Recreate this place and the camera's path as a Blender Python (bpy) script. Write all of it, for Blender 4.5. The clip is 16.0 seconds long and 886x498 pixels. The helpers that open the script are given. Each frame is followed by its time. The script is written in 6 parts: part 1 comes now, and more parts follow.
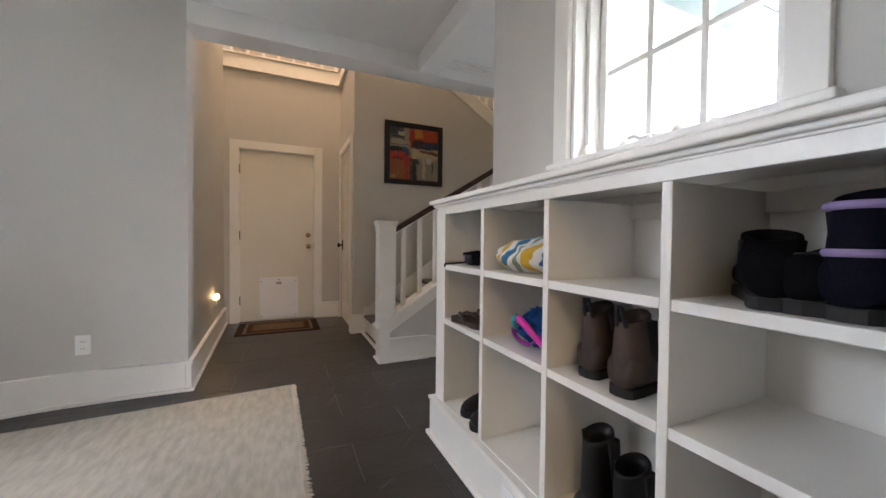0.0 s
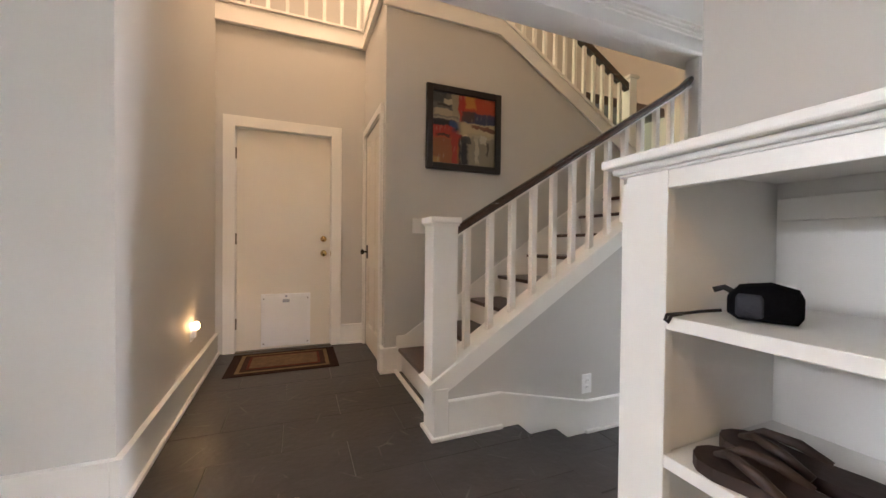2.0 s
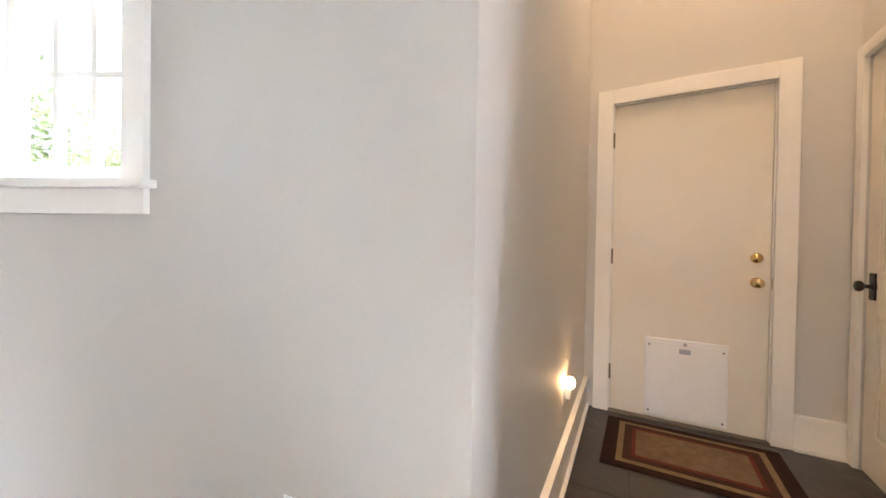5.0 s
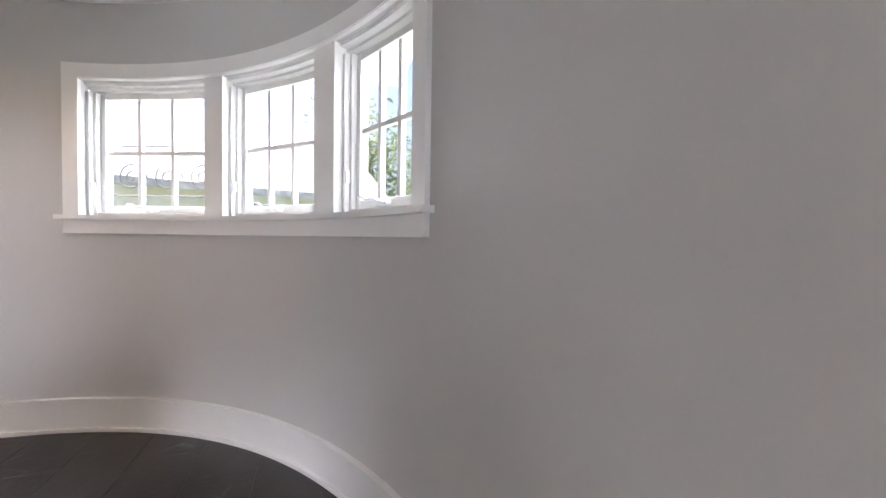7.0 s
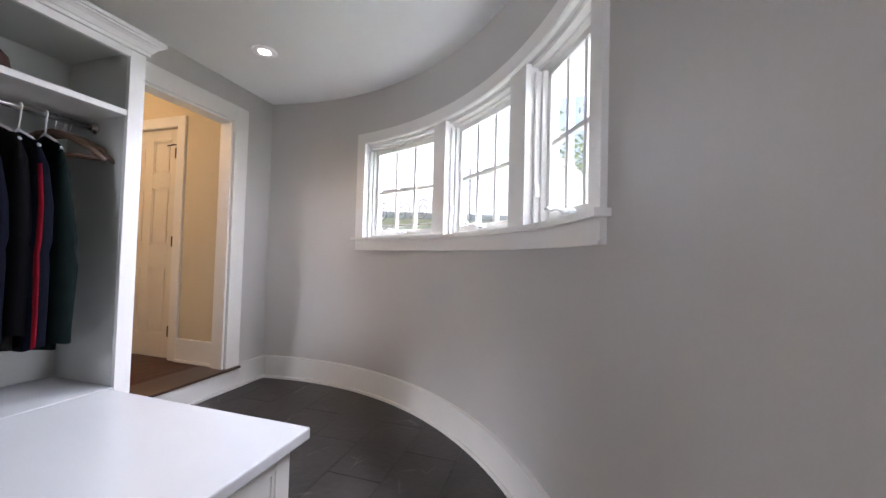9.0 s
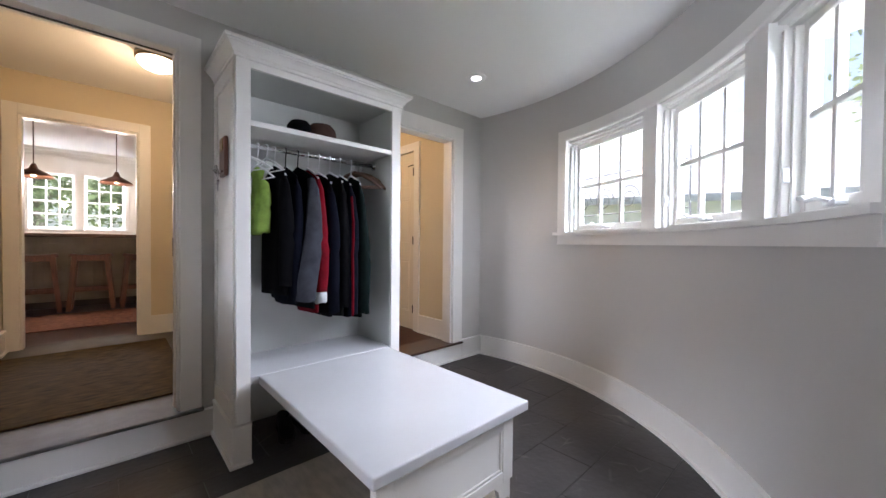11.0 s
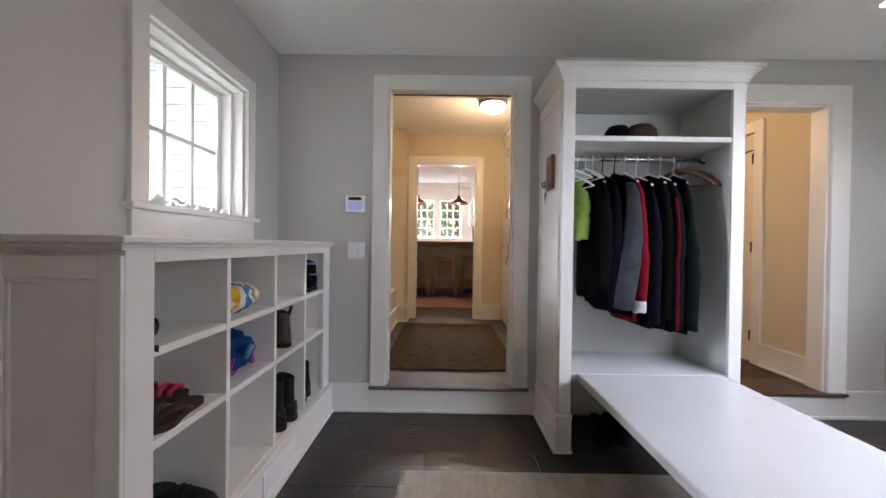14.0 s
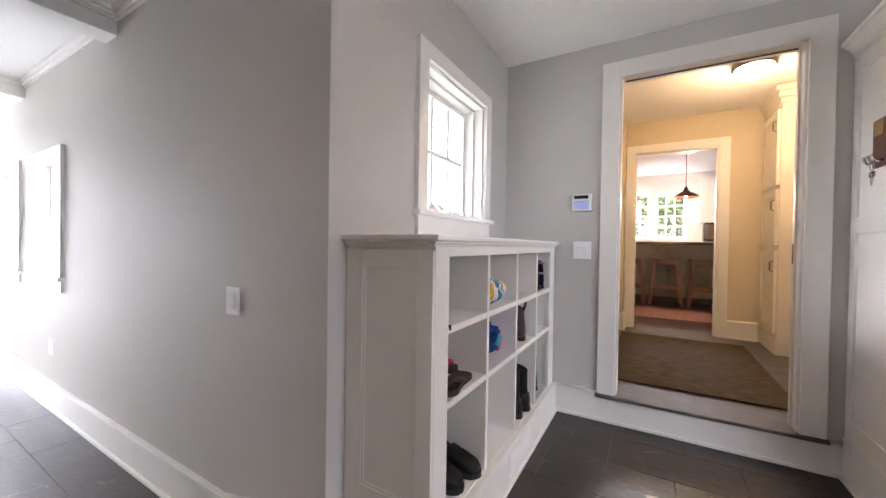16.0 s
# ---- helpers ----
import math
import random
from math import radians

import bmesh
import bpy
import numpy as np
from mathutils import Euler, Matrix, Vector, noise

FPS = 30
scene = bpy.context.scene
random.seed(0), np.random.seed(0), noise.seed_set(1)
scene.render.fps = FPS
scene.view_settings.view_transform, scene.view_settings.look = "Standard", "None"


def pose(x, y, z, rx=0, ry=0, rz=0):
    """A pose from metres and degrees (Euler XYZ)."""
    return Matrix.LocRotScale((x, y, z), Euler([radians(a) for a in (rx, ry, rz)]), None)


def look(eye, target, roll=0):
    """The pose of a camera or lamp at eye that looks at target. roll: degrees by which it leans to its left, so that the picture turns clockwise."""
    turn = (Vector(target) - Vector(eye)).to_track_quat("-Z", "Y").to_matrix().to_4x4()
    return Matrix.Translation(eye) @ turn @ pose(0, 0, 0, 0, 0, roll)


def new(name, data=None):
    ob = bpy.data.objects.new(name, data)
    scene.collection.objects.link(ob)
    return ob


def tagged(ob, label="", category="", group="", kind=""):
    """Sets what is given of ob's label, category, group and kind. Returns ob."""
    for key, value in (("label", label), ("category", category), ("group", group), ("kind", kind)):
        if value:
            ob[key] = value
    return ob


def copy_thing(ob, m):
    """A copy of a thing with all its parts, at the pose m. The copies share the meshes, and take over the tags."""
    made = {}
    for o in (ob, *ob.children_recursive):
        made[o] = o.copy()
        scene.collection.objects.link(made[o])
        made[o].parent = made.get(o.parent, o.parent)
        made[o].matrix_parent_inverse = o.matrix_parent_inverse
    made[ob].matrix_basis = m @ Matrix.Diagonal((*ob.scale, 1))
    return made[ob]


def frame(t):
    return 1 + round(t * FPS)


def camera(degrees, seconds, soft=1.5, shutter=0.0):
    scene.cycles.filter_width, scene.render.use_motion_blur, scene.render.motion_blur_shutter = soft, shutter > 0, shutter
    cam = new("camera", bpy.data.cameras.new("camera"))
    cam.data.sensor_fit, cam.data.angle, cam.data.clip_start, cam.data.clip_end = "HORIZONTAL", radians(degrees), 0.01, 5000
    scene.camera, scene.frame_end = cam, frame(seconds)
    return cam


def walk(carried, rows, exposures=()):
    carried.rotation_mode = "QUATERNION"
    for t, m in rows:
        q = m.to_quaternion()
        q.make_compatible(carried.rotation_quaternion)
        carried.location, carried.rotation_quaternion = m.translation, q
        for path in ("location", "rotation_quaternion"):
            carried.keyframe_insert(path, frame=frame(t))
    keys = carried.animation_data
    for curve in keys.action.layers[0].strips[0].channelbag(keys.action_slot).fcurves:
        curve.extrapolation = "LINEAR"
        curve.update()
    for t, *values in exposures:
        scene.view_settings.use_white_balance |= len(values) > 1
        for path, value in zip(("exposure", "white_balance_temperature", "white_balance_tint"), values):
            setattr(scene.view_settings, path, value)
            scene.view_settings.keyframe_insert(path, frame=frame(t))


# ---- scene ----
cam = camera(101.8, 16.0)
PATH = [
    (0, (0.153, 0.279, 0.986), (0.972, 2.103, 0.941), 0.6),
    (0.5, (0.18, 0.526, 0.997), (1.002, 2.349, 0.954), 0.6),
    (1, (0.187, 0.761, 0.995), (1.016, 2.581, 0.953), 0.7),
    (1.5, (0.227, 1.07, 0.967), (1.038, 2.897, 0.929), 0.5),
    (2, (0.23, 1.384, 1.004), (0.976, 3.24, 0.976), 0.6),
    (2.5, (0.221, 1.621, 1.048), (0.861, 3.515, 1.015), 0.5),
    (3, (0.219, 1.846, 1.074), (0.666, 3.796, 1.04), 0.5),
    (3.5, (0.138, 2.033, 1.083), (0.269, 4.028, 1.05), 0.7),
    (4, (0.042, 2.197, 1.105), (-0.166, 4.186, 1.074), 0.8),
    (4.5, (-0.016, 2.336, 1.11), (-0.602, 4.249, 1.082), 0.9),
    (5, (-0.113, 2.427, 1.088), (-1.082, 4.176, 1.065), 0.9),
    (5.2, (-0.168, 2.455, 1.095), (-1.276, 4.12, 1.073), 0.9),
    (7.3, (-0.319, 2.637, 1.165), (-2.258, 3.123, 1.117), 0.7),
    (7.5, (-0.309, 2.652, 1.164), (-2.274, 3.025, 1.124), 0.6),
    (8, (-0.283, 2.705, 1.138), (-2.282, 2.775, 1.118), 0.6),
    (8.5, (-0.294, 2.735, 1.138), (-2.283, 2.522, 1.105), 0.8),
    (8.7, (-0.333, 2.779, 1.111), (-2.299, 2.413, 1.122), 1.1),
    (10.8, (-0.124, 2.879, 1.181), (-1.56, 1.488, 1.136), 0.5),
    (11, (-0.12, 2.872, 1.17), (-1.478, 1.405, 1.139), 0.5),
    (11.5, (-0.1, 2.863, 1.173), (-1.262, 1.235, 1.146), 0.5),
    (12, (-0.069, 2.858, 1.177), (-1.018, 1.098, 1.146), 0.6),
    (12.5, (-0.041, 2.851, 1.172), (-0.764, 0.987, 1.147), 0.6),
    (13, (-0.018, 2.846, 1.172), (-0.504, 0.906, 1.152), 0.6),
    (13.5, (0.023, 2.846, 1.165), (-0.216, 0.861, 1.149), 0.7),
    (14, (0.066, 2.847, 1.17), (0.077, 0.847, 1.153), 0.8),
    (14.5, (0.129, 2.871, 1.175), (0.38, 0.887, 1.157), 0.8),
    (15, (0.176, 2.884, 1.159), (0.667, 0.946, 1.142), 0.9),
    (15.5, (0.237, 2.903, 1.158), (0.982, 1.047, 1.139), 0.9),
    (16, (0.276, 2.922, 1.154), (1.281, 1.193, 1.13), 0.9),
]
walk(cam, [(t, look(eye, target, roll)) for t, eye, target, roll in PATH],
     [(0.0, 1.97, 6000, 14), (1.5, 2.3, 6150, 16), (2.5, 2.6, 6350, 17), (3.5, 2.85, 6300, 16), (4.5, 2.92, 6200, 16), (5.2, 2.88, 6100, 16), (7.3, 1.5, 6000, 21), (8.5, 1.4, 6000, 21), (11.0, 1.42, 5850, 19), (12.5, 1.52, 5920, 19), (14.0, 1.48, 6000, 20), (16.0, 2.1, 6150, 21)])

# ---- light ----
world = bpy.data.worlds.new("world")
scene.world = world
world.use_nodes = True
wn = world.node_tree
sky = wn.nodes.new("ShaderNodeTexSky")
sky.sky_type = "NISHITA"
sky.sun_disc = False
sky.sun_elevation = radians(48)
sky.sun_rotation = radians(200)
sky.air_density, sky.dust_density = 1.0, 7.0
wn.links.new(sky.outputs[0], wn.nodes["Background"].inputs[0])
wn.nodes["Background"].inputs[1].default_value = 0.15


def lamp(name, kind, energy, color, m, size=0.1, size_y=None, spot=None, angle=None):
    d = bpy.data.lights.new(name, kind)
    d.energy, d.color = energy, color
    if kind == "AREA":
        d.size = size
        if size_y:
            d.shape, d.size_y = "RECTANGLE", size_y
    elif kind == "SUN":
        d.angle = angle
    else:
        d.shadow_soft_size = size
    if spot:
        d.spot_size, d.spot_blend = radians(spot), 0.6
    ob = new(name, d)
    ob.matrix_world = m
    return tagged(ob, kind="structure")


CX, CY, CR = -0.789, 0.784, 2.29        # the round wall
WARM = (1.0, 0.67, 0.39)
DAY = (0.93, 0.965, 1.0)
lamp("sun", "SUN", 4.5, (1.0, 0.95, 0.88), look((0, 0, 10), (-0.6, 1.9, 6)), angle=radians(15))
# area lamps outside the windows, added to stand in for sky light
for ang, watts in ((156.5, 46), (134.5, 38), (115.0, 28)):
    a = radians(ang)
    lamp("window_sky_light", "AREA", watts, DAY,
         look((CX + 2.75 * math.cos(a), CY + 2.75 * math.sin(a), 2.2), (CX + 1.2 * math.cos(a), CY + 1.2 * math.sin(a), 1.15)), 0.75, 0.9)
lamp("window_sky_light", "AREA", 66, DAY, look((1.8, 1.09, 3.05), (0.55, 1.1, 1.0)), 0.8, 0.7)
# added fill with no source of its own, for the pale patch low on the round wall
lamp("courtyard_sky_light", "AREA", 90, DAY, look((4.7, -0.05, 3.4), (1.35, 1.1, 1.7)), 0.5, 0.6)
lamp("window_sky_light", "AREA", 72, DAY, look((9.4, 2.55, 1.2), (2, 2.75, 0.6)), 1.0, 2.2)
for x in (4.39, 5.45):
    lamp("window_sky_light", "AREA", 165, DAY, look((x, 1.45, 2.3), (x - 0.3, 2.9, 0.3)), 0.7, 0.9)
lamp("window_sky_light", "AREA", 900, DAY, look((0.2, -7.1, 2.9), (0.2, -3, 1.2)), 2.4, 1.2)
# lamps of the house
lamp("stair_hall_light", "POINT", 22, WARM, pose(0.25, 4.35, 4.6), 0.15)
lamp("upper_hall_light", "POINT", 7, WARM, pose(2.4, 4.9, 4.6), 0.15)
lamp("passage_light", "POINT", 7.2, (1.0, 0.68, 0.36), pose(-0.407, -0.866, 2.30), 0.14)
for x in (-0.2, 0.63):
    lamp("pendant_light", "POINT", 18, (1.0, 0.84, 0.62), pose(x, -4.45, 1.96), 0.05)
lamp("side_hall_light", "POINT", 7.2, (1.0, 0.68, 0.36), pose(-1.5, -0.9, 2.30), 0.1)
lamp("downlight_beam", "SPOT", 7, (1.0, 0.9, 0.78), pose(-2.29, 0.905, 2.49), 0.05, spot=110)
lamp("night_light_glow", "POINT", 0.16, (1.0, 0.6, 0.25), pose(-0.375, 4.22, 0.45), 0.015)

# ---- materials ----


def material(name, color, rough=0.5, metal=0.0, var=0.08, scale=6.0, bump=0.1, bscale=60.0, spec=0.5, random_tint=0.0, color2=None,
             stretch=(1, 1, 1), emit=0.0, sheen=0.0):
    """A surface with variation at two scales, fine relief and uneven gloss."""
    m = bpy.data.materials.new(name)
    m.use_nodes = True
    n, ln = m.node_tree.nodes, m.node_tree.links
    b = n["Principled BSDF"]
    tc = n.new("ShaderNodeTexCoord")
    mp = n.new("ShaderNodeMapping")
    mp.inputs["Scale"].default_value = stretch
    ln.new(tc.outputs["Object"], mp.inputs[0])
    big, fine = n.new("ShaderNodeTexNoise"), n.new("ShaderNodeTexNoise")
    for node, s, d in ((big, scale, 4), (fine, bscale, 6)):
        node.inputs["Scale"].default_value = s
        node.inputs["Detail"].default_value = d
        ln.new(mp.outputs[0], node.inputs["Vector"])
    mix = n.new("ShaderNodeMix")
    mix.data_type = "RGBA"
    c2 = color2 or [c * (1 - 2.2 * var) for c in color]
    mix.inputs[6].default_value = (*c2, 1)
    mix.inputs[7].default_value = (*[min(1, c * (1 + (0 if color2 else var))) for c in color], 1)
    add = n.new("ShaderNodeMath")
    add.operation = "MULTIPLY_ADD"
    ln.new(fine.outputs[0], add.inputs[0])
    add.inputs[1].default_value = 0.35
    sub = n.new("ShaderNodeMapRange")
    sub.inputs["From Min"].default_value, sub.inputs["From Max"].default_value = 0.30, 0.70
    sub.inputs["To Max"].default_value = 0.82
    ln.new(big.outputs[0], sub.inputs[0])
    ln.new(sub.outputs[0], add.inputs[2])
    ln.new(add.outputs[0], mix.inputs[0])
    out = mix.outputs[2]
    if random_tint:
        oi, hsv = n.new("ShaderNodeObjectInfo"), n.new("ShaderNodeHueSaturation")
        mr = n.new("ShaderNodeMapRange")
        mr.inputs["To Min"].default_value, mr.inputs["To Max"].default_value = 1 - random_tint, 1 + random_tint
        ln.new(oi.outputs["Random"], mr.inputs[0])
        ln.new(mr.outputs[0], hsv.inputs["Value"])
        ln.new(out, hsv.inputs["Color"])
        out = hsv.outputs[0]
    ln.new(out, b.inputs["Base Color"])
    rr = n.new("ShaderNodeMapRange")
    rr.inputs["To Min"].default_value, rr.inputs["To Max"].default_value = max(0.02, rough * 0.85), min(1, rough * 1.15)
    ln.new(big.outputs[0], rr.inputs[0])
    ln.new(rr.outputs[0], b.inputs["Roughness"])
    b.inputs["Metallic"].default_value = metal
    b.inputs["Specular IOR Level"].default_value = spec
    if sheen:
        b.inputs["Sheen Weight"].default_value = sheen
    if bump:
        bp = n.new("ShaderNodeBump")
        bp.inputs["Strength"].default_value = bump
        bp.inputs["Distance"].default_value = 0.004
        ln.new(fine.outputs[0], bp.inputs["Height"])
        ln.new(bp.outputs[0], b.inputs["Normal"])
    if emit:
        b.inputs["Emission Color"].default_value = (*color, 1)
        b.inputs["Emission Strength"].default_value = emit
    return m


M_WALL = material("wall_paint", (0.565, 0.55, 0.52), 0.62, var=0.015, scale=1.2, bump=0.05, bscale=220)
M_HALL = material("cream_wall_paint", (0.66, 0.57, 0.40), 0.62, var=0.015, scale=1.2, bump=0.05, bscale=220)
M_CEIL = material("ceiling_paint", (0.84, 0.84, 0.825), 0.8, var=0.012, scale=1.0, bump=0.04, bscale=250)
M_TRIM = material("white_trim_paint", (0.82, 0.805, 0.765), 0.34, var=0.015, scale=3, bump=0.03, bscale=40)
M_DOOR = material("door_paint", (0.75, 0.705, 0.615), 0.36, var=0.015, scale=3, bump=0.03, bscale=50)
M_SLATE = material("slate", (0.043, 0.037, 0.034), 0.38, var=0.26, scale=3.5, bump=0.6, bscale=26, random_tint=0.08)


def scuff(m):
    """Pale scratches and cleft marks on the slate, laid out over the whole floor."""
    n, ln = m.node_tree.nodes, m.node_tree.links
    b = n["Principled BSDF"]
    geo = n.new("ShaderNodeNewGeometry")
    mapping = next(k for k in n if k.bl_idname == "ShaderNodeMapping")
    ln.new(geo.outputs["Position"], mapping.inputs[0])
    vor = n.new("ShaderNodeTexVoronoi")
    vor.feature = "DISTANCE_TO_EDGE"
    vor.inputs["Scale"].default_value = 4.3
    ln.new(geo.outputs["Position"], vor.inputs["Vector"])
    line = n.new("ShaderNodeMapRange")
    line.inputs["From Min"].default_value, line.inputs["From Max"].default_value = 0.004, 0.022
    line.inputs["To Min"].default_value, line.inputs["To Max"].default_value = 1.0, 0.0
    ln.new(vor.outputs["Distance"], line.inputs[0])
    patch = n.new("ShaderNodeTexNoise")
    patch.inputs["Scale"].default_value, patch.inputs["Detail"].default_value = 5.5, 2.0
    ln.new(geo.outputs["Position"], patch.inputs["Vector"])
    gate = n.new("ShaderNodeMapRange")
    gate.inputs["From Min"].default_value, gate.inputs["From Max"].default_value = 0.55, 0.68
    gate.inputs["To Max"].default_value = 0.45
    ln.new(patch.outputs[0], gate.inputs[0])
    mul = n.new("ShaderNodeMath")
    mul.operation = "MULTIPLY"
    ln.new(line.outputs[0], mul.inputs[0])
    ln.new(gate.outputs[0], mul.inputs[1])
    mix = n.new("ShaderNodeMix")
    mix.data_type = "RGBA"
    src = b.inputs["Base Color"].links[0].from_socket
    ln.new(mul.outputs[0], mix.inputs[0])
    ln.new(src, mix.inputs[6])
    mix.inputs[7].default_value = (0.24, 0.22, 0.20, 1)
    ln.new(mix.outputs[2], b.inputs["Base Color"])


scuff(M_SLATE)
M_SILL = material("grey_stone_sill", (0.12, 0.112, 0.105), 0.65, var=0.15, scale=8, bump=0.3, bscale=60, spec=0.15)
M_WAINS = material("cream_wainscot_paint", (0.74, 0.70, 0.62), 0.62, var=0.015, scale=3, bump=0.03, bscale=50, spec=0.3)
M_GROUT = material("dark_grout", (0.036, 0.035, 0.035), 0.9, var=0.15, scale=20, bump=0.3)
M_TREAD = material("dark_stained_oak", (0.055, 0.030, 0.020), 0.30, var=0.25, scale=5, bump=0.15, bscale=30, stretch=(12, 1, 12))
M_RAIL = material("dark_handrail_wood", (0.052, 0.026, 0.017), 0.26, var=0.12, scale=3, bump=0.03, bscale=30, stretch=(1, 12, 12))
M_PLANK = material("red_brown_floorboard", (0.062, 0.022, 0.013), 0.30, var=0.25, scale=4, bump=0.12, bscale=30, stretch=(1, 10, 10), random_tint=0.2, spec=0.12)
M_WOOD = material("chestnut_wood", (0.16, 0.075, 0.038), 0.42, var=0.25, scale=6, bump=0.15, bscale=40, stretch=(6, 6, 1))
M_BENCH = material("white_bench_top", (0.62, 0.625, 0.63), 0.22, var=0.012, scale=4, bump=0.02, bscale=60)
M_BLACK = material("black_iron", (0.02, 0.019, 0.018), 0.35, metal=0.6, var=0.2, bump=0.05)
M_BRASS = material("polished_brass", (0.62, 0.45, 0.20), 0.22, metal=1, var=0.1, bump=0.02)
M_CHROME = material("chrome", (0.62, 0.62, 0.63), 0.14, metal=1, var=0.05, bump=0.0)
M_STEEL = material("bronze_hinge", (0.18, 0.15, 0.11), 0.35, metal=1, var=0.1, bump=0.02)
M_PLATE = material("white_plastic", (0.84, 0.84, 0.84), 0.35, var=0.01, bump=0.0)
M_GREYP = material("grey_plastic", (0.35, 0.37, 0.42), 0.4, var=0.02, bump=0.0)
M_LAMP = material("lit_opal_glass", (1.0, 0.80, 0.52), 0.3, var=0.0, bump=0.0, emit=2.5)
M_CAN = material("lit_downlight", (1.0, 0.93, 0.82), 0.3, var=0.0, bump=0.0, emit=5)
M_NIGHT = material("lit_night_light", (1.0, 0.62, 0.28), 0.3, var=0.0, bump=0.0, emit=6)
M_RUG = material("pale_woven_rug", (0.52, 0.475, 0.40), 0.95, var=0.16, scale=9, bump=0.9, bscale=160, stretch=(3.5, 1, 1), spec=0.1, color2=(0.36, 0.33, 0.28))
M_FRINGE = material("rug_fringe", (0.62, 0.57, 0.48), 0.95, var=0.1, bump=0.5, spec=0.1)
M_MOSS = material("moss_green_rug", (0.10, 0.066, 0.028), 0.98, var=0.3, scale=11, bump=1.0, bscale=110, stretch=(1, 3, 1), spec=0.05, color2=(0.016, 0.014, 0.008))
M_KRUG = material("red_patterned_rug", (0.22, 0.11, 0.075), 0.98, var=0.3, scale=22, bump=0.8, bscale=130, spec=0.05, color2=(0.08, 0.035, 0.03))


def glass():
    m = bpy.data.materials.new("window_glass")
    m.use_nodes = True
    n, ln = m.node_tree.nodes, m.node_tree.links
    n.remove(n["Principled BSDF"])
    tr, gl, mx = n.new("ShaderNodeBsdfTransparent"), n.new("ShaderNodeBsdfGlossy"), n.new("ShaderNodeMixShader")
    tr.inputs[0].default_value = (0.95, 0.97, 0.96, 1)
    gl.inputs["Roughness"].default_value = 0.02
    mx.inputs[0].default_value = 0.05
    ln.new(tr.outputs[0], mx.inputs[1])
    ln.new(gl.outputs[0], mx.inputs[2])
    ln.new(mx.outputs[0], n["Material Output"].inputs[0])
    return m


M_GLASS = glass()

# ---- mesh helpers ----


def bx(bm, x0, y0, z0, x1, y1, z1, bev=0.0, seg=2):
    """Adds a box, its edges rounded by bev."""
    x0, x1, y0, y1, z0, z1 = min(x0, x1), max(x0, x1), min(y0, y1), max(y0, y1), min(z0, z1), max(z0, z1)
    vs = [bm.verts.new(p) for p in ((x0, y0, z0), (x1, y0, z0), (x1, y1, z0), (x0, y1, z0), (x0, y0, z1), (x1, y0, z1), (x1, y1, z1), (x0, y1, z1))]
    fs = [bm.faces.new([vs[i] for i in f]) for f in ((3, 2, 1, 0), (4, 5, 6, 7), (0, 1, 5, 4), (1, 2, 6, 5), (2, 3, 7, 6), (3, 0, 4, 7))]
    if bev:
        es = list({e for f in fs for e in f.edges})
        bmesh.ops.bevel(bm, geom=es, offset=min(bev, 0.45 * min(x1 - x0, y1 - y0, z1 - z0)), segments=seg, profile=0.5, affect="EDGES")
    return bm


def box(*a, **k):
    return bx(bmesh.new(), *a, **k)


def prism(bm, outline, y0, y1, axis="y"):
    """A solid with the outline (two coordinates each) swept along an axis from y0 to y1."""
    def at(p, s):
        return {"y": (p[0], s, p[1]), "x": (s, p[0], p[1]), "z": (p[0], p[1], s)}[axis]
    a = [bm.verts.new(at(p, y0)) for p in outline]
    b = [bm.verts.new(at(p, y1)) for p in outline]
    k = len(outline)
    bm.faces.new(a[::-1])
    bm.faces.new(b)
    for i in range(k):
        bm.faces.new((a[i], a[(i + 1) % k], b[(i + 1) % k], b[i]))
    bmesh.ops.recalc_face_normals(bm, faces=bm.faces[:])
    return bm


def lathe(bm, profile, m=None, n=24):
    """A turned solid from (radius, height) pairs about z, then moved by m."""
    rings = []
    for r, z in profile:
        rings.append([bm.verts.new((max(r, 1e-4) * math.cos(2 * math.pi * i / n), max(r, 1e-4) * math.sin(2 * math.pi * i / n), z)) for i in range(n)])
    made = [v for ring in rings for v in ring]
    for a, b in zip(rings, rings[1:]):
        for i in range(n):
            bm.faces.new((a[i], a[(i + 1) % n], b[(i + 1) % n], b[i]))
    bm.faces.new(rings[0][::-1])
    bm.faces.new(rings[-1])
    if m is not None:
        bmesh.ops.transform(bm, matrix=m, verts=made)
    return bm


def tube(bm, pts, r, n=8, taper=None):
    """A round rod through the points."""
    pts = [Vector(p) for p in pts]
    rings = []
    for i, p in enumerate(pts):
        d = (pts[min(i + 1, len(pts) - 1)] - pts[max(i - 1, 0)]).normalized()
        u = d.orthogonal().normalized() if i == 0 else (u - d * u.dot(d)).normalized()
        w = d.cross(u)
        rad = r if taper is None else r * taper[i]
        rings.append([bm.verts.new(p + rad * (u * math.cos(2 * math.pi * k / n) + w * math.sin(2 * math.pi * k / n))) for k in range(n)])
    for a, b in zip(rings, rings[1:]):
        for k in range(n):
            bm.faces.new((a[k], a[(k + 1) % n], b[(k + 1) % n], b[k]))
    bm.faces.new(rings[0][::-1])
    bm.faces.new(rings[-1])
    return bm


def mesh_of(name, bm, mat, smooth=False):
    me = bpy.data.meshes.new(name)
    bmesh.ops.recalc_face_normals(bm, faces=bm.faces[:])
    if smooth:
        for f in bm.faces:
            f.smooth = True
    bm.to_mesh(me)
    bm.free()
    me.materials.append(mat)
    return me


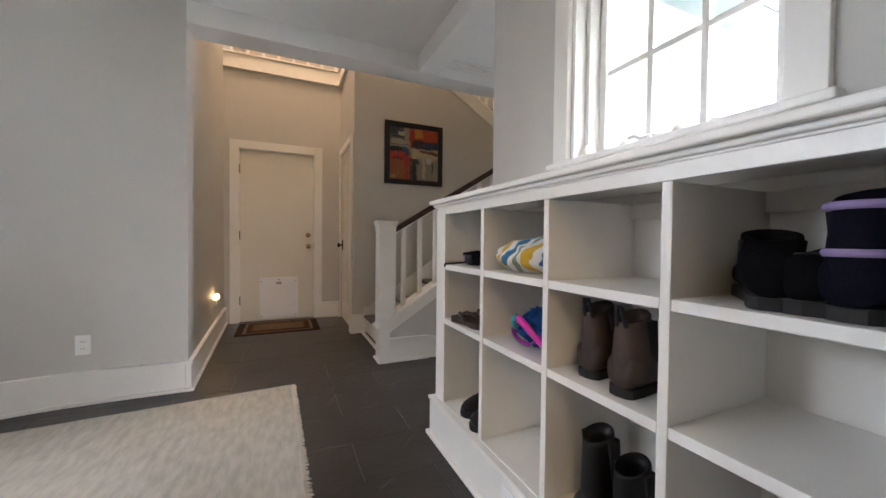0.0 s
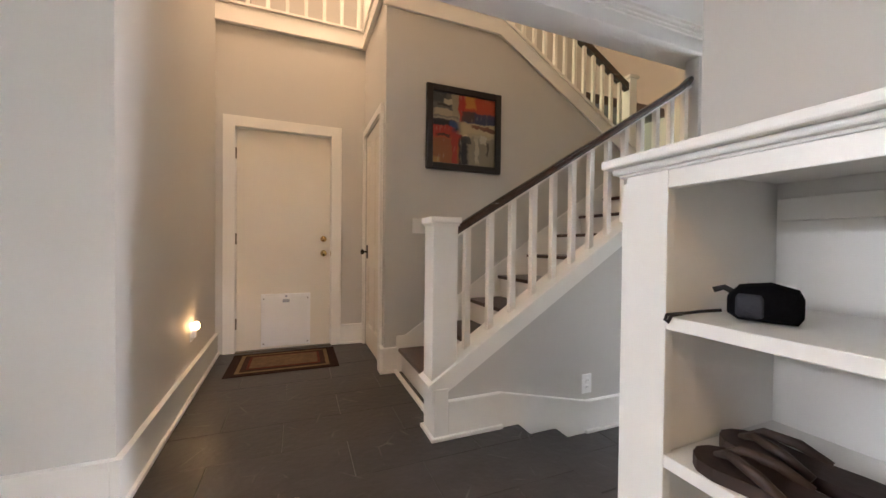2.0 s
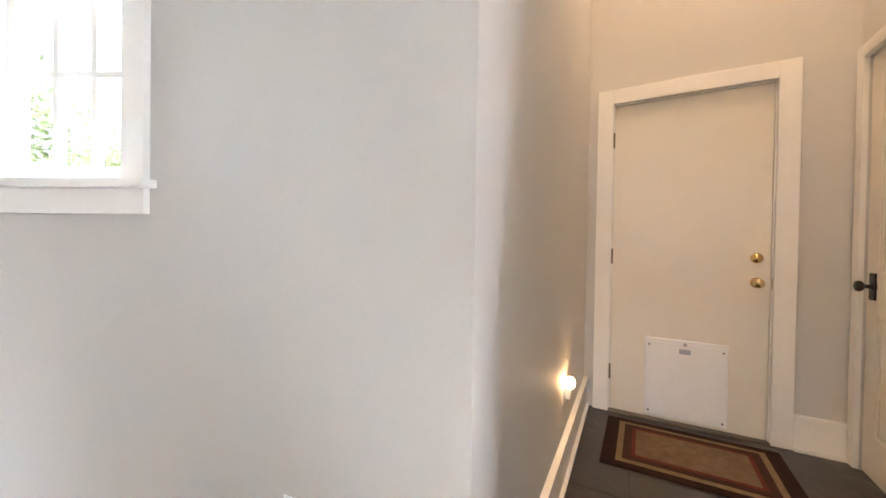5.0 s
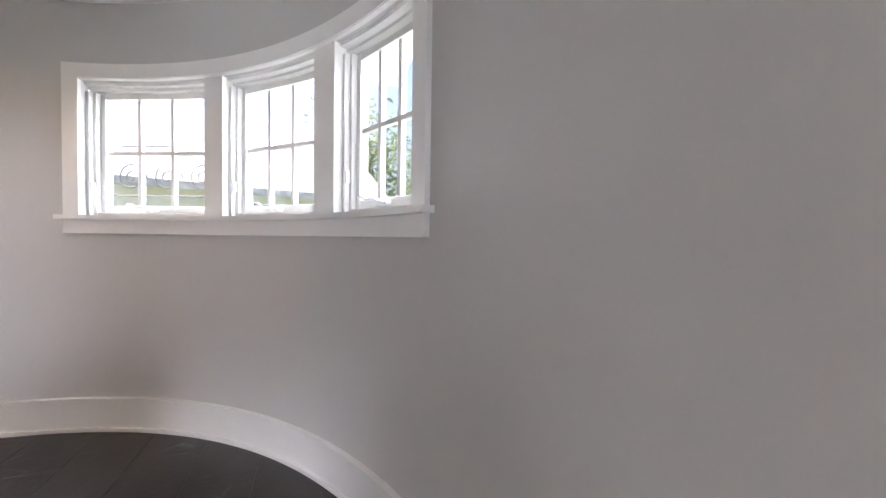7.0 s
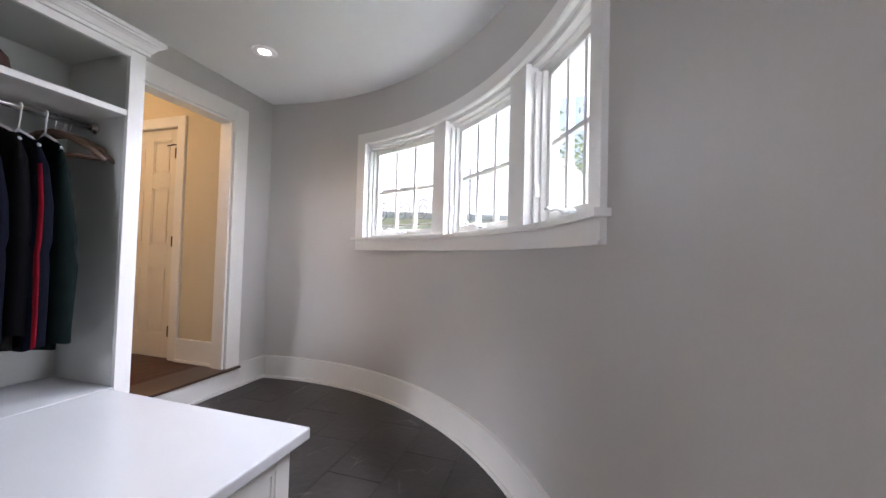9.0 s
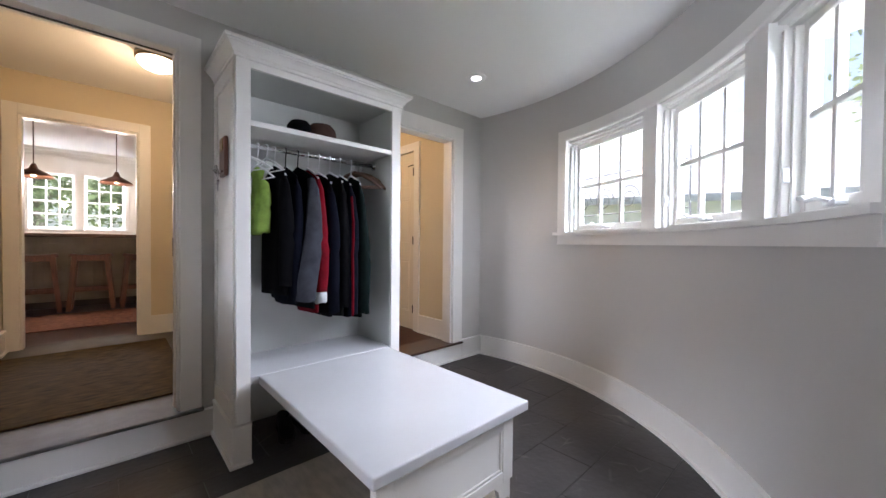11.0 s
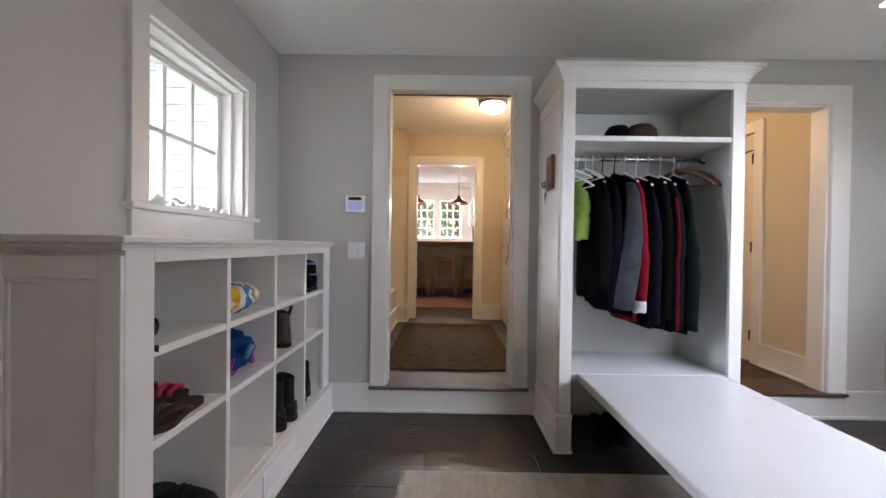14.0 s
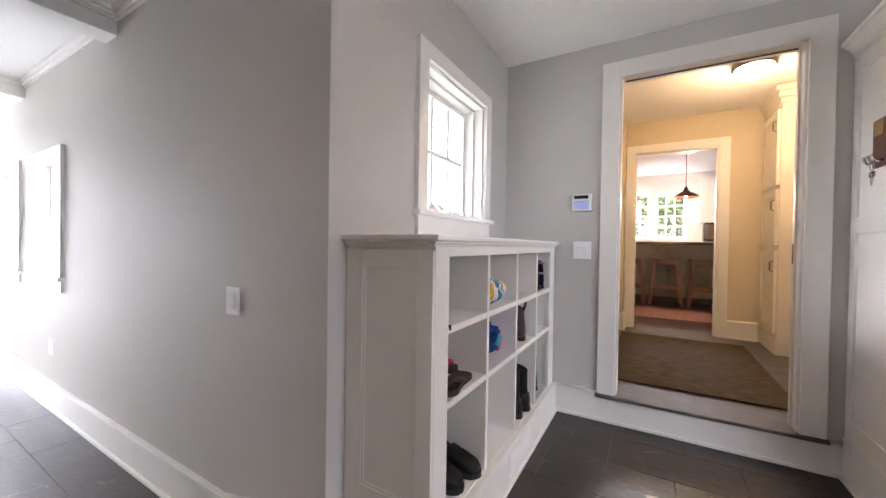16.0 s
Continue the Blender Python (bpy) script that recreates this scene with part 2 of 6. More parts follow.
def part(name, bm, mat, parent=None, label="", smooth=False, m=None):
    ob = new(name, mesh_of(name, bm, mat, smooth))
    if parent is not None:
        ob.parent = parent
    if m is not None:
        ob.matrix_basis = m
    if label:
        ob["label"] = label
    return ob


def thing(name, at, label, category, group="", rz=0.0):
    ob = new(name)
    ob.empty_display_size = 0.05
    ob.matrix_basis = pose(*at, 0, 0, rz)
    return tagged(ob, label, category, group)


def solid(name, bm, mat, label, category="", kind="structure", smooth=False):
    return tagged(part(name, bm, mat, smooth=smooth), label, category, "", kind)


def wall_boxes(bm, axis, p0, p1, a0, a1, z0, z1, holes=()):
    """A wall between two planes of an axis, from a0 to a1 along it, with rectangular holes (a0, a1, z0, z1)."""
    cuts = sorted({a0, a1, *[h[0] for h in holes], *[h[1] for h in holes]})
    for lo, hi in zip(cuts, cuts[1:]):
        mid = (lo + hi) / 2
        spans, z = [], z0
        for h in sorted([h for h in holes if h[0] < mid < h[1]], key=lambda h: h[2]):
            spans.append((z, h[2]))
            z = h[3]
        spans.append((z, z1))
        for s0, s1 in spans:
            if s1 - s0 > 1e-4:
                bx(bm, *((lo, p0, s0, hi, p1, s1) if axis == "y" else (p0, lo, s0, p1, hi, s1)))
    return bm


# ---- structure ----
CEIL = 2.505
STEP = 0.18                           # the passage floor above the slate
LOW = -0.14                           # the east hall floor below it
HEAD = 2.36                           # underside of the ceiling beams


def arc(bm, r0, r1, z0, z1, a0, a1, n=48):
    """A piece of a ring between two radii, heights and angles."""
    loops = []
    for i in range(n + 1):
        a = radians(a0 + (a1 - a0) * i / n)
        c, s = math.cos(a), math.sin(a)
        loops.append([bm.verts.new((CX + r * c, CY + r * s, z)) for r, z in ((r0, z0), (r1, z0), (r1, z1), (r0, z1))])
    for a, b in zip(loops, loops[1:]):
        for k in range(4):
            bm.faces.new((a[k], a[(k + 1) % 4], b[(k + 1) % 4], b[k]))
    bm.faces.new(loops[0])
    bm.faces.new(loops[-1][::-1])
    return bm


W0, W1 = 107.3, 168.8                 # angles of the outer edges of the bow window's casing
O0, O1 = 109.4, 166.7                 # and of its opening
WZ0, WZ1 = 1.275, 2.06
A_END = 191.3

wb = bmesh.new()
arc(wb, CR, CR + 0.2, 0, CEIL, 90, O0, 10)
arc(wb, CR, CR + 0.2, 0, CEIL, O1, A_END + 3, 20)
arc(wb, CR, CR + 0.2, 0, WZ0, O0, O1, 40)
arc(wb, CR, CR + 0.2, WZ1, CEIL, O0, O1, 40)
bx(wb, CX, 3.074, 0, -0.40, 3.24, CEIL)
solid("wall_round", wb, M_WALL, "curved greige plaster wall with a bow window", smooth=False)
# hall west wall
solid("wall_hall_west", prism(bmesh.new(), [(-0.40, 3.076), (-0.45, 5.079), (-0.7, 5.079), (-0.7, 3.242), (-0.402, 3.242)], 0, 5.2, "z"), M_WALL, "greige plaster wall of the entry hall")
solid("wall_entry", wall_boxes(bmesh.new(), "y", 5.077, 5.22, -0.6, 0.85, 0, 2.96, [(-0.296, 0.528, 0, 2.035)]), M_WALL, "greige plaster wall round the entry door")
# wall under the upper hall beside the closet door
solid("wall_closet", wall_boxes(bmesh.new(), "x", 0.85, 0.97, 4.13, 5.22, 0, 2.96, [(4.28, 5.0, 0, 2.05)]), M_WALL, "greige plaster wall round the closet door")
pw = prism(bmesh.new(), [(0.97, 0), (4.3, 0), (4.3, 1.42), (1.83, 2.88), (0.97, 2.88)], 4.13, 4.25)
solid("wall_picture", pw, M_WALL, "greige plaster wall beside the staircase")
sw = bmesh.new()
wall_boxes(sw, "y", 0.19, 0.31, -3.4, 1.45, STEP, CEIL, [(-0.415, 0.475, STEP, 2.27), (-2.615, -1.69, STEP, 2.195)])
bx(sw, -3.4, 0.192, -0.3, 1.45, 0.305, STEP - 0.01)
solid("wall_south", sw, M_WALL, "greige plaster wall with two doorways")
cw = wall_boxes(bmesh.new(), "x", 1.25, 1.45, 0.31, 2.04, 0, CEIL, [(0.735, 1.44, 1.32, 2.06)])
solid("wall_east", cw, M_WALL, "greige plaster wall with a window over the shoe shelf")
EW = [(4.06, 4.72, 0.87, 1.77), (5.18, 5.73, 0.87, 1.77)]
solid("wall_corridor", wall_boxes(bmesh.new(), "y", 1.84, 2.04, 1.45, 9.0, LOW, CEIL, EW), M_WALL, "greige plaster wall of the east corridor")
# wall below the staircase and above it
st = prism(bmesh.new(), [(0.945, LOW), (9.0, LOW), (9.0, CEIL), (2.865, CEIL), (2.865, 1.47), (0.945, 0.25)], 3.10, 3.20)
solid("wall_stair", st, M_WALL, "greige plaster wall below the staircase")
solid("wall_corridor_end", wall_boxes(bmesh.new(), "x", 9.0, 9.15, 1.86, 3.2, LOW, CEIL, [(2.1, 3.05, 0.0, 2.2)]), M_WALL, "plaster wall at the end of the east corridor")
# ceilings
cl = bmesh.new()
bx(cl, -3.5, 0.191, CEIL, 1.45, 3.28, CEIL + 0.12)
bx(cl, 1.45, 1.84, CEIL, 9.15, 3.27, CEIL + 0.12)
solid("ceiling", cl, M_CEIL, "smooth white plaster ceiling")
be = bmesh.new()
bx(be, -0.40, 3.074, HEAD, 9.0, 3.285, CEIL, 0.004)
bx(be, 1.17, 2.04, HEAD + 0.004, 1.34, 3.074, CEIL, 0.004)
bx(be, 3.05, 2.04, HEAD + 0.004, 3.22, 3.074, CEIL, 0.004)
bx(be, 5.0, 2.04, HEAD + 0.004, 5.17, 3.074, CEIL, 0.004)
solid("ceiling_beams", be, M_CEIL, "white boxed ceiling beams", kind="structure")
cr = bmesh.new()
for x0, x1 in ((1.34, 3.05), (3.22, 5.0), (5.17, 9.0)):
    for k, (d, h) in enumerate(((0.045, 0.02), (0.028, 0.04), (0.014, 0.055))):
        bx(cr, x0, 3.074 - d, CEIL - h, x1, 3.076, CEIL - h + 0.02 + 0.001 * k)
        bx(cr, x0, 2.038, CEIL - h, x1, 2.04 + d, CEIL - h + 0.02 + 0.001 * k)
        bx(cr, x0 - 0.002, 2.04 + d, CEIL - h, x0 + d, 3.074 - d, CEIL - h + 0.02 + 0.001 * k)
        bx(cr, x1 - d, 2.04 + d, CEIL - h, x1 + 0.002, 3.074 - d, CEIL - h + 0.02 + 0.001 * k)
solid("trim_coffers", cr, M_TRIM, "white crown moulding inside the ceiling coffers")
# upper storey round the stairwell
uw = bmesh.new()
bx(uw, -0.52, 7.0, 2.96, 6.2, 7.15, 5.3)
bx(uw, 5.4, 3.2, 0, 5.55, 7.0, 5.3)
bx(uw, -0.52, 3.27, CEIL + 0.12, 5.55, 3.37, 5.3)
bx(uw, -0.52, 5.24, 2.96, -0.38, 7.0, 5.3)
bx(uw, 4.2, 4.25, 0, 5.4, 4.35, 1.46)
solid("wall_upper_hall", uw, M_WALL, "greige plaster walls of the upper hall")
solid("ceiling_upper", box(-0.6, 3.2, 5.2, 6.2, 7.2, 5.32), M_CEIL, "white plaster ceiling of the stairwell")
uf = bmesh.new()
bx(uf, -0.52, 5.09, 2.97, 0.85, 7.0, 3.1)
bx(uf, 0.87, 5.25, 2.97, 5.4, 7.0, 3.1)
bx(uf, 0.87, 4.26, 2.85, 1.8, 5.25, 3.1)
solid("floor_upper", uf, M_TREAD, "dark wooden floor of the upper hall")
# passage and side hall behind the south wall
PH = 2.67
solid("wall_passage_far", wall_boxes(bmesh.new(), "y", -2.17, -2.05, -2.8, 0.9, STEP, PH, [(-0.346, 0.473, STEP, 2.288)]), M_HALL, "warm cream plaster wall round the kitchen doorway")
solid("wall_passage_east", bx(box(1.12, -1.82, STEP, 1.26, 0.19, PH), 0.575, -2.05, STEP, 1.26, -1.82, PH), M_HALL, "warm cream plaster walls of the passage alcove")
solid("wall_passage_middle", box(-1.12, -2.05, STEP, -1.0, 0.19, PH), M_HALL, "warm cream plaster wall between the passage and side hall")
solid("wall_passage_head", box(-2.65, 0.19, CEIL, 1.26, 0.30, PH), M_HALL, "cream plaster above the doorway heads")
solid("wall_side_hall", wall_boxes(bmesh.new(), "x", -2.80, -2.65, -2.05, 0.19, STEP, PH, [(-1.06, -0.33, STEP, 2.21)]), M_HALL, "warm cream plaster wall round the side hall door")
solid("ceiling_passage", box(-2.8, -2.17, 2.67, 1.28, 0.31, 2.78), M_CEIL, "white plaster ceiling of the passage")
# kitchen beyond
kw = bmesh.new()
KWIN = [(-0.34, 0.22), (0.35, 0.91), (1.05, 1.61)]
wall_boxes(kw, "y", -6.8, -6.6, -4.0, 4.0, STEP, 2.8, [(a, b, 1.37, 2.37) for a, b in KWIN])
bx(kw, -4.1, -6.8, STEP, -4.0, -2.17, 2.8)
bx(kw, 4.0, -6.8, STEP, 4.1, -2.17, 2.8)
bx(kw, -4.0, -2.17, STEP, -2.8, -2.10, 2.8)
bx(kw, 0.9, -2.17, STEP, 4.0, -2.10, 2.8)
solid("wall_kitchen", kw, M_TRIM, "white kitchen walls with small-paned windows")
solid("ceiling_kitchen", box(-4.1, -6.8, 2.8, 4.1, -2.10, 2.9), M_CEIL, "white plaster kitchen ceiling")

# floors
ff = bmesh.new()
bx(ff, -3.4, 0.15, -0.12, 1.38, 5.22, -0.014)
solid("floor", ff, M_GROUT, "dark grouted slate tile floor")
lf = bmesh.new()
bx(lf, 1.38, 2.0, -0.35, 1.64, 3.15, LOW / 2 - 0.014)
bx(lf, 1.64, 2.0, -0.35, 9.1, 3.15, LOW - 0.014)
solid("floor_corridor", lf, M_GROUT, "dark grouted slate floor of the lower corridor")
solid("floor_passage_stone", box(-1.0, -2.168, STEP - 0.03, 1.118, -0.052, STEP + 0.002), M_SILL, "grey stone floor of the passage")
pf = bmesh.new()
bx(pf, -2.7, -2.11, STEP - 0.1, 0.86, 0.15, STEP - 0.006)
bx(pf, -4.0, -6.7, STEP - 0.1, 4.0, -2.11, STEP - 0.006)
solid("floor_passage", pf, M_PLANK, "red-brown hardwood floor")

# ---- trim ----


def casing(bm, axis, plane, out, a0, a1, z0, z1, w=0.10, t=0.022, sill=False):
    """Flat door or window casing round an opening, on the side 'out' (+1 or -1) of a wall plane."""
    for b0, b1, c0, c1 in ((a0 - w, a0, z0, z1 + w), (a1, a1 + w, z0, z1 + w), (a0, a1, z1, z1 + w)):
        p = (plane - out * 0.002, plane + out * t)
        bx(bm, *((b0, p[0], c0, b1, p[1], c1) if axis == "y" else (p[0], b0, c0, p[1], b1, c1)), 0.003)
    return bm


def jamb(bm, axis, p0, p1, a0, a1, z0, z1, t=0.018):
    for b0, b1, c0, c1 in ((a0, a0 + t, z0, z1), (a1 - t, a1, z0, z1), (a0 + t, a1 - t, z1 - t, z1)):
        bx(bm, *((b0, p0, c0, b1, p1, c1) if axis == "y" else (p0, b0, c0, p1, b1, c1)), 0.002)
    return bm


def base_run(bm, axis, plane, out, a0, a1, z=0.0, h=0.195, t=0.02):
    """A tall baseboard with a bead on top and a shoe at the floor."""
    for d, c0, c1 in ((t, z, z + h - 0.022), (t + 0.008, z + h - 0.022, z + h), (t + 0.016, z, z + 0.02)):
        p = (plane - out * 0.002, plane + out * d)
        bx(bm, *((a0, p[0], c0, a1, p[1], c1) if axis == "y" else (p[0], a0, c0, p[1], a1, c1)), 0.003)
    return bm


bb = bmesh.new()
for d, c0, c1 in ((0.02, 0, 0.173), (0.028, 0.173, 0.195), (0.036, 0, 0.02)):
    arc(bb, CR - d, CR + 0.002, c0, c1, 90, A_END - 0.2, 60)
base_run(bb, "y", 3.074, -1, CX, -0.411)
for d, c0, c1 in ((0.02, 0, 0.173), (0.028, 0.173, 0.195), (0.036, 0, 0.02)):
    prism(bb, [(-0.41, 3.074 - d), (-0.40 + d, 3.074 - d), (-0.45 + d, 5.075), (-0.46, 5.075)], c0, c1, "z")
base_run(bb, "y", 5.077, -1, 0.623, 0.848)
base_run(bb, "x", 0.85, -1, 4.096, 4.212)
base_run(bb, "y", 4.13, -1, 0.815, 0.955)
base_run(bb, "y", 0.31, 1, 0.587, 0.86)
base_run(bb, "y", 0.31, 1, -3.05, -2.742)
base_run(bb, "x", 1.25, -1, 1.985, 2.04)
base_run(bb, "y", 2.04, 1, 1.214, 1.27)
base_run(bb, "y", 2.04, 1, 1.86, 9.0, LOW)
base_run(bb, "y", 3.10, -1, 1.86, 9.0, LOW)
base_run(bb, "y", 3.10, -1, 0.95, 1.27)
for y0, y1 in ((2.038, 2.06), (3.08, 3.102)):
    prism(bb, [(1.26, 0.0), (1.38, 0.0), (1.38, LOW / 2), (1.64, LOW / 2), (1.64, LOW), (1.87, LOW), (1.87, LOW + 0.195), (1.26, 0.195)], y0, y1)
for y0, y1 in ((2.038, 2.068), (3.072, 3.102)):
    prism(bb, [(1.26, 0.173), (1.26, 0.195), (1.87, LOW + 0.195), (1.87, LOW + 0.173)], y0, y1)
solid("baseboard", bb, M_TRIM, "tall white painted baseboard")
rz = bmesh.new()
for x0, x1 in ((-0.585, 0.587), (-2.742, -1.645)):
    bx(rz, x0, 0.30, 0.0, x1, 0.33, STEP - 0.022, 0.002)
    bx(rz, x0, 0.30, 0.0, x1, 0.346, 0.02, 0.004)
solid("trim_step_riser", rz, M_TRIM, "white painted risers below the doorways")
th = bmesh.new()
bx(th, -0.53, -0.05, STEP - 0.02, 0.59, 0.35, STEP, 0.006)
solid("door_sill_grey", th, M_SILL, "grey stone threshold of the passage doorway")
th = bmesh.new()
bx(th, -2.745, 0.05, STEP - 0.02, -1.645, 0.355, STEP, 0.008)
solid("door_sill_wood", th, M_TREAD, "dark wooden threshold of the side doorway")
ct = bmesh.new()
casing(ct, "y", 0.31, 1, -0.415, 0.475, STEP, 2.255, 0.105)
jamb(ct, "y", 0.192, 0.308, -0.415, 0.475, STEP, 2.27, 0.012)
casing(ct, "y", 0.31, 1, -2.615, -1.69, STEP, 2.195, 0.127)
jamb(ct, "y", 0.192, 0.308, -2.615, -1.69, STEP, 2.195)
casing(ct, "y", -2.05, 1, -0.346, 0.473, STEP, 2.288, 0.094)
jamb(ct, "y", -2.168, -2.052, -0.346, 0.473, STEP, 2.288)
casing(ct, "y", 5.077, -1, -0.296, 0.528, 0, 2.035, 0.095)
jamb(ct, "y", 5.079, 5.218, -0.296, 0.528, 0, 2.035, 0.006)
casing(ct, "x", 0.85, -1, 4.28, 5.0, 0, 2.05, 0.066)
casing(ct, "x", -2.65, 1, -1.06, -0.33, STEP, 2.21, 0.09)
solid("trim_casings", ct, M_TRIM, "white painted door casings")

# ---- windows ----


def sash(parent, w, h, cols, rows, m, crank=True):
    """A casement sash of width w and height h, centred on its local origin at the bottom, outside towards +y."""
    f = bmesh.new()
    for a in ((-w / 2, 0, -w / 2 + 0.032, h), (w / 2 - 0.032, 0, w / 2, h), (-w / 2 + 0.032, 0, w / 2 - 0.032, 0.04), (-w / 2 + 0.032, h - 0.032, w / 2 - 0.032, h)):
        bx(f, a[0], -0.02, a[1], a[2], 0.025, a[3], 0.004)
    fr = part("sash_frame", f, M_TRIM, parent, m=m)
    iw, ih, x0, z0 = w - 0.064, h - 0.072, -w / 2 + 0.032, 0.04
    for c in range(1, cols):
        x = x0 + iw * c / cols
        part("muntin", box(x - 0.0115, -0.012, z0, x + 0.0115, 0.016, z0 + ih, 0.003), M_TRIM, parent, m=m)
    for r in range(1, rows):
        z = z0 + ih * r / rows
        part("muntin", box(x0, -0.0115, z - 0.0115, x0 + iw, 0.0155, z + 0.0115, 0.003), M_TRIM, parent, m=m)
    for c in range(cols):
        for r in range(rows):
            g = part("pane", box(x0 + iw * c / cols, 0.0, z0 + ih * r / rows, x0 + iw * (c + 1) / cols, 0.004, z0 + ih * (r + 1) / rows), M_GLASS, parent, m=m)
            g.visible_shadow = False
    if crank:
        k = bmesh.new()
        bx(k, -0.035, -0.055, 0.006, 0.035, -0.02, 0.026, 0.006)
        tube(k, [(0.0, -0.05, 0.022), (-0.03, -0.07, 0.034), (-0.075, -0.075, 0.03), (-0.10, -0.075, 0.045), (-0.125, -0.075, 0.043)], 0.008, 8)
        part("crank_handle", k, M_PLATE, parent, "white casement crank handle", True, m)


def ring_point(ang, r, z):
    a = radians(ang)
    return Vector((CX + r * math.cos(a), CY + r * math.sin(a), z))


bow = tagged(new("window_1"), "white bow window of three casements in the curved wall", "window", kind="structure")
cs = bmesh.new()
arc(cs, CR - 0.022, CR + 0.003, WZ1, WZ1 + 0.09, W0, W1, 48)
arc(cs, CR - 0.028, CR - 0.02, WZ1 + 0.004, WZ1 + 0.016, O0, O1, 48)
part("head_casing", cs, M_TRIM, bow)
for a0, a1 in ((W0, O0), (O1, W1)):
    part("side_casing", arc(bmesh.new(), CR - 0.022, CR + 0.003, WZ0, WZ1, a0, a1, 4), M_TRIM, bow)
part("window_sill", arc(bmesh.new(), CR - 0.05, CR + 0.12, WZ0 - 0.025, WZ0, W0 - 0.7, W1 + 0.7, 50), M_TRIM, bow)
part("apron", arc(bmesh.new(), CR - 0.02, CR + 0.003, WZ0 - 0.105, WZ0 - 0.025, W0, W1, 50), M_TRIM, bow)
part("apron_bead", arc(bmesh.new(), CR - 0.026, CR - 0.018, WZ0 - 0.105, WZ0 - 0.094, W0, W1, 50), M_TRIM, bow)
hd = bmesh.new()
for k in range(3):
    arc(hd, CR + 0.02 + 0.035 * k, CR + 0.055 + 0.035 * k, WZ1 - 0.018 - 0.014 * k, WZ1 + 0.003, O0, O1, 48)
part("head_stops", hd, M_TRIM, bow)
for a0, a1 in ((144.3, 147.5), (123.4, 127.2)):
    part("mullion", arc(bmesh.new(), CR - 0.012, CR + 0.16, WZ0, WZ1 - 0.005, a0, a1, 3), M_TRIM, bow)
for a0, a1 in ((147.5, O1), (127.2, 144.3), (O0, 123.4)):
    p, q = ring_point(a1 - 0.25, CR + 0.10, WZ0), ring_point(a0 + 0.25, CR + 0.10, WZ0)
    c, d = (p + q) / 2, q - p
    m = Matrix.Translation(c) @ pose(0, 0, 0, 0, 0, math.degrees(math.atan2(d.y, d.x)))
    w = d.length
    stops = bmesh.new()
    for s_ in (-1, 1):
        bx(stops, s_ * w / 2, -0.07, 0.0, s_ * (w / 2 - 0.022), 0.04, WZ1 - WZ0 - 0.05, 0.003)
        bx(stops, s_ * (w / 2 - 0.022), -0.045, 0.0, s_ * (w / 2 - 0.042), 0.04, WZ1 - WZ0 - 0.05, 0.003)
    bx(stops, -w / 2 + 0.042, -0.045, 0.0, w / 2 - 0.042, 0.04, 0.022, 0.003)
    part("frame_stops", stops, M_TRIM, bow, m=m)
    sash(bow, w - 0.085, WZ1 - WZ0 - 0.075, 3, 2, m @ pose(0, 0, 0.022))
    lever = bmesh.new()
    bx(lever, -w / 2 + 0.024, -0.07, 0.14, -w / 2 + 0.036, -0.046, 0.20, 0.004)
    part("sash_lock", lever, M_PLATE, bow, m=m)

# window over the shoe shelf
win2 = tagged(new("window_2"), "white casement window above the shoe shelf", "window", kind="structure")
c2 = bmesh.new()
casing(c2, "x", 1.25, -1, 0.735, 1.44, 1.32, 2.06, 0.08)
part("casing", c2, M_TRIM, win2)
part("window_sill", box(1.205, 0.635, 1.295, 1.40, 1.54, 1.32, 0.006), M_TRIM, win2)
part("apron", box(1.23, 0.66, 1.187, 1.252, 1.515, 1.295, 0.003), M_TRIM, win2)
rv = bmesh.new()
for a in ((0.735, 0.753, 1.32, 2.06), (1.422, 1.44, 1.32, 2.06), (0.753, 1.422, 2.042, 2.06)):
    bx(rv, 1.252, a[0], a[2], 1.448, a[1], a[3], 0.002)
for a in ((0.753, 0.773, 1.32, 2.042), (1.402, 1.422, 1.32, 2.042), (0.773, 1.402, 2.022, 2.042)):
    bx(rv, 1.31, a[0], a[2], 1.448, a[1], a[3], 0.003)
part("reveal", rv, M_TRIM, win2)
sash(win2, 0.625, 0.695, 3, 2, pose(1.385, 1.0875, 1.325, 0, 0, -90))
# corridor windows
for k, (a0, a1, z0, z1) in enumerate(EW):
    w = tagged(new("window_%d" % (k + 3)), "white window of the east corridor", "window", kind="structure")
    c3 = bmesh.new()
    casing(c3, "y", 2.04, 1, a0, a1, z0, z1, 0.07)
    bx(c3, a0 - 0.09, 2.03, z0 - 0.03, a1 + 0.09, 2.08, z0, 0.004)
    bx(c3, a0 - 0.07, 2.038, z0 - 0.11, a1 + 0.07, 2.058, z0 - 0.03, 0.003)
    part("casing", c3, M_TRIM, w)
    sash(w, a1 - a0, z1 - z0, 2, 2, pose((a0 + a1) / 2, 1.93, z0, 0, 0, 180), False)
for k, (a0, a1) in enumerate(KWIN):
    w = tagged(new("window_%d" % (k + 5)), "white small-paned kitchen window", "window", kind="structure")
    c3 = bmesh.new()
    casing(c3, "y", -6.6, 1, a0, a1, 1.37, 2.37, 0.07)
    bx(c3, a0 - 0.09, -6.61, 1.34, a1 + 0.09, -6.55, 1.37, 0.004)
    part("casing", c3, M_TRIM, w)
    sash(w, a1 - a0, 1.0, 3, 4, pose((a0 + a1) / 2, -6.7, 1.37, 0, 0, 180), False)

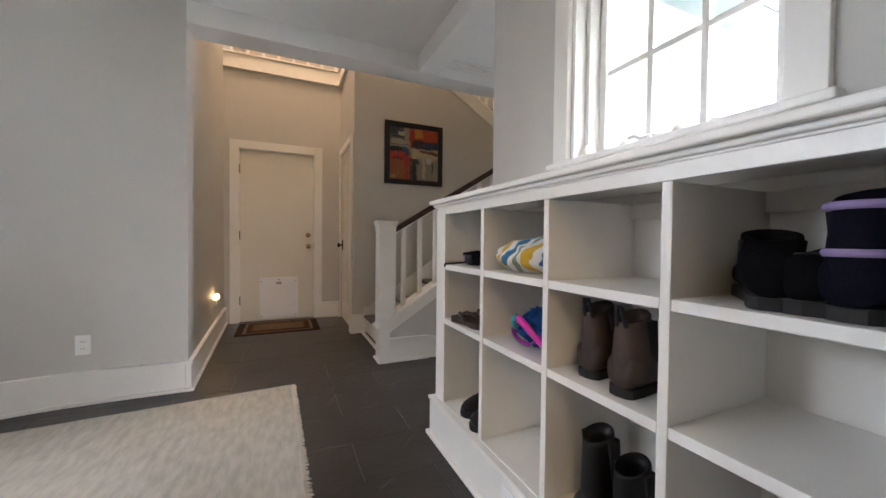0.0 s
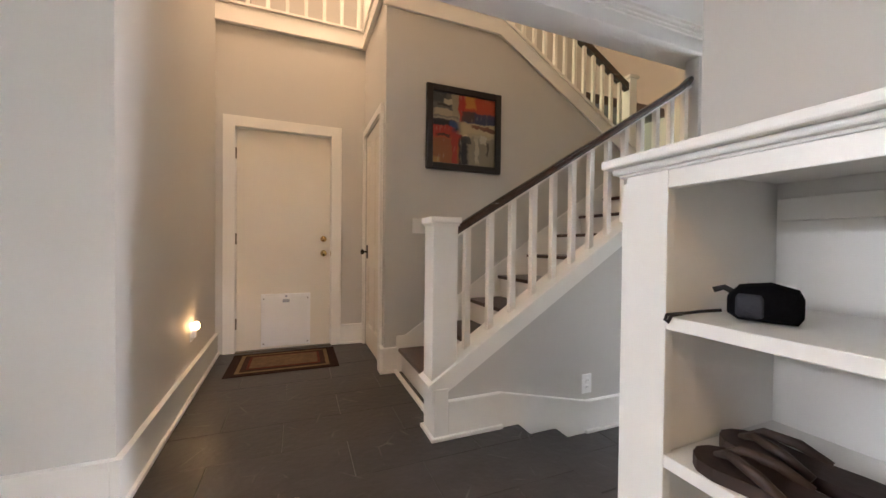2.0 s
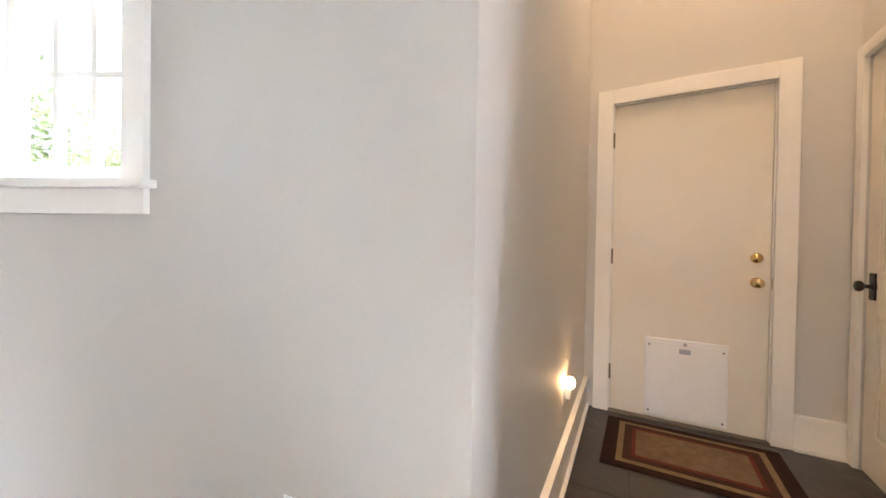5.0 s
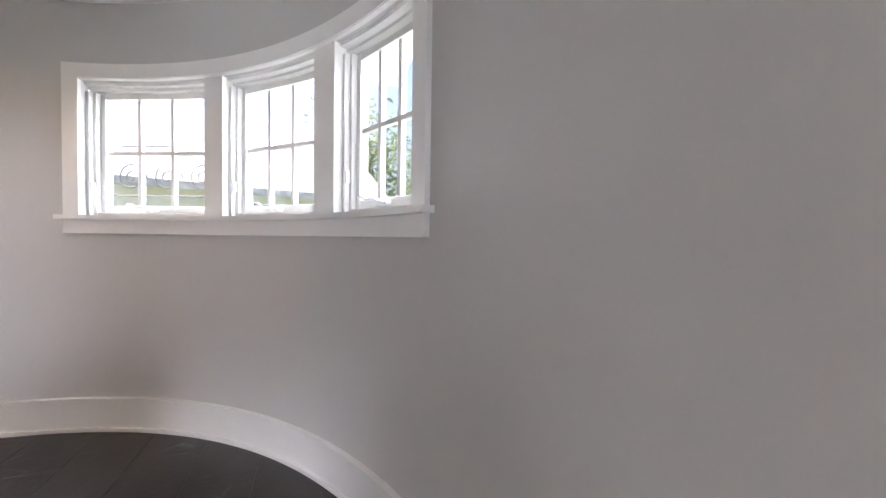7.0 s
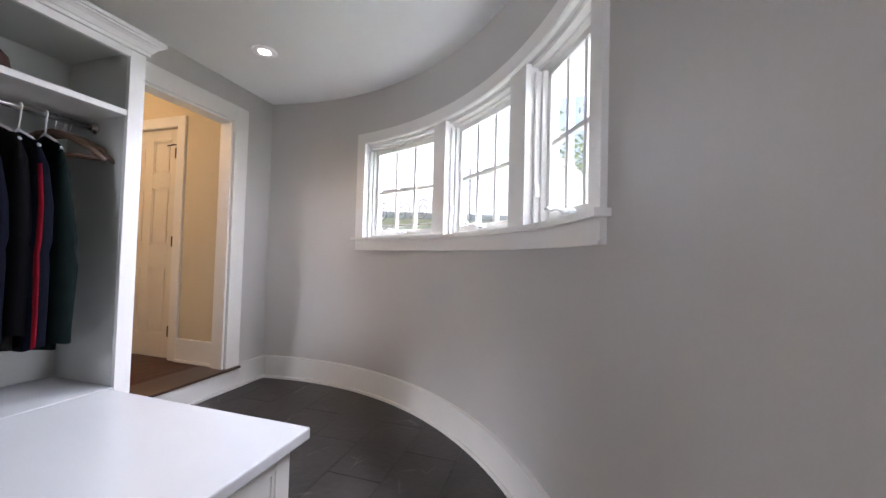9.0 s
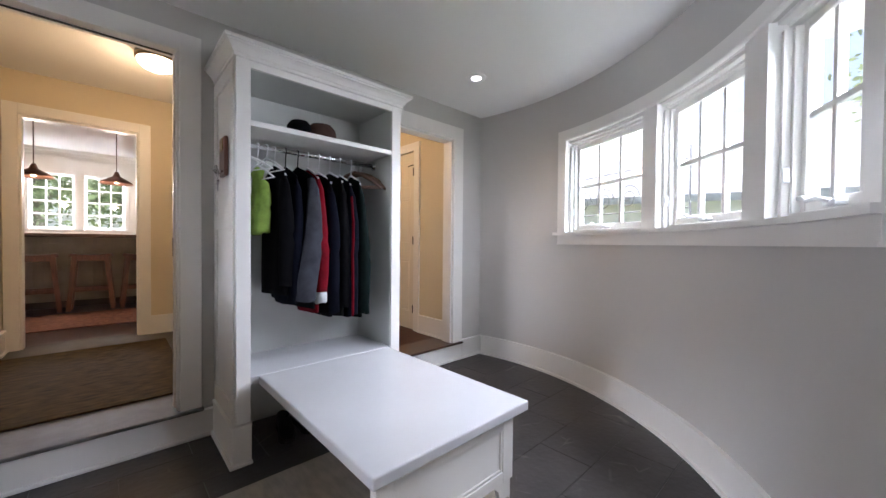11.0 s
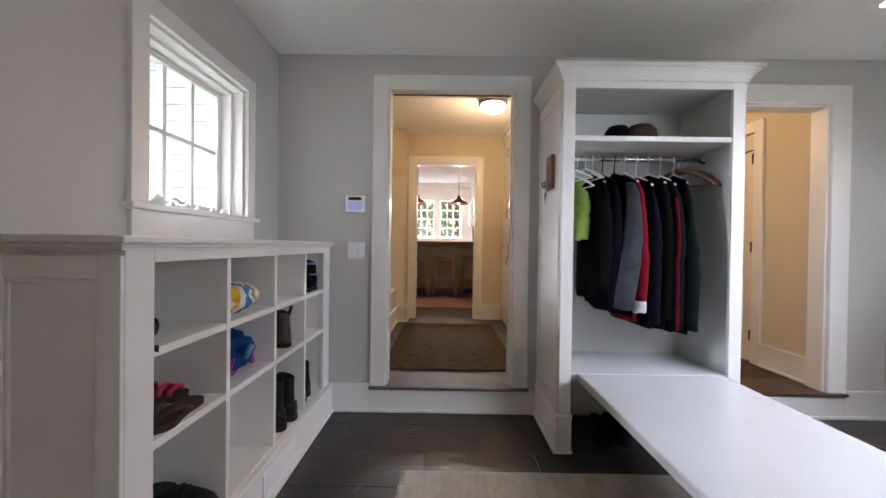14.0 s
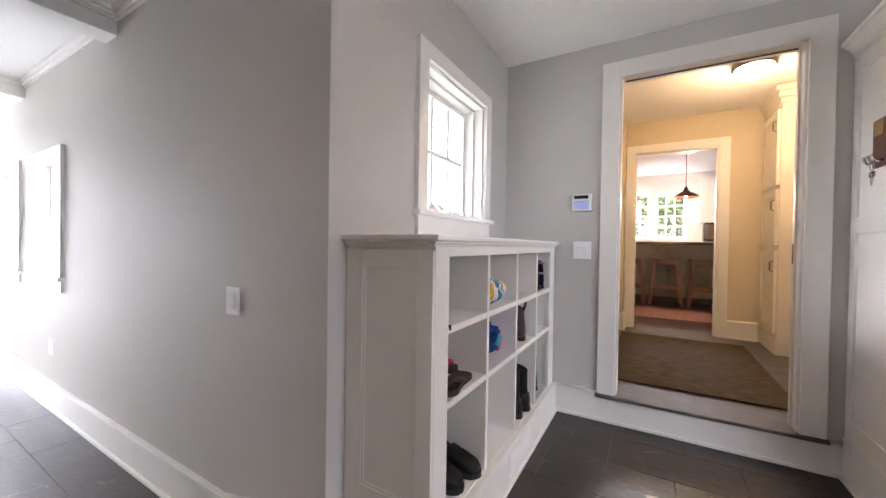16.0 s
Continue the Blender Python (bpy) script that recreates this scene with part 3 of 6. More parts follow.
# ---- doors ----
door1 = tagged(new("door_1"), "cream flush entry door with a white pet flap, closed", "door", kind="structure")
part("leaf", box(-0.288, 5.092, 0.008, 0.520, 5.137, 2.026, 0.003), M_DOOR, door1)
pf_ = bmesh.new()
bx(pf_, -0.088, 5.073, 0.03, 0.340, 5.093, 0.522, 0.006)
bx(pf_, -0.069, 5.069, 0.05, 0.321, 5.075, 0.50, 0.003)
flap = part("pet_flap", pf_, M_PLATE, door1, "white plastic pet door cover")
lt = bmesh.new()
bx(lt, 0.096, 5.065, 0.44, 0.156, 5.071, 0.47, 0.002)
lathe(lt, [(0.009, 0), (0.011, 0.006), (0.006, 0.012)], pose(0.126, 5.069, 0.50, 90), 12)
part("latch", lt, M_GREYP, flap, "grey latch of the pet door")
for x, z in ((-0.064, 0.478), (0.316, 0.478), (-0.064, 0.06), (0.316, 0.06)):
    part("screw", lathe(bmesh.new(), [(0.006, 0), (0.006, 0.003), (0.003, 0.004)], pose(x, 5.070, z, 90), 8), M_STEEL, flap)


def knob(parent, x, y, z, mat, rx=90, rz=0, r=0.026):
    k = lathe(bmesh.new(), [(r * 1.15, 0), (r * 1.15, 0.005), (r * 0.45, 0.010), (r * 0.42, 0.030), (r * 0.8, 0.036), (r * 1.05, 0.046), (r, 0.058), (r * 0.55, 0.065)])
    return part("door_handle", k, mat, parent, "", True, pose(x, y, z, rx, 0, rz))


knob(door1, 0.460, 5.093, 0.90, M_BRASS)
part("deadbolt", lathe(bmesh.new(), [(0.029, 0), (0.029, 0.010), (0.022, 0.016), (0.012, 0.018), (0.010, 0.026), (0.004, 0.027)]), M_BRASS, door1, "brass deadbolt", True, pose(0.458, 5.093, 1.04, 90))
part("strike_plate", box(0.522, 5.079, 0.87, 0.529, 5.091, 0.93, 0.001), M_BRASS, door1)
for z in (0.26, 1.03, 1.80):
    h = tube(bmesh.new(), [(-0.292, 5.085, z - 0.05), (-0.292, 5.085, z + 0.05)], 0.007, 8)
    bx(h, -0.300, 5.075, z - 0.045, -0.286, 5.093, z + 0.045, 0.001)
    part("hinge", h, M_STEEL, door1)
part("sweep", box(-0.296, 5.047, 0.0, 0.528, 5.107, 0.010, 0.002), M_STEEL, door1, "dark metal threshold strip")


def panel_door(parent, w, h, cols, splits, m, mat):
    """A framed door leaf, local x along its width, y its thickness (front at 0), with sunk panels and beads."""
    f = bmesh.new()
    st_, n = 0.10, len(splits) - 1
    bx(f, 0, 0.012, 0, w, 0.035, h)
    xs = [0] + [st_ + (w - 2 * st_ + 0.09) * c / cols - 0.09 for c in range(1, cols)] + [w - st_]
    for c, x in enumerate(xs):
        ww = st_ if c in (0, cols) else 0.09
        bx(f, x, 0.0, 0, x + ww, 0.013, h, 0.003)
    for z0, z1 in splits:
        for c in range(cols):
            a = xs[c] + (st_ if c == 0 else 0.09)
            bx(f, a, 0.0005, z0, xs[c + 1], 0.0128, z1)
    leaf = part("leaf", f, mat, parent, m=m)
    for (z0, z1), (y0, y1) in zip(splits, splits[1:]):
        for c in range(cols):
            a = xs[c] + (st_ if c == 0 else 0.09)
            p = bmesh.new()
            bx(p, a + 0.03, 0.006, z1 + 0.03, xs[c + 1] - 0.03, 0.013, y0 - 0.03, 0.005)
            for u in ((a, z1, a + 0.014, y0), (xs[c + 1] - 0.014, z1, xs[c + 1], y0), (a + 0.014, z1, xs[c + 1] - 0.014, z1 + 0.014), (a + 0.014, y0 - 0.014, xs[c + 1] - 0.014, y0)):
                bx(p, u[0], 0.004, u[1], u[2], 0.0128, u[3], 0.003)
            part("door_panel", p, mat, parent, m=m)
    return leaf


door2 = tagged(new("door_2"), "cream four-panel closet door with a black knob, closed", "door", kind="structure")
panel_door(door2, 0.712, 2.035, 2, [(0, 0.20), (0.78, 0.98), (1.93, 2.035)], pose(0.858, 4.996, 0.006, 0, 0, -90), M_DOOR)
kb = lathe(bmesh.new(), [(0.03, 0), (0.03, 0.006), (0.010, 0.010), (0.009, 0.032), (0.02, 0.038), (0.027, 0.048), (0.024, 0.06), (0.012, 0.066)])
part("door_handle", kb, M_BLACK, door2, "black iron door knob", True, pose(0.858, 4.93, 0.92, 0, -90, 0))
part("rose_plate", box(0.850, 4.905, 0.855, 0.859, 4.955, 0.985, 0.003), M_BLACK, door2)
for z in (0.28, 1.05, 1.82):
    part("hinge", tube(bmesh.new(), [(0.843, 4.281, z - 0.05), (0.843, 4.281, z + 0.05)], 0.007, 8), M_STEEL, door2)
door3 = tagged(new("door_3"), "cream six-panel door of the side hall, closed", "door", kind="structure")
panel_door(door3, 0.722, 2.02, 2, [(0, 0.20), (0.80, 0.98), (1.50, 1.62), (1.92, 2.02)], pose(-2.662, -1.056, STEP + 0.004, 0, 0, 90), M_DOOR)
for z in (0.42, 1.2, 1.98):
    part("hinge", bx(tube(bmesh.new(), [(-2.642, -0.336, z - 0.05), (-2.642, -0.336, z + 0.05)], 0.008, 8), -2.663, -0.37, z - 0.045, -2.645, -0.336, z + 0.045, 0.001), M_BLACK, door3)
hk = bmesh.new()
tube(hk, [(-2.648, -0.345, 1.95), (-2.648, -0.345, 2.05), (-2.644, -0.375, 2.055), (-2.62, -0.425, 2.04)], 0.006, 8)
part("hook", hk, M_BLACK, door3, "black iron coat hook", True)
part("door_handle", lathe(bmesh.new(), [(0.026, 0), (0.026, 0.006), (0.010, 0.010), (0.010, 0.03), (0.026, 0.04), (0.02, 0.06)]), M_BLACK, door3, "", True, pose(-2.662, -0.99, 1.12, 0, 90, 0))
pocket = tagged(new("door_4"), "white pocket door slid into its wall slot", "door", kind="structure")
part("leaf", box(-0.4145, 0.225, STEP + 0.01, -0.393, 0.26, 2.245, 0.002), M_DOOR, pocket)
part("track", box(-0.393, 0.236, 2.252, 0.45, 0.249, 2.2575), M_BLACK, pocket)
part("edge_pull", box(-0.394, 0.234, 1.08, -0.390, 0.251, 1.19, 0.001), M_STEEL, pocket)

# ---- shoe shelf ----
FX, BX_ = 0.87, 1.248                     # face and back of the shelf unit
COLS = [(1.525, 1.853), (1.151, 1.486), (0.784, 1.112), (0.455, 0.745)]
ROWS = [(0.205, 0.586), (0.611, 0.848), (0.873, 1.113)]
shelf = thing("shoe_shelf", (0.87, 0.402, 0), "white painted built-in shoe shelf with twelve open compartments", "shelf")
shelf.matrix_basis = Matrix.Identity(4)
fb = bmesh.new()
for y0, y1 in ((1.853, 1.945), (0.333, 0.455)):
    bx(fb, FX, y0, 0.19, FX + 0.022, y1, 1.15, 0.002)
bx(fb, FX, 0.455, 1.113, FX + 0.022, 1.853, 1.15, 0.002)
bx(fb, FX, 0.455, 0.19, FX + 0.022, 1.853, 0.205, 0.002)
part("face_frame", fb, M_TRIM, shelf)
for a, b in ((1.486, 1.525), (1.112, 1.151), (0.745, 0.784)):
    part("divider", box(FX + 0.001, a + 0.008, 0.203, BX_ - 0.012, b - 0.008, 1.112, 0.002), M_TRIM, shelf)
for z0, z1 in ((0.586, 0.611), (0.848, 0.873)):
    for y0, y1 in COLS:
        part("shelf_board", box(FX + 0.002, y0 - 0.007, z0, BX_ - 0.013, y1 + 0.007, z1, 0.002), M_TRIM, shelf)
part("inner_cleat", box(BX_ - 0.034, 0.46, 1.062, BX_ - 0.0125, 1.85, 1.112, 0.002), M_TRIM, shelf)
part("bottom_board", box(FX + 0.003, 0.40, 0.18, BX_ - 0.013, 1.94, 0.204), M_TRIM, shelf)
part("back_panel", box(BX_ - 0.012, 0.333, 0.0, BX_, 1.944, 1.148), M_TRIM, shelf)
for y0, y1 in ((1.86, 1.944), (0.333, 0.448)):
    part("side_panel", box(FX + 0.022, y0, 0.0, BX_ - 0.012, y1, 1.148), M_TRIM, shelf)
part("end_panel", box(0.93, 1.944, 0.29, 1.17, 1.9465, 1.075), M_TRIM, shelf, "sunk white end panel")
for u in ((0.872, 0.20, 0.93, 1.135), (1.17, 0.20, 1.246, 1.135)):
    part("end_stile", box(u[0], 1.944, u[1], u[2], 1.956, u[3], 0.002), M_TRIM, shelf)
for u in ((0.93, 1.075, 1.17, 1.135), (0.93, 0.20, 1.17, 0.29)):
    part("end_rail", box(u[0], 1.944, u[1], u[2], 1.956, u[3], 0.002), M_TRIM, shelf)
for u in ((0.93, 0.29, 0.942, 1.075), (1.158, 0.29, 1.17, 1.075), (0.942, 1.063, 1.158, 1.075), (0.942, 0.29, 1.158, 0.302)):
    part("end_bead", box(u[0], 1.945, u[1], u[2], 1.952, u[3], 0.003), M_TRIM, shelf)
pl = bmesh.new()
bx(pl, 0.845, 0.334, 0.0, FX + 0.021, 1.968, 0.182, 0.003)
bx(pl, FX + 0.021, 1.944, 0.0, 1.214, 1.968, 0.182, 0.003)
bx(pl, 0.838, 0.334, 0.182, FX + 0.0215, 1.975, 0.200, 0.006)
bx(pl, FX + 0.0215, 1.944, 0.182, 1.214, 1.975, 0.200, 0.006)
bx(pl, 0.829, 0.334, 0.0, 0.846, 1.984, 0.02, 0.005)
bx(pl, 0.846, 1.967, 0.0, 1.214, 1.984, 0.02, 0.005)
part("plinth", pl, M_TRIM, shelf)
part("worktop", box(0.838, 0.332, 1.166, 1.249, 1.985, 1.186, 0.005), M_TRIM, shelf)
part("top_moulding", box(0.855, 0.332, 1.153, 1.249, 1.971, 1.1665, 0.005), M_TRIM, shelf)
part("top_bead", box(0.8655, 0.332, 1.147, 1.249, 1.9605, 1.1535, 0.002), M_TRIM, shelf)
gr = bmesh.new()
bx(gr, 0.837, 0.958, 0.05, 0.846, 1.297, 0.16, 0.002)
for k in range(8):
    z = 0.062 + 0.0118 * k
    bx(gr, 0.833, 0.973, z, 0.838, 1.282, z + 0.006, 0.001)
part("air_grille", gr, M_PLATE, shelf, "white slotted air grille in the plinth")

# ---- closet and bench ----
closet = thing("coat_closet", (0, 0, 0), "open white built-in coat closet with crown moulding", "closet")
UX0, UX1, UY = -1.635, -0.597, 0.785
OX0, OX1 = -1.563, -0.667
part("side_panel", box(-0.61, 0.311, 0.0, UX1, UY - 0.022, 2.12, 0.002), M_TRIM, closet)
part("side_panel", box(UX0, 0.311, 0.0, -1.62, UY - 0.022, 2.12, 0.002), M_TRIM, closet)
# white closet's inner faces, the shade of the recess put into a greyer colour
M_CLOSET = material("closet_inside_shaded", (0.62, 0.63, 0.60), 0.5, var=0.015, scale=2, bump=0.03, bscale=80)
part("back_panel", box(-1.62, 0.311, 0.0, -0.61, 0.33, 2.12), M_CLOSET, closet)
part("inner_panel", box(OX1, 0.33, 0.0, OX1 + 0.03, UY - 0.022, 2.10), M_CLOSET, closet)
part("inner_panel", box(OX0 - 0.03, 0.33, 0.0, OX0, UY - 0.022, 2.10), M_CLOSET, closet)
for x0, x1 in ((OX1, UX1 - 0.001), (UX0 + 0.001, OX0)):
    part("stile", box(x0, UY - 0.022, 0.20, x1, UY, 2.12, 0.002), M_TRIM, closet)
part("top_rail", box(OX0, UY - 0.022, 2.083, OX1, UY - 0.0005, 2.12, 0.002), M_TRIM, closet)
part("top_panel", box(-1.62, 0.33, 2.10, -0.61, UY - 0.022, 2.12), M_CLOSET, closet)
part("shelf_board", box(OX0 + 0.0005, 0.331, 1.783, OX1 - 0.0005, UY - 0.004, 1.813, 0.003), M_TRIM, closet)
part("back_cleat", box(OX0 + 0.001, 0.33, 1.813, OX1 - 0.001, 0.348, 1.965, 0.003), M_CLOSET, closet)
cm = bmesh.new()
rings = []
for d, z in ((0.0, 2.12), (0.012, 2.121), (0.012, 2.138), (0.017, 2.14), (0.022, 2.148), (0.031, 2.162), (0.043, 2.174), (0.05, 2.178), (0.05, 2.186), (0.06, 2.187), (0.06, 2.205)):
    rings.append([cm.verts.new(p) for p in ((UX0 - d, 0.311, z), (UX1 + d, 0.311, z), (UX1 + d, UY + d, z), (UX0 - d, UY + d, z))])
for lo, hi in zip(rings, rings[1:]):
    for k in range(4):
        cm.faces.new((lo[k], lo[(k + 1) % 4], hi[(k + 1) % 4], hi[k]))
cm.faces.new(rings[0][::-1])
cm.faces.new(rings[-1])
part("crown", cm, M_TRIM, closet, "stepped white crown moulding")
sp = bmesh.new()
for u in ((0.313, 0.20, 0.37, 2.11), (0.705, 0.20, UY - 0.023, 2.11), (0.37, 2.03, 0.705, 2.11), (0.37, 1.24, 0.705, 1.32), (0.37, 0.20, 0.705, 0.31)):
    bx(sp, UX1 - 0.002, u[0], u[1], UX1 + 0.010, u[2], u[3], 0.002)
part("side_frame", sp, M_TRIM, closet, "framed panels on the closet side")
bs = bmesh.new()
bx(bs, OX1 - 0.001, UY - 0.03, 0.0, UX1 + 0.02, UY + 0.018, 0.195, 0.003)
bx(bs, UX1 + 0.001, 0.332, 0.0, UX1 + 0.02, UY - 0.03, 0.195, 0.003)
bx(bs, OX1 - 0.004, UY - 0.03, 0.195, UX1 + 0.026, UY + 0.024, 0.213, 0.006)
bx(bs, UX1 + 0.001, 0.332, 0.195, UX1 + 0.026, UY - 0.03, 0.213, 0.006)
bx(bs, OX1 - 0.004, UY + 0.016, 0.0, UX1 + 0.036, UY + 0.034, 0.02, 0.005)
bx(bs, UX1 + 0.018, 0.334, 0.0, UX1 + 0.036, UY + 0.016, 0.02, 0.005)
part("base_block", bs, M_TRIM, closet)
part("base_block", box(UX0 - 0.02, UY - 0.03, 0.0, OX0 + 0.001, UY + 0.018, 0.195, 0.003), M_TRIM, closet)
RODY, RODZ = 0.55, 1.735
rod = tube(bmesh.new(), [(OX0 + 0.001, RODY, RODZ), (OX1 - 0.001, RODY, RODZ)], 0.0155, 16)
rodp = part("clothes_rod", rod, M_CHROME, closet, "chrome clothes rod", True)
for x, s_ in ((OX0, 90), (OX1, -90)):
    part("flange", lathe(bmesh.new(), [(0.032, 0), (0.032, 0.006), (0.022, 0.012), (0.018, 0.02)]), M_CHROME, rodp, "", True, pose(x, RODY, RODZ, 0, s_, 0))

bench = thing("bench", (-1.12, 1.3, 0), "long white bench with a thick smooth top", "bench")
bench.matrix_basis = Matrix.Identity(4)
part("top", box(-1.535, UY + 0.003, 0.405, -0.705, 1.935, 0.45, 0.007, 3), M_BENCH, bench)
part("seat", box(OX0 + 0.002, 0.332, 0.406, OX1 - 0.002, UY - 0.001, 0.449, 0.003), M_BENCH, bench)
fp = bmesh.new()
prism(fp, [(-1.475, 0.0), (-1.405, 0.0), (-1.39, 0.06), (-1.355, 0.09), (-0.81, 0.09), (-0.825, 0.06), (-0.81, 0.0), (-0.745, 0.0), (-0.745, 0.404), (-1.475, 0.404)], 1.855, 1.878)
part("front_panel", fp, M_TRIM, bench)
fr_ = bmesh.new()
for u in ((-1.475, 0.10, -1.405, 0.404), (-0.81, 0.10, -0.745, 0.404), (-1.405, 0.344, -0.81, 0.404), (-1.405, 0.10, -0.81, 0.15)):
    bx(fr_, u[0], 1.878, u[1], u[2], 1.892, u[3], 0.002)
for u in ((-1.405, 0.15, -1.393, 0.344), (-0.822, 0.15, -0.81, 0.344), (-1.393, 0.332, -0.822, 0.344), (-1.393, 0.15, -0.822, 0.162)):
    bx(fr_, u[0], 1.878, u[1], u[2], 1.887, u[3], 0.002)
part("front_frame", fr_, M_TRIM, bench)

# ---- staircase ----
RISE, RUN, SX = 0.184, 0.295, 0.963
stair = thing("staircase", (0.94, 3.6, 0), "white staircase with dark stained treads and a dark handrail", "staircase")
stair.matrix_basis = Matrix.Identity(4)
for k in range(9):
    x, z = SX + RUN * k, RISE * (k + 1)
    part("riser", box(x + 0.025, 3.201, z - RISE, x + 0.045, 4.129, z - 0.028), M_TRIM, stair)
    part("tread", box(x - 0.005, 3.201, z - 0.028, x + RUN + 0.045, 4.129, z, 0.009), M_TREAD, stair)
part("landing", box(SX + RUN * 9 - 0.005, 3.201, RISE * 10 - 0.03, 5.4, 5.6, RISE * 10), M_TREAD, stair)
part("riser", box(SX + RUN * 9 + 0.025, 3.201, RISE * 9, SX + RUN * 9 + 0.045, 4.129, RISE * 10 - 0.03), M_TRIM, stair)
part("bottom_skirt", box(SX - 0.04, 3.22, 0.0, SX - 0.012, 4.10, 0.02, 0.004), M_TRIM, stair)
SL = RISE / RUN
sk = bmesh.new()
prism(sk, [(0.945, 0.0), (0.99, 0.0), (3.7, 1.72), (3.7, 2.0), (3.58, 1.98), (1.015, 0.275), (0.945, 0.275)], 4.112, 4.131)
part("wall_skirt", sk, M_TRIM, stair)
sb = bmesh.new()
prism(sb, [(0.945, 0.262), (1.02, 0.262), (3.58, 1.965), (3.58, 1.99), (1.01, 0.285), (0.945, 0.285)], 4.105, 4.1125)
part("skirt_bead", sb, M_TRIM, stair)
RS = 0.635


def sline(x, z0):
    return z0 + RS * (x - 0.93)


def rline(x, dz):
    """Height over the handrail's slope."""
    return 1.113 + 0.604 * (x - 1.034) + dz


stg = bmesh.new()
prism(stg, [(0.86, sline(0.86, 0.24) - 0.01), (2.865, sline(2.865, 0.24)), (2.865, sline(2.865, 0.33)), (0.86, sline(0.86, 0.33))], 3.082, 3.235)
part("closed_stringer", stg, M_TRIM, stair)
cap = bmesh.new()
prism(cap, [(0.84, sline(0.84, 0.325)), (2.865, sline(2.865, 0.325)), (2.865, sline(2.865, 0.345)), (0.84, sline(0.84, 0.345))], 3.072, 3.245)
part("stringer_cap", cap, M_TRIM, stair)
nw = bmesh.new()
bx(nw, 0.864, 3.094, 0.26, 1.002, 3.226, 1.105, 0.004)
part("newel_post", nw, M_TRIM, stair)
nc = bmesh.new()
bx(nc, 0.857, 3.087, 1.098, 1.009, 3.233, 1.112, 0.003)
bx(nc, 0.849, 3.079, 1.112, 1.017, 3.241, 1.143, 0.005)
part("newel_cap", nc, M_TRIM, stair)
nb = bmesh.new()
bx(nb, 0.872, 3.078, 0.0, 0.95, 3.24, 0.262, 0.003)
bx(nb, 0.855, 3.062, 0.0, 0.952, 3.255, 0.02, 0.005)
part("newel_base", nb, M_TRIM, stair)
hr = bmesh.new()
prism(hr, [(0.99, rline(0.99, -0.048)), (2.76, rline(2.76, -0.048)), (2.863, rline(2.863, -0.028)), (2.863, rline(2.863, 0.024)), (2.77, rline(2.77, 0.002)), (0.99, rline(0.99, 0.0))], 3.128, 3.192)
bmesh.ops.bevel(hr, geom=hr.edges[:], offset=0.011, segments=3, affect="EDGES")
part("handrail", hr, M_RAIL, stair, "dark polished wooden handrail")
pr = bmesh.new()
prism(pr, [(0.99, rline(0.99, -0.062)), (2.86, rline(2.86, -0.062)), (2.86, rline(2.86, -0.046)), (0.99, rline(0.99, -0.046))], 3.142, 3.178)
part("rail_fillet", pr, M_TRIM, stair)
for k in range(13):
    x = 1.084 + 0.1435 * k
    b = bmesh.new()
    prism(b, [(x - 0.017, sline(x - 0.017, 0.34)), (x + 0.017, sline(x + 0.017, 0.34)), (x + 0.017, rline(x + 0.017, -0.055)), (x - 0.017, rline(x - 0.017, -0.055))], 3.143, 3.177)
    part("baluster", b, M_TRIM, stair)

# upper flight: sloping trim, balusters and rail above the picture wall
upper = thing("upper_balustrade", (1.8, 4.19, 0), "white balustrade with dark handrail above the stairwell", "balustrade")
upper.matrix_basis = Matrix.Identity(4)
US = -0.592


def uline(x, z0):
    return z0 + (US * (x - 1.83) if x > 1.83 else 0)


ut = bmesh.new()
prism(ut, [(0.825, 2.82), (1.83, 2.82), (3.9, uline(3.9, 2.82)), (3.9, uline(3.9, 2.96)), (1.86, 2.96), (0.825, 2.96)], 4.108, 4.132)
prism(ut, [(0.825, 2.95), (1.86, 2.95), (3.9, uline(3.9, 2.945)), (3.9, uline(3.9, 2.975)), (1.865, 2.98), (0.825, 2.98)], 4.095, 4.27)
part("sloping_trim", ut, M_TRIM, upper)
for k in range(21):
    x = 0.95 + 0.118 * k
    z = uline(x, 2.96)
    part("baluster", box(x - 0.016, 4.175, z - 0.01, x + 0.016, 4.207, z + (0.86 if x < 1.8 else 0.62), 0.002), M_TRIM, upper)
ur = bmesh.new()
prism(ur, [(1.80, 3.56), (3.42, uline(3.42, 3.56)), (3.42, uline(3.42, 3.63)), (1.80, 3.63)], 4.16, 4.222)
part("handrail", ur, M_RAIL, upper)
un = bmesh.new()
bx(un, 3.41, 4.15, 1.80, 3.51, 4.25, 2.75, 0.004)
bx(un, 3.395, 4.135, 2.75, 3.525, 4.265, 2.78, 0.004)
part("newel_post", un, M_TRIM, upper)

balc = thing("balcony_rail", (0.2, 5.1, 2.93), "white balcony balustrade with a deep fascia above the entry door", "balustrade")
balc.matrix_basis = Matrix.Identity(4)
bf = bmesh.new()
bx(bf, -0.455, 5.048, 2.935, 0.825, 5.079, 3.10, 0.003)
bx(bf, -0.455, 5.036, 2.935, 0.825, 5.05, 2.952, 0.004)
bx(bf, 0.825, 4.09, 2.935, 0.852, 5.07, 3.10, 0.003)
bx(bf, 0.813, 4.09, 2.935, 0.827, 5.07, 2.952, 0.004)
part("fascia", bf, M_TRIM, balc)
part("nosing", box(-0.46, 5.03, 3.10, 0.83, 5.20, 3.125, 0.006), M_TRIM, balc)
part("nosing", box(0.807, 4.09, 3.10, 0.96, 5.03, 3.125, 0.006), M_TRIM, balc)
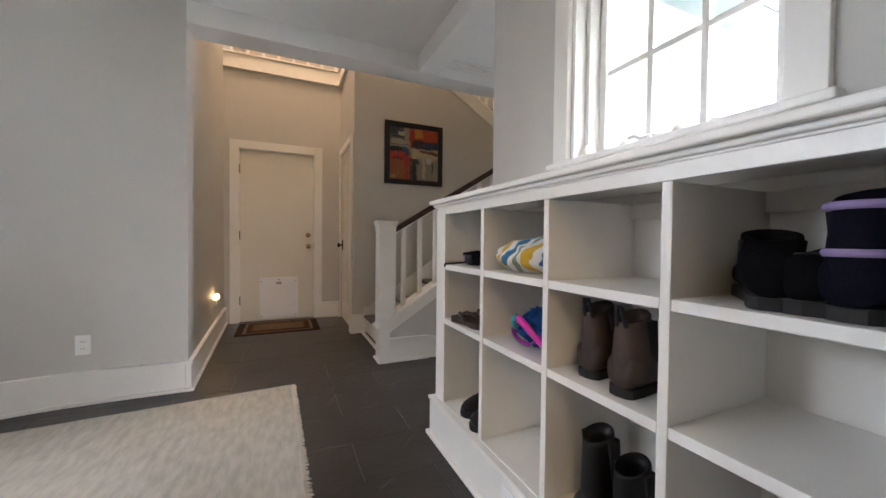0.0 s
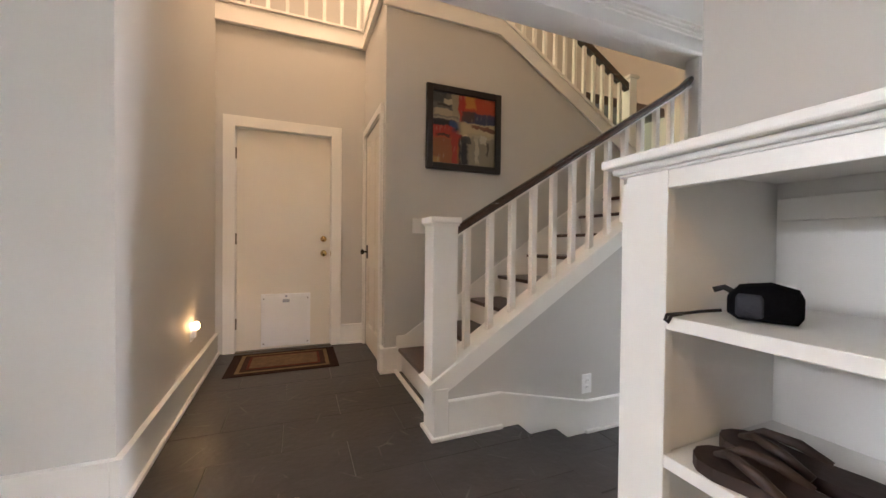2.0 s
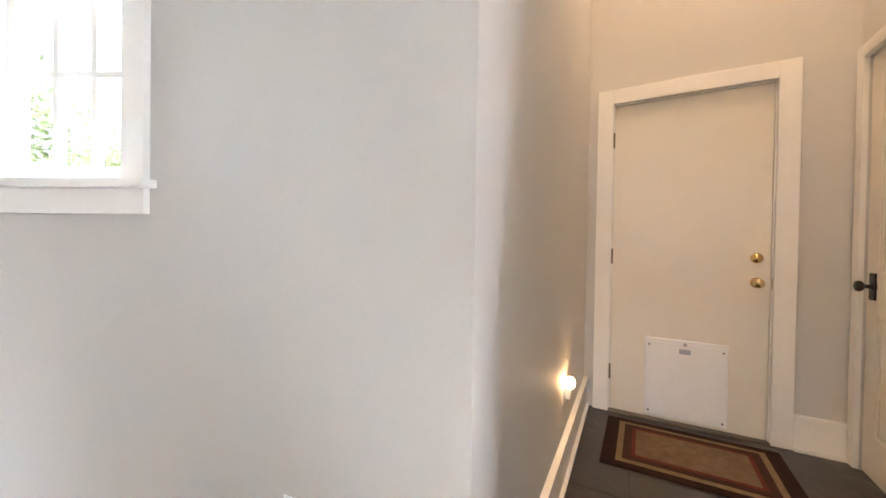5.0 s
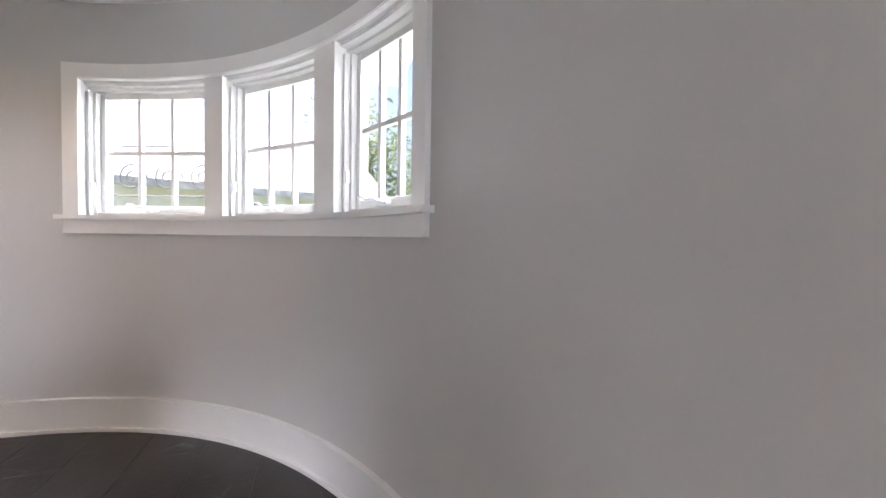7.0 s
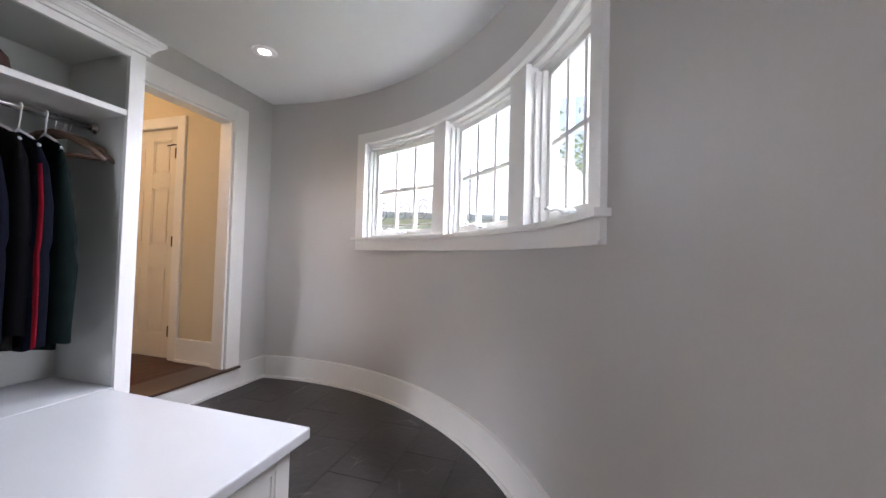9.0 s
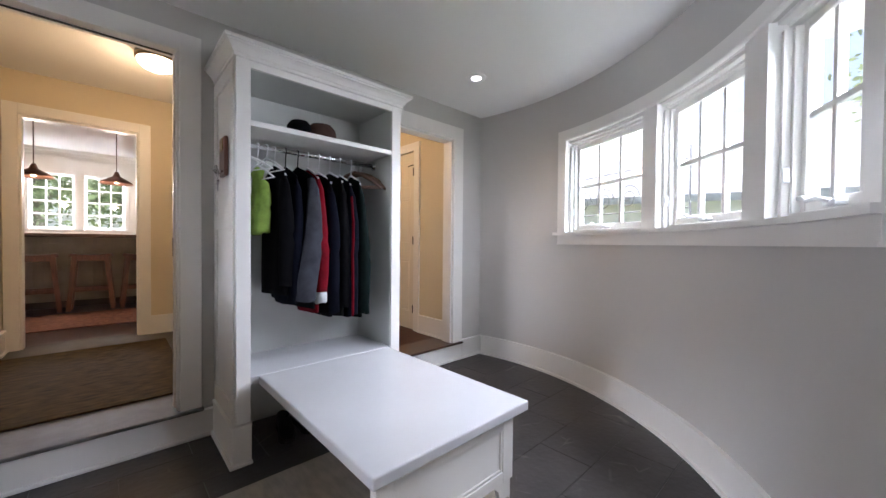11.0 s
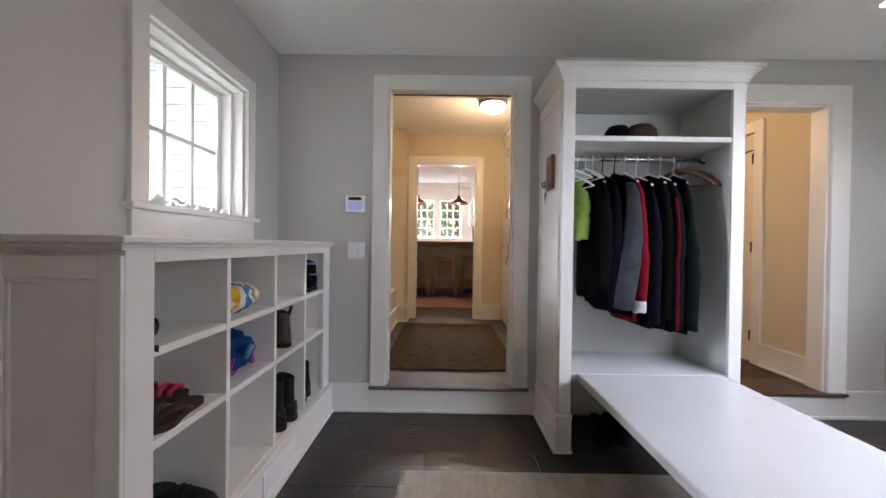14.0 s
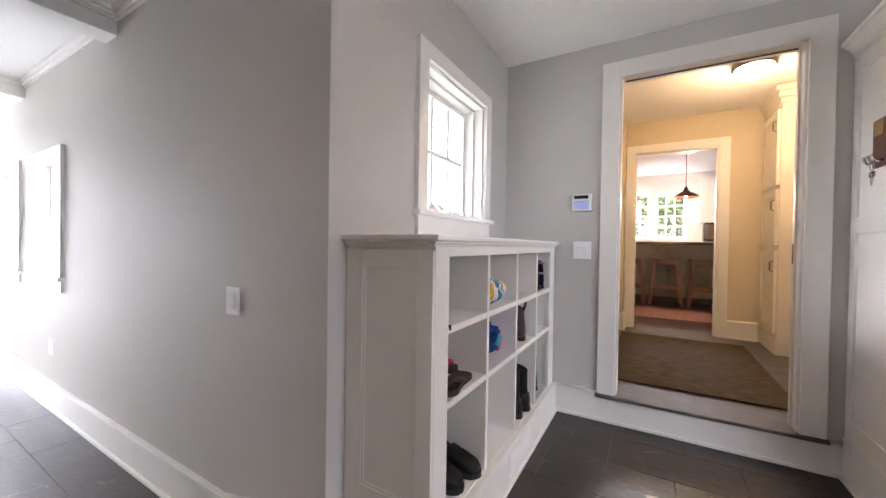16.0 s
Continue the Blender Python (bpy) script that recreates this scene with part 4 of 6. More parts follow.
for k in range(8):
    x = -0.37 + 0.165 * k
    part("baluster", box(x - 0.016, 5.10, 3.124, x + 0.016, 5.132, 3.99, 0.002), M_TRIM, balc)
part("handrail", box(-0.46, 5.08, 3.99, 0.92, 5.15, 4.05, 0.012), M_RAIL, balc)
part("corner_post", box(0.84, 5.08, 3.124, 0.92, 5.16, 4.10, 0.003), M_TRIM, balc)

# ---- picture ----


def painting_material():
    m = bpy.data.materials.new("abstract_painting")
    m.use_nodes = True
    n, ln = m.node_tree.nodes, m.node_tree.links
    b = n["Principled BSDF"]
    b.inputs["Roughness"].default_value = 0.35
    tc = n.new("ShaderNodeTexCoord")
    nz = n.new("ShaderNodeTexNoise")
    nz.inputs["Scale"].default_value, nz.inputs["Detail"].default_value = 9.0, 8.0
    ln.new(tc.outputs["Generated"], nz.inputs["Vector"])
    warp = n.new("ShaderNodeMix")
    warp.data_type = "VECTOR"
    warp.inputs[0].default_value = 0.10
    ln.new(tc.outputs["Generated"], warp.inputs[4])
    ln.new(nz.outputs["Color"], warp.inputs[5])
    sep = n.new("ShaderNodeSeparateXYZ")
    ln.new(warp.outputs[1], sep.inputs[0])

    def ramp(src, stops):
        r = n.new("ShaderNodeValToRGB")
        while len(r.color_ramp.elements) < len(stops):
            r.color_ramp.elements.new(0.5)
        for e, (p, c) in zip(r.color_ramp.elements, stops):
            e.position, e.color = p, (*c, 1)
        ln.new(src, r.inputs[0])
        return r.outputs[0]

    def mixed(fac, a, c):
        x = n.new("ShaderNodeMix")
        x.data_type = "RGBA"
        if isinstance(fac, float):
            x.inputs[0].default_value = fac
        else:
            ln.new(fac, x.inputs[0])
        ln.new(a, x.inputs[6])
        ln.new(c, x.inputs[7])
        return x.outputs[2]

    left = ramp(sep.outputs["Z"], [(0.0, (0.24, 0.07, 0.02)), (0.22, (0.36, 0.13, 0.03)), (0.40, (0.42, 0.035, 0.02)), (0.49, (0.02, 0.035, 0.07)),
                                   (0.58, (0.025, 0.025, 0.03)), (0.63, (0.46, 0.42, 0.32)), (0.76, (0.09, 0.09, 0.08)), (0.95, (0.14, 0.135, 0.11))])
    right = ramp(sep.outputs["Z"], [(0.0, (0.12, 0.11, 0.08)), (0.20, (0.26, 0.23, 0.16)), (0.34, (0.20, 0.18, 0.12)), (0.44, (0.68, 0.56, 0.36)),
                                    (0.55, (0.58, 0.45, 0.27)), (0.61, (0.015, 0.03, 0.09)), (0.70, (0.06, 0.015, 0.02)), (0.86, (0.52, 0.09, 0.012))])
    side = ramp(sep.outputs["X"], [(0.46, (0, 0, 0)), (0.50, (1, 1, 1))])
    base = mixed(side, left, right)
    band = ramp(sep.outputs["X"], [(0.40, (0, 0, 0)), (0.44, (1, 1, 1)), (0.53, (1, 1, 1)), (0.57, (0, 0, 0))])
    low = ramp(sep.outputs["Z"], [(0.36, (1, 1, 1)), (0.44, (0, 0, 0))])
    both = n.new("ShaderNodeMath")
    both.operation = "MULTIPLY"
    ln.new(band, both.inputs[0])
    ln.new(low, both.inputs[1])
    dark = n.new("ShaderNodeRGB")
    dark.outputs[0].default_value = (0.015, 0.014, 0.018, 1)
    base = mixed(both.outputs[0], base, dark.outputs[0])
    n2 = n.new("ShaderNodeTexNoise")
    n2.inputs["Scale"].default_value, n2.inputs["Detail"].default_value = 6.0, 8.0
    mp = n.new("ShaderNodeMapping")
    mp.inputs["Scale"].default_value = (3.2, 1, 0.9)
    ln.new(tc.outputs["Generated"], mp.inputs[0])
    ln.new(mp.outputs[0], n2.inputs["Vector"])
    spk = ramp(n2.outputs[0], [(0.58, (0, 0, 0)), (0.68, (0.22, 0.22, 0.22))])
    pale = n.new("ShaderNodeRGB")
    pale.outputs[0].default_value = (0.45, 0.40, 0.30, 1)
    base = mixed(spk, base, pale.outputs[0])

    def stroke(under, cx, cz, rx, rz, color):
        """A brushed patch with ragged edges."""
        def op(kind, x, y):
            k = n.new("ShaderNodeMath")
            k.operation = kind
            for sock, val in zip(k.inputs, (x, y)):
                if isinstance(val, float):
                    sock.default_value = val
                else:
                    ln.new(val, sock)
            return k.outputs[0]
        dx = op("DIVIDE", op("ABSOLUTE", op("SUBTRACT", sep.outputs["X"], cx), 0.0), rx)
        dz = op("DIVIDE", op("ABSOLUTE", op("SUBTRACT", sep.outputs["Z"], cz), 0.0), rz)
        mr = n.new("ShaderNodeMapRange")
        mr.inputs["From Min"].default_value, mr.inputs["From Max"].default_value = 0.8, 1.1
        mr.inputs["To Min"].default_value, mr.inputs["To Max"].default_value = 0.92, 0.0
        ln.new(op("MAXIMUM", dx, dz), mr.inputs[0])
        c = n.new("ShaderNodeRGB")
        c.outputs[0].default_value = (*color, 1)
        return mixed(mr.outputs[0], under, c.outputs[0])

    for cx, cz, rx, rz, c in (
            (0.20, 0.80, 0.22, 0.18, (0.085, 0.085, 0.08)), (0.12, 0.90, 0.13, 0.09, (0.03, 0.036, 0.045)), (0.24, 0.70, 0.20, 0.045, (0.36, 0.31, 0.21)),
            (0.27, 0.84, 0.07, 0.03, (0.42, 0.38, 0.27)), (0.20, 0.79, 0.10, 0.015, (0.02, 0.02, 0.02)), (0.37, 0.82, 0.05, 0.16, (0.27, 0.25, 0.18)),
            (0.72, 0.86, 0.30, 0.16, (0.36, 0.045, 0.015)), (0.58, 0.89, 0.08, 0.10, (0.44, 0.20, 0.03)), (0.45, 0.80, 0.04, 0.20, (0.30, 0.02, 0.012)),
            (0.78, 0.68, 0.22, 0.07, (0.018, 0.026, 0.075)), (0.55, 0.68, 0.10, 0.07, (0.05, 0.022, 0.02)), (0.18, 0.57, 0.20, 0.045, (0.014, 0.016, 0.024)),
            (0.35, 0.555, 0.065, 0.05, (0.03, 0.075, 0.19)), (0.16, 0.47, 0.18, 0.06, (0.34, 0.03, 0.015)), (0.20, 0.41, 0.10, 0.025, (0.05, 0.015, 0.012)),
            (0.18, 0.20, 0.20, 0.19, (0.23, 0.085, 0.03)), (0.36, 0.24, 0.045, 0.22, (0.30, 0.028, 0.02)), (0.10, 0.08, 0.06, 0.05, (0.34, 0.18, 0.05)),
            (0.70, 0.52, 0.30, 0.08, (0.42, 0.34, 0.20)), (0.74, 0.56, 0.14, 0.02, (0.14, 0.05, 0.025)), (0.86, 0.53, 0.10, 0.02, (0.10, 0.03, 0.02)),
            (0.76, 0.24, 0.22, 0.22, (0.22, 0.20, 0.15)), (0.68, 0.26, 0.03, 0.18, (0.40, 0.36, 0.26)), (0.84, 0.28, 0.02, 0.10, (0.06, 0.05, 0.045)),
            (0.48, 0.16, 0.06, 0.16, (0.012, 0.012, 0.017)), (0.52, 0.38, 0.07, 0.05, (0.03, 0.035, 0.035)), (0.78, 0.40, 0.05, 0.06, (0.46, 0.42, 0.32))):
        base = stroke(base, cx, cz, rx, rz, c)
    base = mixed(spk, base, pale.outputs[0])
    ln.new(base, b.inputs["Base Color"])
    bp = n.new("ShaderNodeBump")
    bp.inputs["Strength"].default_value = 0.3
    ln.new(n2.outputs[0], bp.inputs["Height"])
    ln.new(bp.outputs[0], b.inputs["Normal"])
    return m


pic = thing("framed_painting", (1.511, 4.129, 1.949), "abstract red, blue and cream painting in a wide black frame", "painting")
pf2 = bmesh.new()
hw, fw = 0.340, 0.055
for u in ((-hw, -hw, -hw + fw, hw), (hw - fw, -hw, hw, hw), (-hw + fw, -hw, hw - fw, -hw + fw), (-hw + fw, hw - fw, hw - fw, hw)):
    bx(pf2, u[0], -0.034, u[1], u[2], 0.0, u[3], 0.006)
part("frame", pf2, material("black_frame_lacquer", (0.014, 0.010, 0.008), 0.3, var=0.2, bump=0.05), pic, "black lacquered frame")
part("canvas", box(-hw + fw, -0.016, -hw + fw, hw - fw, -0.002, hw - fw), painting_material(), pic, "abstract painted canvas")

# ---- plates and small wall fittings ----


def wall_plate(name, m, w, h, label, category, rockers=0, sockets=0):
    """Plate centred at the pose's origin, facing local -y."""
    t = thing(name, (0, 0, 0), label, category)
    t.matrix_basis = m
    part("plate", box(-w / 2, -0.007, -h / 2, w / 2, 0, h / 2, 0.003), M_PLATE, t)
    for k in range(rockers):
        x = (k - (rockers - 1) / 2) * 0.046
        part("rocker", box(x - 0.017, -0.011, -0.034, x + 0.017, -0.006, 0.034, 0.002), M_PLATE, t)
    for k in range(sockets):
        z = (k - 0.5) * 0.04
        part("socket", lathe(bmesh.new(), [(0.017, 0), (0.017, 0.003), (0.015, 0.004)], pose(0, -0.0065, z, 90), 16), M_PLATE, t)
        for dx in (-0.006, 0.006):
            part("slot", box(dx - 0.0012, -0.0112, z - 0.004, dx + 0.0012, -0.0103, z + 0.005), M_BLACK, t)
    return t


wall_plate("light_switch", pose(1.129, 4.13, 1.145), 0.12, 0.118, "white double light switch plate on the stair wall", "light switch", 2)
wall_plate("light_switch", pose(0.692, 0.31, 1.13, 0, 0, 180), 0.118, 0.118, "white double light switch plate beside the passage doorway", "light switch", 2)
wall_plate("light_switch", pose(1.82, 2.04, 0.90, 0, 0, 180), 0.095, 0.118, "white single light switch on the corridor wall", "light switch", 1)
wall_plate("wall_outlet", pose(-0.914, 3.074, 0.35), 0.072, 0.118, "white wall outlet above the baseboard", "outlet", 0, 2)
wall_plate("wall_outlet", pose(1.88, 3.10, 0.155), 0.072, 0.118, "white outlet plate below the staircase", "outlet", 0, 2)
wall_plate("wall_outlet", pose(4.27, 2.04, 0.32, 0, 0, 180), 0.072, 0.118, "white wall outlet in the east corridor", "outlet", 0, 2)
M_KEYS = material("backlit_blue_keys", (0.42, 0.46, 0.74), 0.4, var=0.03, bump=0, emit=0.06)
alarm = thing("alarm_keypad", (0.70, 0.31, 1.455), "white alarm keypad with a dark display on the wall", "keypad", rz=180)
part("housing", box(-0.066, -0.022, -0.058, 0.066, 0, 0.058, 0.005), M_PLATE, alarm)
part("display", box(-0.045, -0.0235, 0.026, 0.045, -0.0215, 0.048), material("dark_display", (0.03, 0.035, 0.04), 0.2, var=0.05, bump=0), alarm, "dark display")
part("button_field", box(-0.05, -0.0232, -0.046, 0.05, -0.0215, 0.012), M_KEYS, alarm, "pale blue keys")
for r in range(3):
    for c in range(4):
        part("key", box(-0.044 + 0.023 * c, -0.0255, -0.042 + 0.018 * r, -0.026 + 0.023 * c, -0.023, -0.03 + 0.018 * r, 0.001), M_KEYS, alarm)
night = thing("night_light", (-0.4285, 4.22, 0.40), "small glowing plug-in night light above the baseboard", "night light", rz=88)
part("plate", box(-0.036, -0.006, -0.06, 0.036, 0.001, 0.06, 0.002), M_PLATE, night)
part("body", box(-0.02, -0.03, -0.035, 0.02, -0.006, 0.02, 0.005), M_PLATE, night)
part("shade", lathe(bmesh.new(), [(0.016, 0), (0.021, 0.012), (0.020, 0.035), (0.012, 0.046)], pose(0, -0.028, 0.02), 16), M_NIGHT, night, "glowing amber shade", True)
can = thing("downlight", (-2.29, 0.905, CEIL), "round white recessed ceiling downlight, lit", "downlight")
part("trim_ring", lathe(bmesh.new(), [(0.072, -0.006), (0.078, -0.004), (0.08, 0.0), (0.06, 0.001), (0.058, -0.005)], n=32), M_PLATE, can, "", True)
part("lens", lathe(bmesh.new(), [(0.058, -0.005), (0.03, -0.0065), (0.005, -0.007)], n=32), M_CAN, can, "glowing lens", True)
dome = thing("ceiling_light", (-0.407, -0.866, 2.67), "round opal glass ceiling light in the passage, lit", "ceiling light")
part("base_ring", lathe(bmesh.new(), [(0.142, 0), (0.144, -0.045), (0.126, -0.05)], n=32), M_STEEL, dome, "", True)
part("bowl", lathe(bmesh.new(), [(0.13, -0.047), (0.127, -0.072), (0.10, -0.104), (0.06, -0.122), (0.005, -0.129)], n=32), M_LAMP, dome, "glowing opal bowl", True)
side = copy_thing(dome, pose(-1.5, -0.9, 2.67))
tagged(side, "round opal glass ceiling light in the side hall, lit")

# ---- rugs ----
rug = thing("area_rug", (-0.6, 2.0, 0), "pale grey woven rug with a short fringe on slate", "rug")
rug.matrix_basis = Matrix.Identity(4)
rb = bmesh.new()
Q = [Vector((0.25, 1.0, 0)), Vector((0.213, 2.885, 0)), Vector((-1.46, 2.75, 0)), Vector((-1.46, 1.0, 0))]
N = 40
grid = [[rb.verts.new((1 - v) * ((1 - u) * Q[0] + u * Q[3]) + v * ((1 - u) * Q[1] + u * Q[2]) + Vector((0, 0, 0.009 + 0.0022 * noise.noise(Vector((u * 9, v * 9, 0)))))) for v in [j / N for j in range(N + 1)]] for u in [i / N for i in range(N + 1)]]
for i in range(N):
    for j in range(N):
        rb.faces.new((grid[i][j], grid[i + 1][j], grid[i + 1][j + 1], grid[i][j + 1]))
edge = [grid[i][0] for i in range(N + 1)] + [grid[N][j] for j in range(1, N + 1)] + [grid[i][N] for i in range(N - 1, -1, -1)] + [grid[0][j] for j in range(N - 1, 0, -1)]
dn = [rb.verts.new((v.co.x, v.co.y, 0.0)) for v in edge]
for i in range(len(edge)):
    k = (i + 1) % len(edge)
    rb.faces.new((edge[i], edge[k], dn[k], dn[i]))
part("weave", rb, M_RUG, rug)
fg = bmesh.new()
for k in range(150):
    v = (k + 0.5) / 150
    p = Q[0].lerp(Q[1], v)
    j = Vector((0.024 + 0.01 * random.random(), 0.012 * (random.random() - 0.5), 0))
    tube(fg, [p + Vector((-0.004, 0, 0.006)), p + j * 0.5 + Vector((0, 0, 0.006)), p + j + Vector((0, 0, 0.003))], 0.0045, 4, [1, 0.9, 0.5])
part("fringe", fg, M_FRINGE, rug, "short cream fringe")
mat = thing("door_mat", (0.13, 4.69, 0), "brown bordered door mat with a tan middle before the entry door", "door mat")
part("border", box(-0.415, -0.285, 0.0, 0.415, 0.285, 0.008, 0.003), material("dark_brown_mat", (0.028, 0.015, 0.012), 0.95, var=0.2, scale=20, bump=0.8, bscale=200, spec=0.1), mat)
for k, (w, h, c) in enumerate(((0.345, 0.235, (0.20, 0.14, 0.075)), (0.315, 0.205, (0.05, 0.025, 0.018)), (0.275, 0.165, (0.11, 0.03, 0.02)), (0.255, 0.145, (0.15, 0.10, 0.06)))):
    part("band", box(-w, -h, 0.008 + 0.0016 * k, w, h, 0.0096 + 0.0016 * k, 0.0005), material("mat_band", c, 0.95, var=0.15, scale=25, bump=0.8, bscale=200, spec=0.1), mat)
moss = thing("hall_rug", (0.03, -0.8, STEP + 0.002), "mossy brown-green runner rug on the passage floor", "rug")
part("weave", box(-0.56, -0.88, 0.0, 0.53, 0.80, 0.012, 0.004), M_MOSS, moss)
krug = thing("kitchen_rug", (0.2, -3.5, STEP), "red patterned rug on the kitchen floor", "rug")
part("weave", box(-1.2, -0.55, 0.0, 1.2, 0.62, 0.01, 0.004), M_KRUG, krug)

# ---- clothes in the closet ----
def cloth(name, c, rough=0.9, var=0.18):
    return material(name, c, rough, var=var, scale=14, bump=0.5, bscale=180, spec=0.06, sheen=0.0)


M_LIME = cloth("lime_green_cotton", (0.37, 0.55, 0.12))
M_BLK = cloth("black_cloth", (0.0045, 0.0045, 0.0055))
M_NAVY = cloth("navy_cloth", (0.0045, 0.0055, 0.011))
M_GREY = cloth("grey_fleece", (0.05, 0.052, 0.062))
M_REDC = cloth("red_cloth", (0.15, 0.006, 0.012))
M_WHT = cloth("white_cloth", (0.68, 0.69, 0.70))
M_GRN = cloth("dark_green_cloth", (0.0045, 0.009, 0.008))
M_OLIVE = cloth("dark_olive_cloth", (0.008, 0.008, 0.007))
M_PALEW = material("pale_hanger_wood", (0.15, 0.085, 0.05), 0.4, var=0.2, bump=0.1, stretch=(4, 1, 1))


def drape(bm, rows, phase, folds=5, amp=0.011, n=32):
    """A hanging cloth body: rows of (z, centre x, centre y, half x, half y); the surface waves in folds that deepen downwards."""
    rings = []
    for i, (z, cx, cy, hx, hy) in enumerate(rows):
        ring = []
        for k in range(n):
            a = 2 * math.pi * k / n
            f = 1 + amp / max(hx, 0.01) * (i / len(rows)) * math.sin(folds * a + phase + 0.6 * i) + 0.05 * math.sin(3 * a + 2 * phase)
            ring.append(bm.verts.new((cx + hx * f * math.cos(a), cy + hy * (0.97 + 0.03 * f) * math.sin(a), z + 0.006 * math.sin(2 * a + phase) * (i == len(rows) - 1))))
        rings.append(ring)
    for a, b in zip(rings, rings[1:]):
        for k in range(n):
            bm.faces.new((a[k], a[(k + 1) % n], b[(k + 1) % n], b[k]))
    bm.faces.new(rings[0][::-1])
    bm.faces.new(rings[-1])
    return bm


def hanger(parent, mat, z):
    h = bmesh.new()
    hook = [(0, 0.0155 * math.sin(a), RODZ + 0.0035 + 0.0155 * math.cos(a)) for a in [radians(d) for d in (-100, -50, 0, 50, 90, 120)]]
    tube(h, [(0, y, q - RODZ) for _, y, q in hook] + [(0, 0.006, -0.03), (0, 0, z + 0.012 - RODZ)], 0.0032, 6)
    tube(h, [(0, 0.19, z - 0.075 - RODZ), (0, 0.10, z - 0.028 - RODZ), (0, 0, z + 0.01 - RODZ), (0, -0.10, z - 0.028 - RODZ), (0, -0.19, z - 0.075 - RODZ)], 0.007, 8, [0.7, 1, 1.1, 1, 0.7])
    tube(h, [(0, 0.185, z - 0.075 - RODZ), (0, -0.185, z - 0.075 - RODZ)], 0.004, 6)
    return part("hanger", h, mat, parent, "", True)


def garment(x, label, category, body, top, bottom, width=0.042, sleeve=None, cuff=None, sleeve_z=None, stripe=None, hang=None, tilt=0.0, depth=0.20, wide=1.0, lean=0.0, fore=0.0, slim=1.0):
    """A coat or shirt on its hanger, seen edge-on, its sleeve hanging towards the room."""
    x, bottom = -0.765 + (x + 0.765) * 1.07, bottom - (0.10 if bottom < 1.2 else 0.0)
    sleeve_z = sleeve_z - 0.10 if sleeve_z and bottom < 1.2 else sleeve_z
    g = thing(name_of[category], (x, RODY, RODZ), label, category, "clothes on the closet rod", tilt)
    t, b = top - RODZ, bottom - RODZ
    ph = x * 37
    rows = [(t, 0, 0, 0.008, 0.04), (t - 0.02, 0, 0, width * 0.35, 0.09), (t - 0.06, 0, 0, width * 0.6, depth * 0.9), (t - 0.16, 0, 0.0, width * 0.9, depth),
            (t * 0.6 + b * 0.4, 0, 0, width * 1.08, depth * 0.98), (t * 0.35 + b * 0.65, 0.004, 0, width * 1.12, depth), (b + 0.03, 0.006, 0, width * 1.15, depth * 1.02), (b, 0.006, 0, width * 1.1, depth)]
    part("body", drape(bmesh.new(), rows, ph), body, g, "", True)
    sm = sleeve or body
    sz = (sleeve_z if sleeve_z else bottom + 0.06) - RODZ
    s0 = t - 0.07
    yy = depth * 0.86 + fore
    srows = []
    for u, dy, hx, hy in ((0.0, -0.05, 0.028, 0.035), (0.10, -0.008, 0.038, 0.043), (0.30, 0.014, 0.041, 0.044), (0.48, 0.026, 0.042, 0.045), (0.54, 0.022, 0.038, 0.040), (0.62, 0.024, 0.043, 0.045), (0.84, 0.02, 0.038, 0.041), (0.93, 0.02, 0.034, 0.037), (1.0, 0.018, 0.034, 0.038)):
        srows.append((s0 + (sz - s0) * u, -0.004 + lean * u ** 1.2 + 0.004 * math.sin(9 * u + ph), yy + dy, hx * slim * (0.55 + 0.45 * min(1.0, u / 0.35)) * (1 + (wide - 1) * u ** 1.3), hy))
    sl = part("sleeve", drape(bmesh.new(), srows, ph + 1, 4, 0.004, 20), sm, g, "", True)
    if cuff:
        part("cuff", drape(bmesh.new(), [(sz + 0.014, lean, yy + 0.018, 0.037 * wide, 0.042), (sz - 0.02, lean, yy + 0.018, 0.039 * wide, 0.043), (sz - 0.05, lean, yy + 0.018, 0.037 * wide, 0.040), (sz - 0.055, lean, yy + 0.018, 0.028 * wide, 0.032)], ph, 3, 0.001, 20), cuff, g, "turned cuff", True)
    if stripe:
        srows2 = [(z, cx + 0.010, cy + 0.008, hx * 0.30, hy * 0.96) for z, cx, cy, hx, hy in srows[1:]]
        part("stripe", drape(bmesh.new(), srows2, ph + 1, 4, 0.002, 16), stripe, g, "bright sleeve stripe", True)
    hanger(g, hang or M_PLATE, top)
    return g


name_of = {"jacket": "jacket", "coat": "coat", "shirt": "shirt", "sweater": "sweater"}
CLOTHES_Z = 1.632
garment(-0.765, "lime green cotton shirt on a white hanger", "shirt", M_LIME, 1.61, 1.215, 0.018, sleeve_z=1.225, depth=0.07, wide=1.9, slim=0.55, lean=0.022, fore=0.02, tilt=10)
garment(-0.855, "black hanging coat on a plastic hanger", "coat", M_BLK, CLOTHES_Z, 0.96, 0.036, sleeve_z=1.02)
garment(-0.915, "dark navy jacket on a plastic hanger", "jacket", M_NAVY, CLOTHES_Z - 0.01, 0.905, 0.036, hang=M_BLK, sleeve_z=0.925, lean=0.02)
garment(-0.985, "grey fleece jacket with a long grey sleeve", "jacket", M_BLK, CLOTHES_Z, 0.87, 0.036, sleeve=M_GREY, sleeve_z=0.925, tilt=8, hang=M_BLK, wide=1.9, lean=0.07, fore=0.03)
garment(-1.045, "dark red sweater with a white turned cuff", "sweater", M_REDC, CLOTHES_Z + 0.005, 0.835, 0.026, cuff=M_WHT, sleeve_z=0.955, tilt=-3, lean=-0.012, fore=0.012)
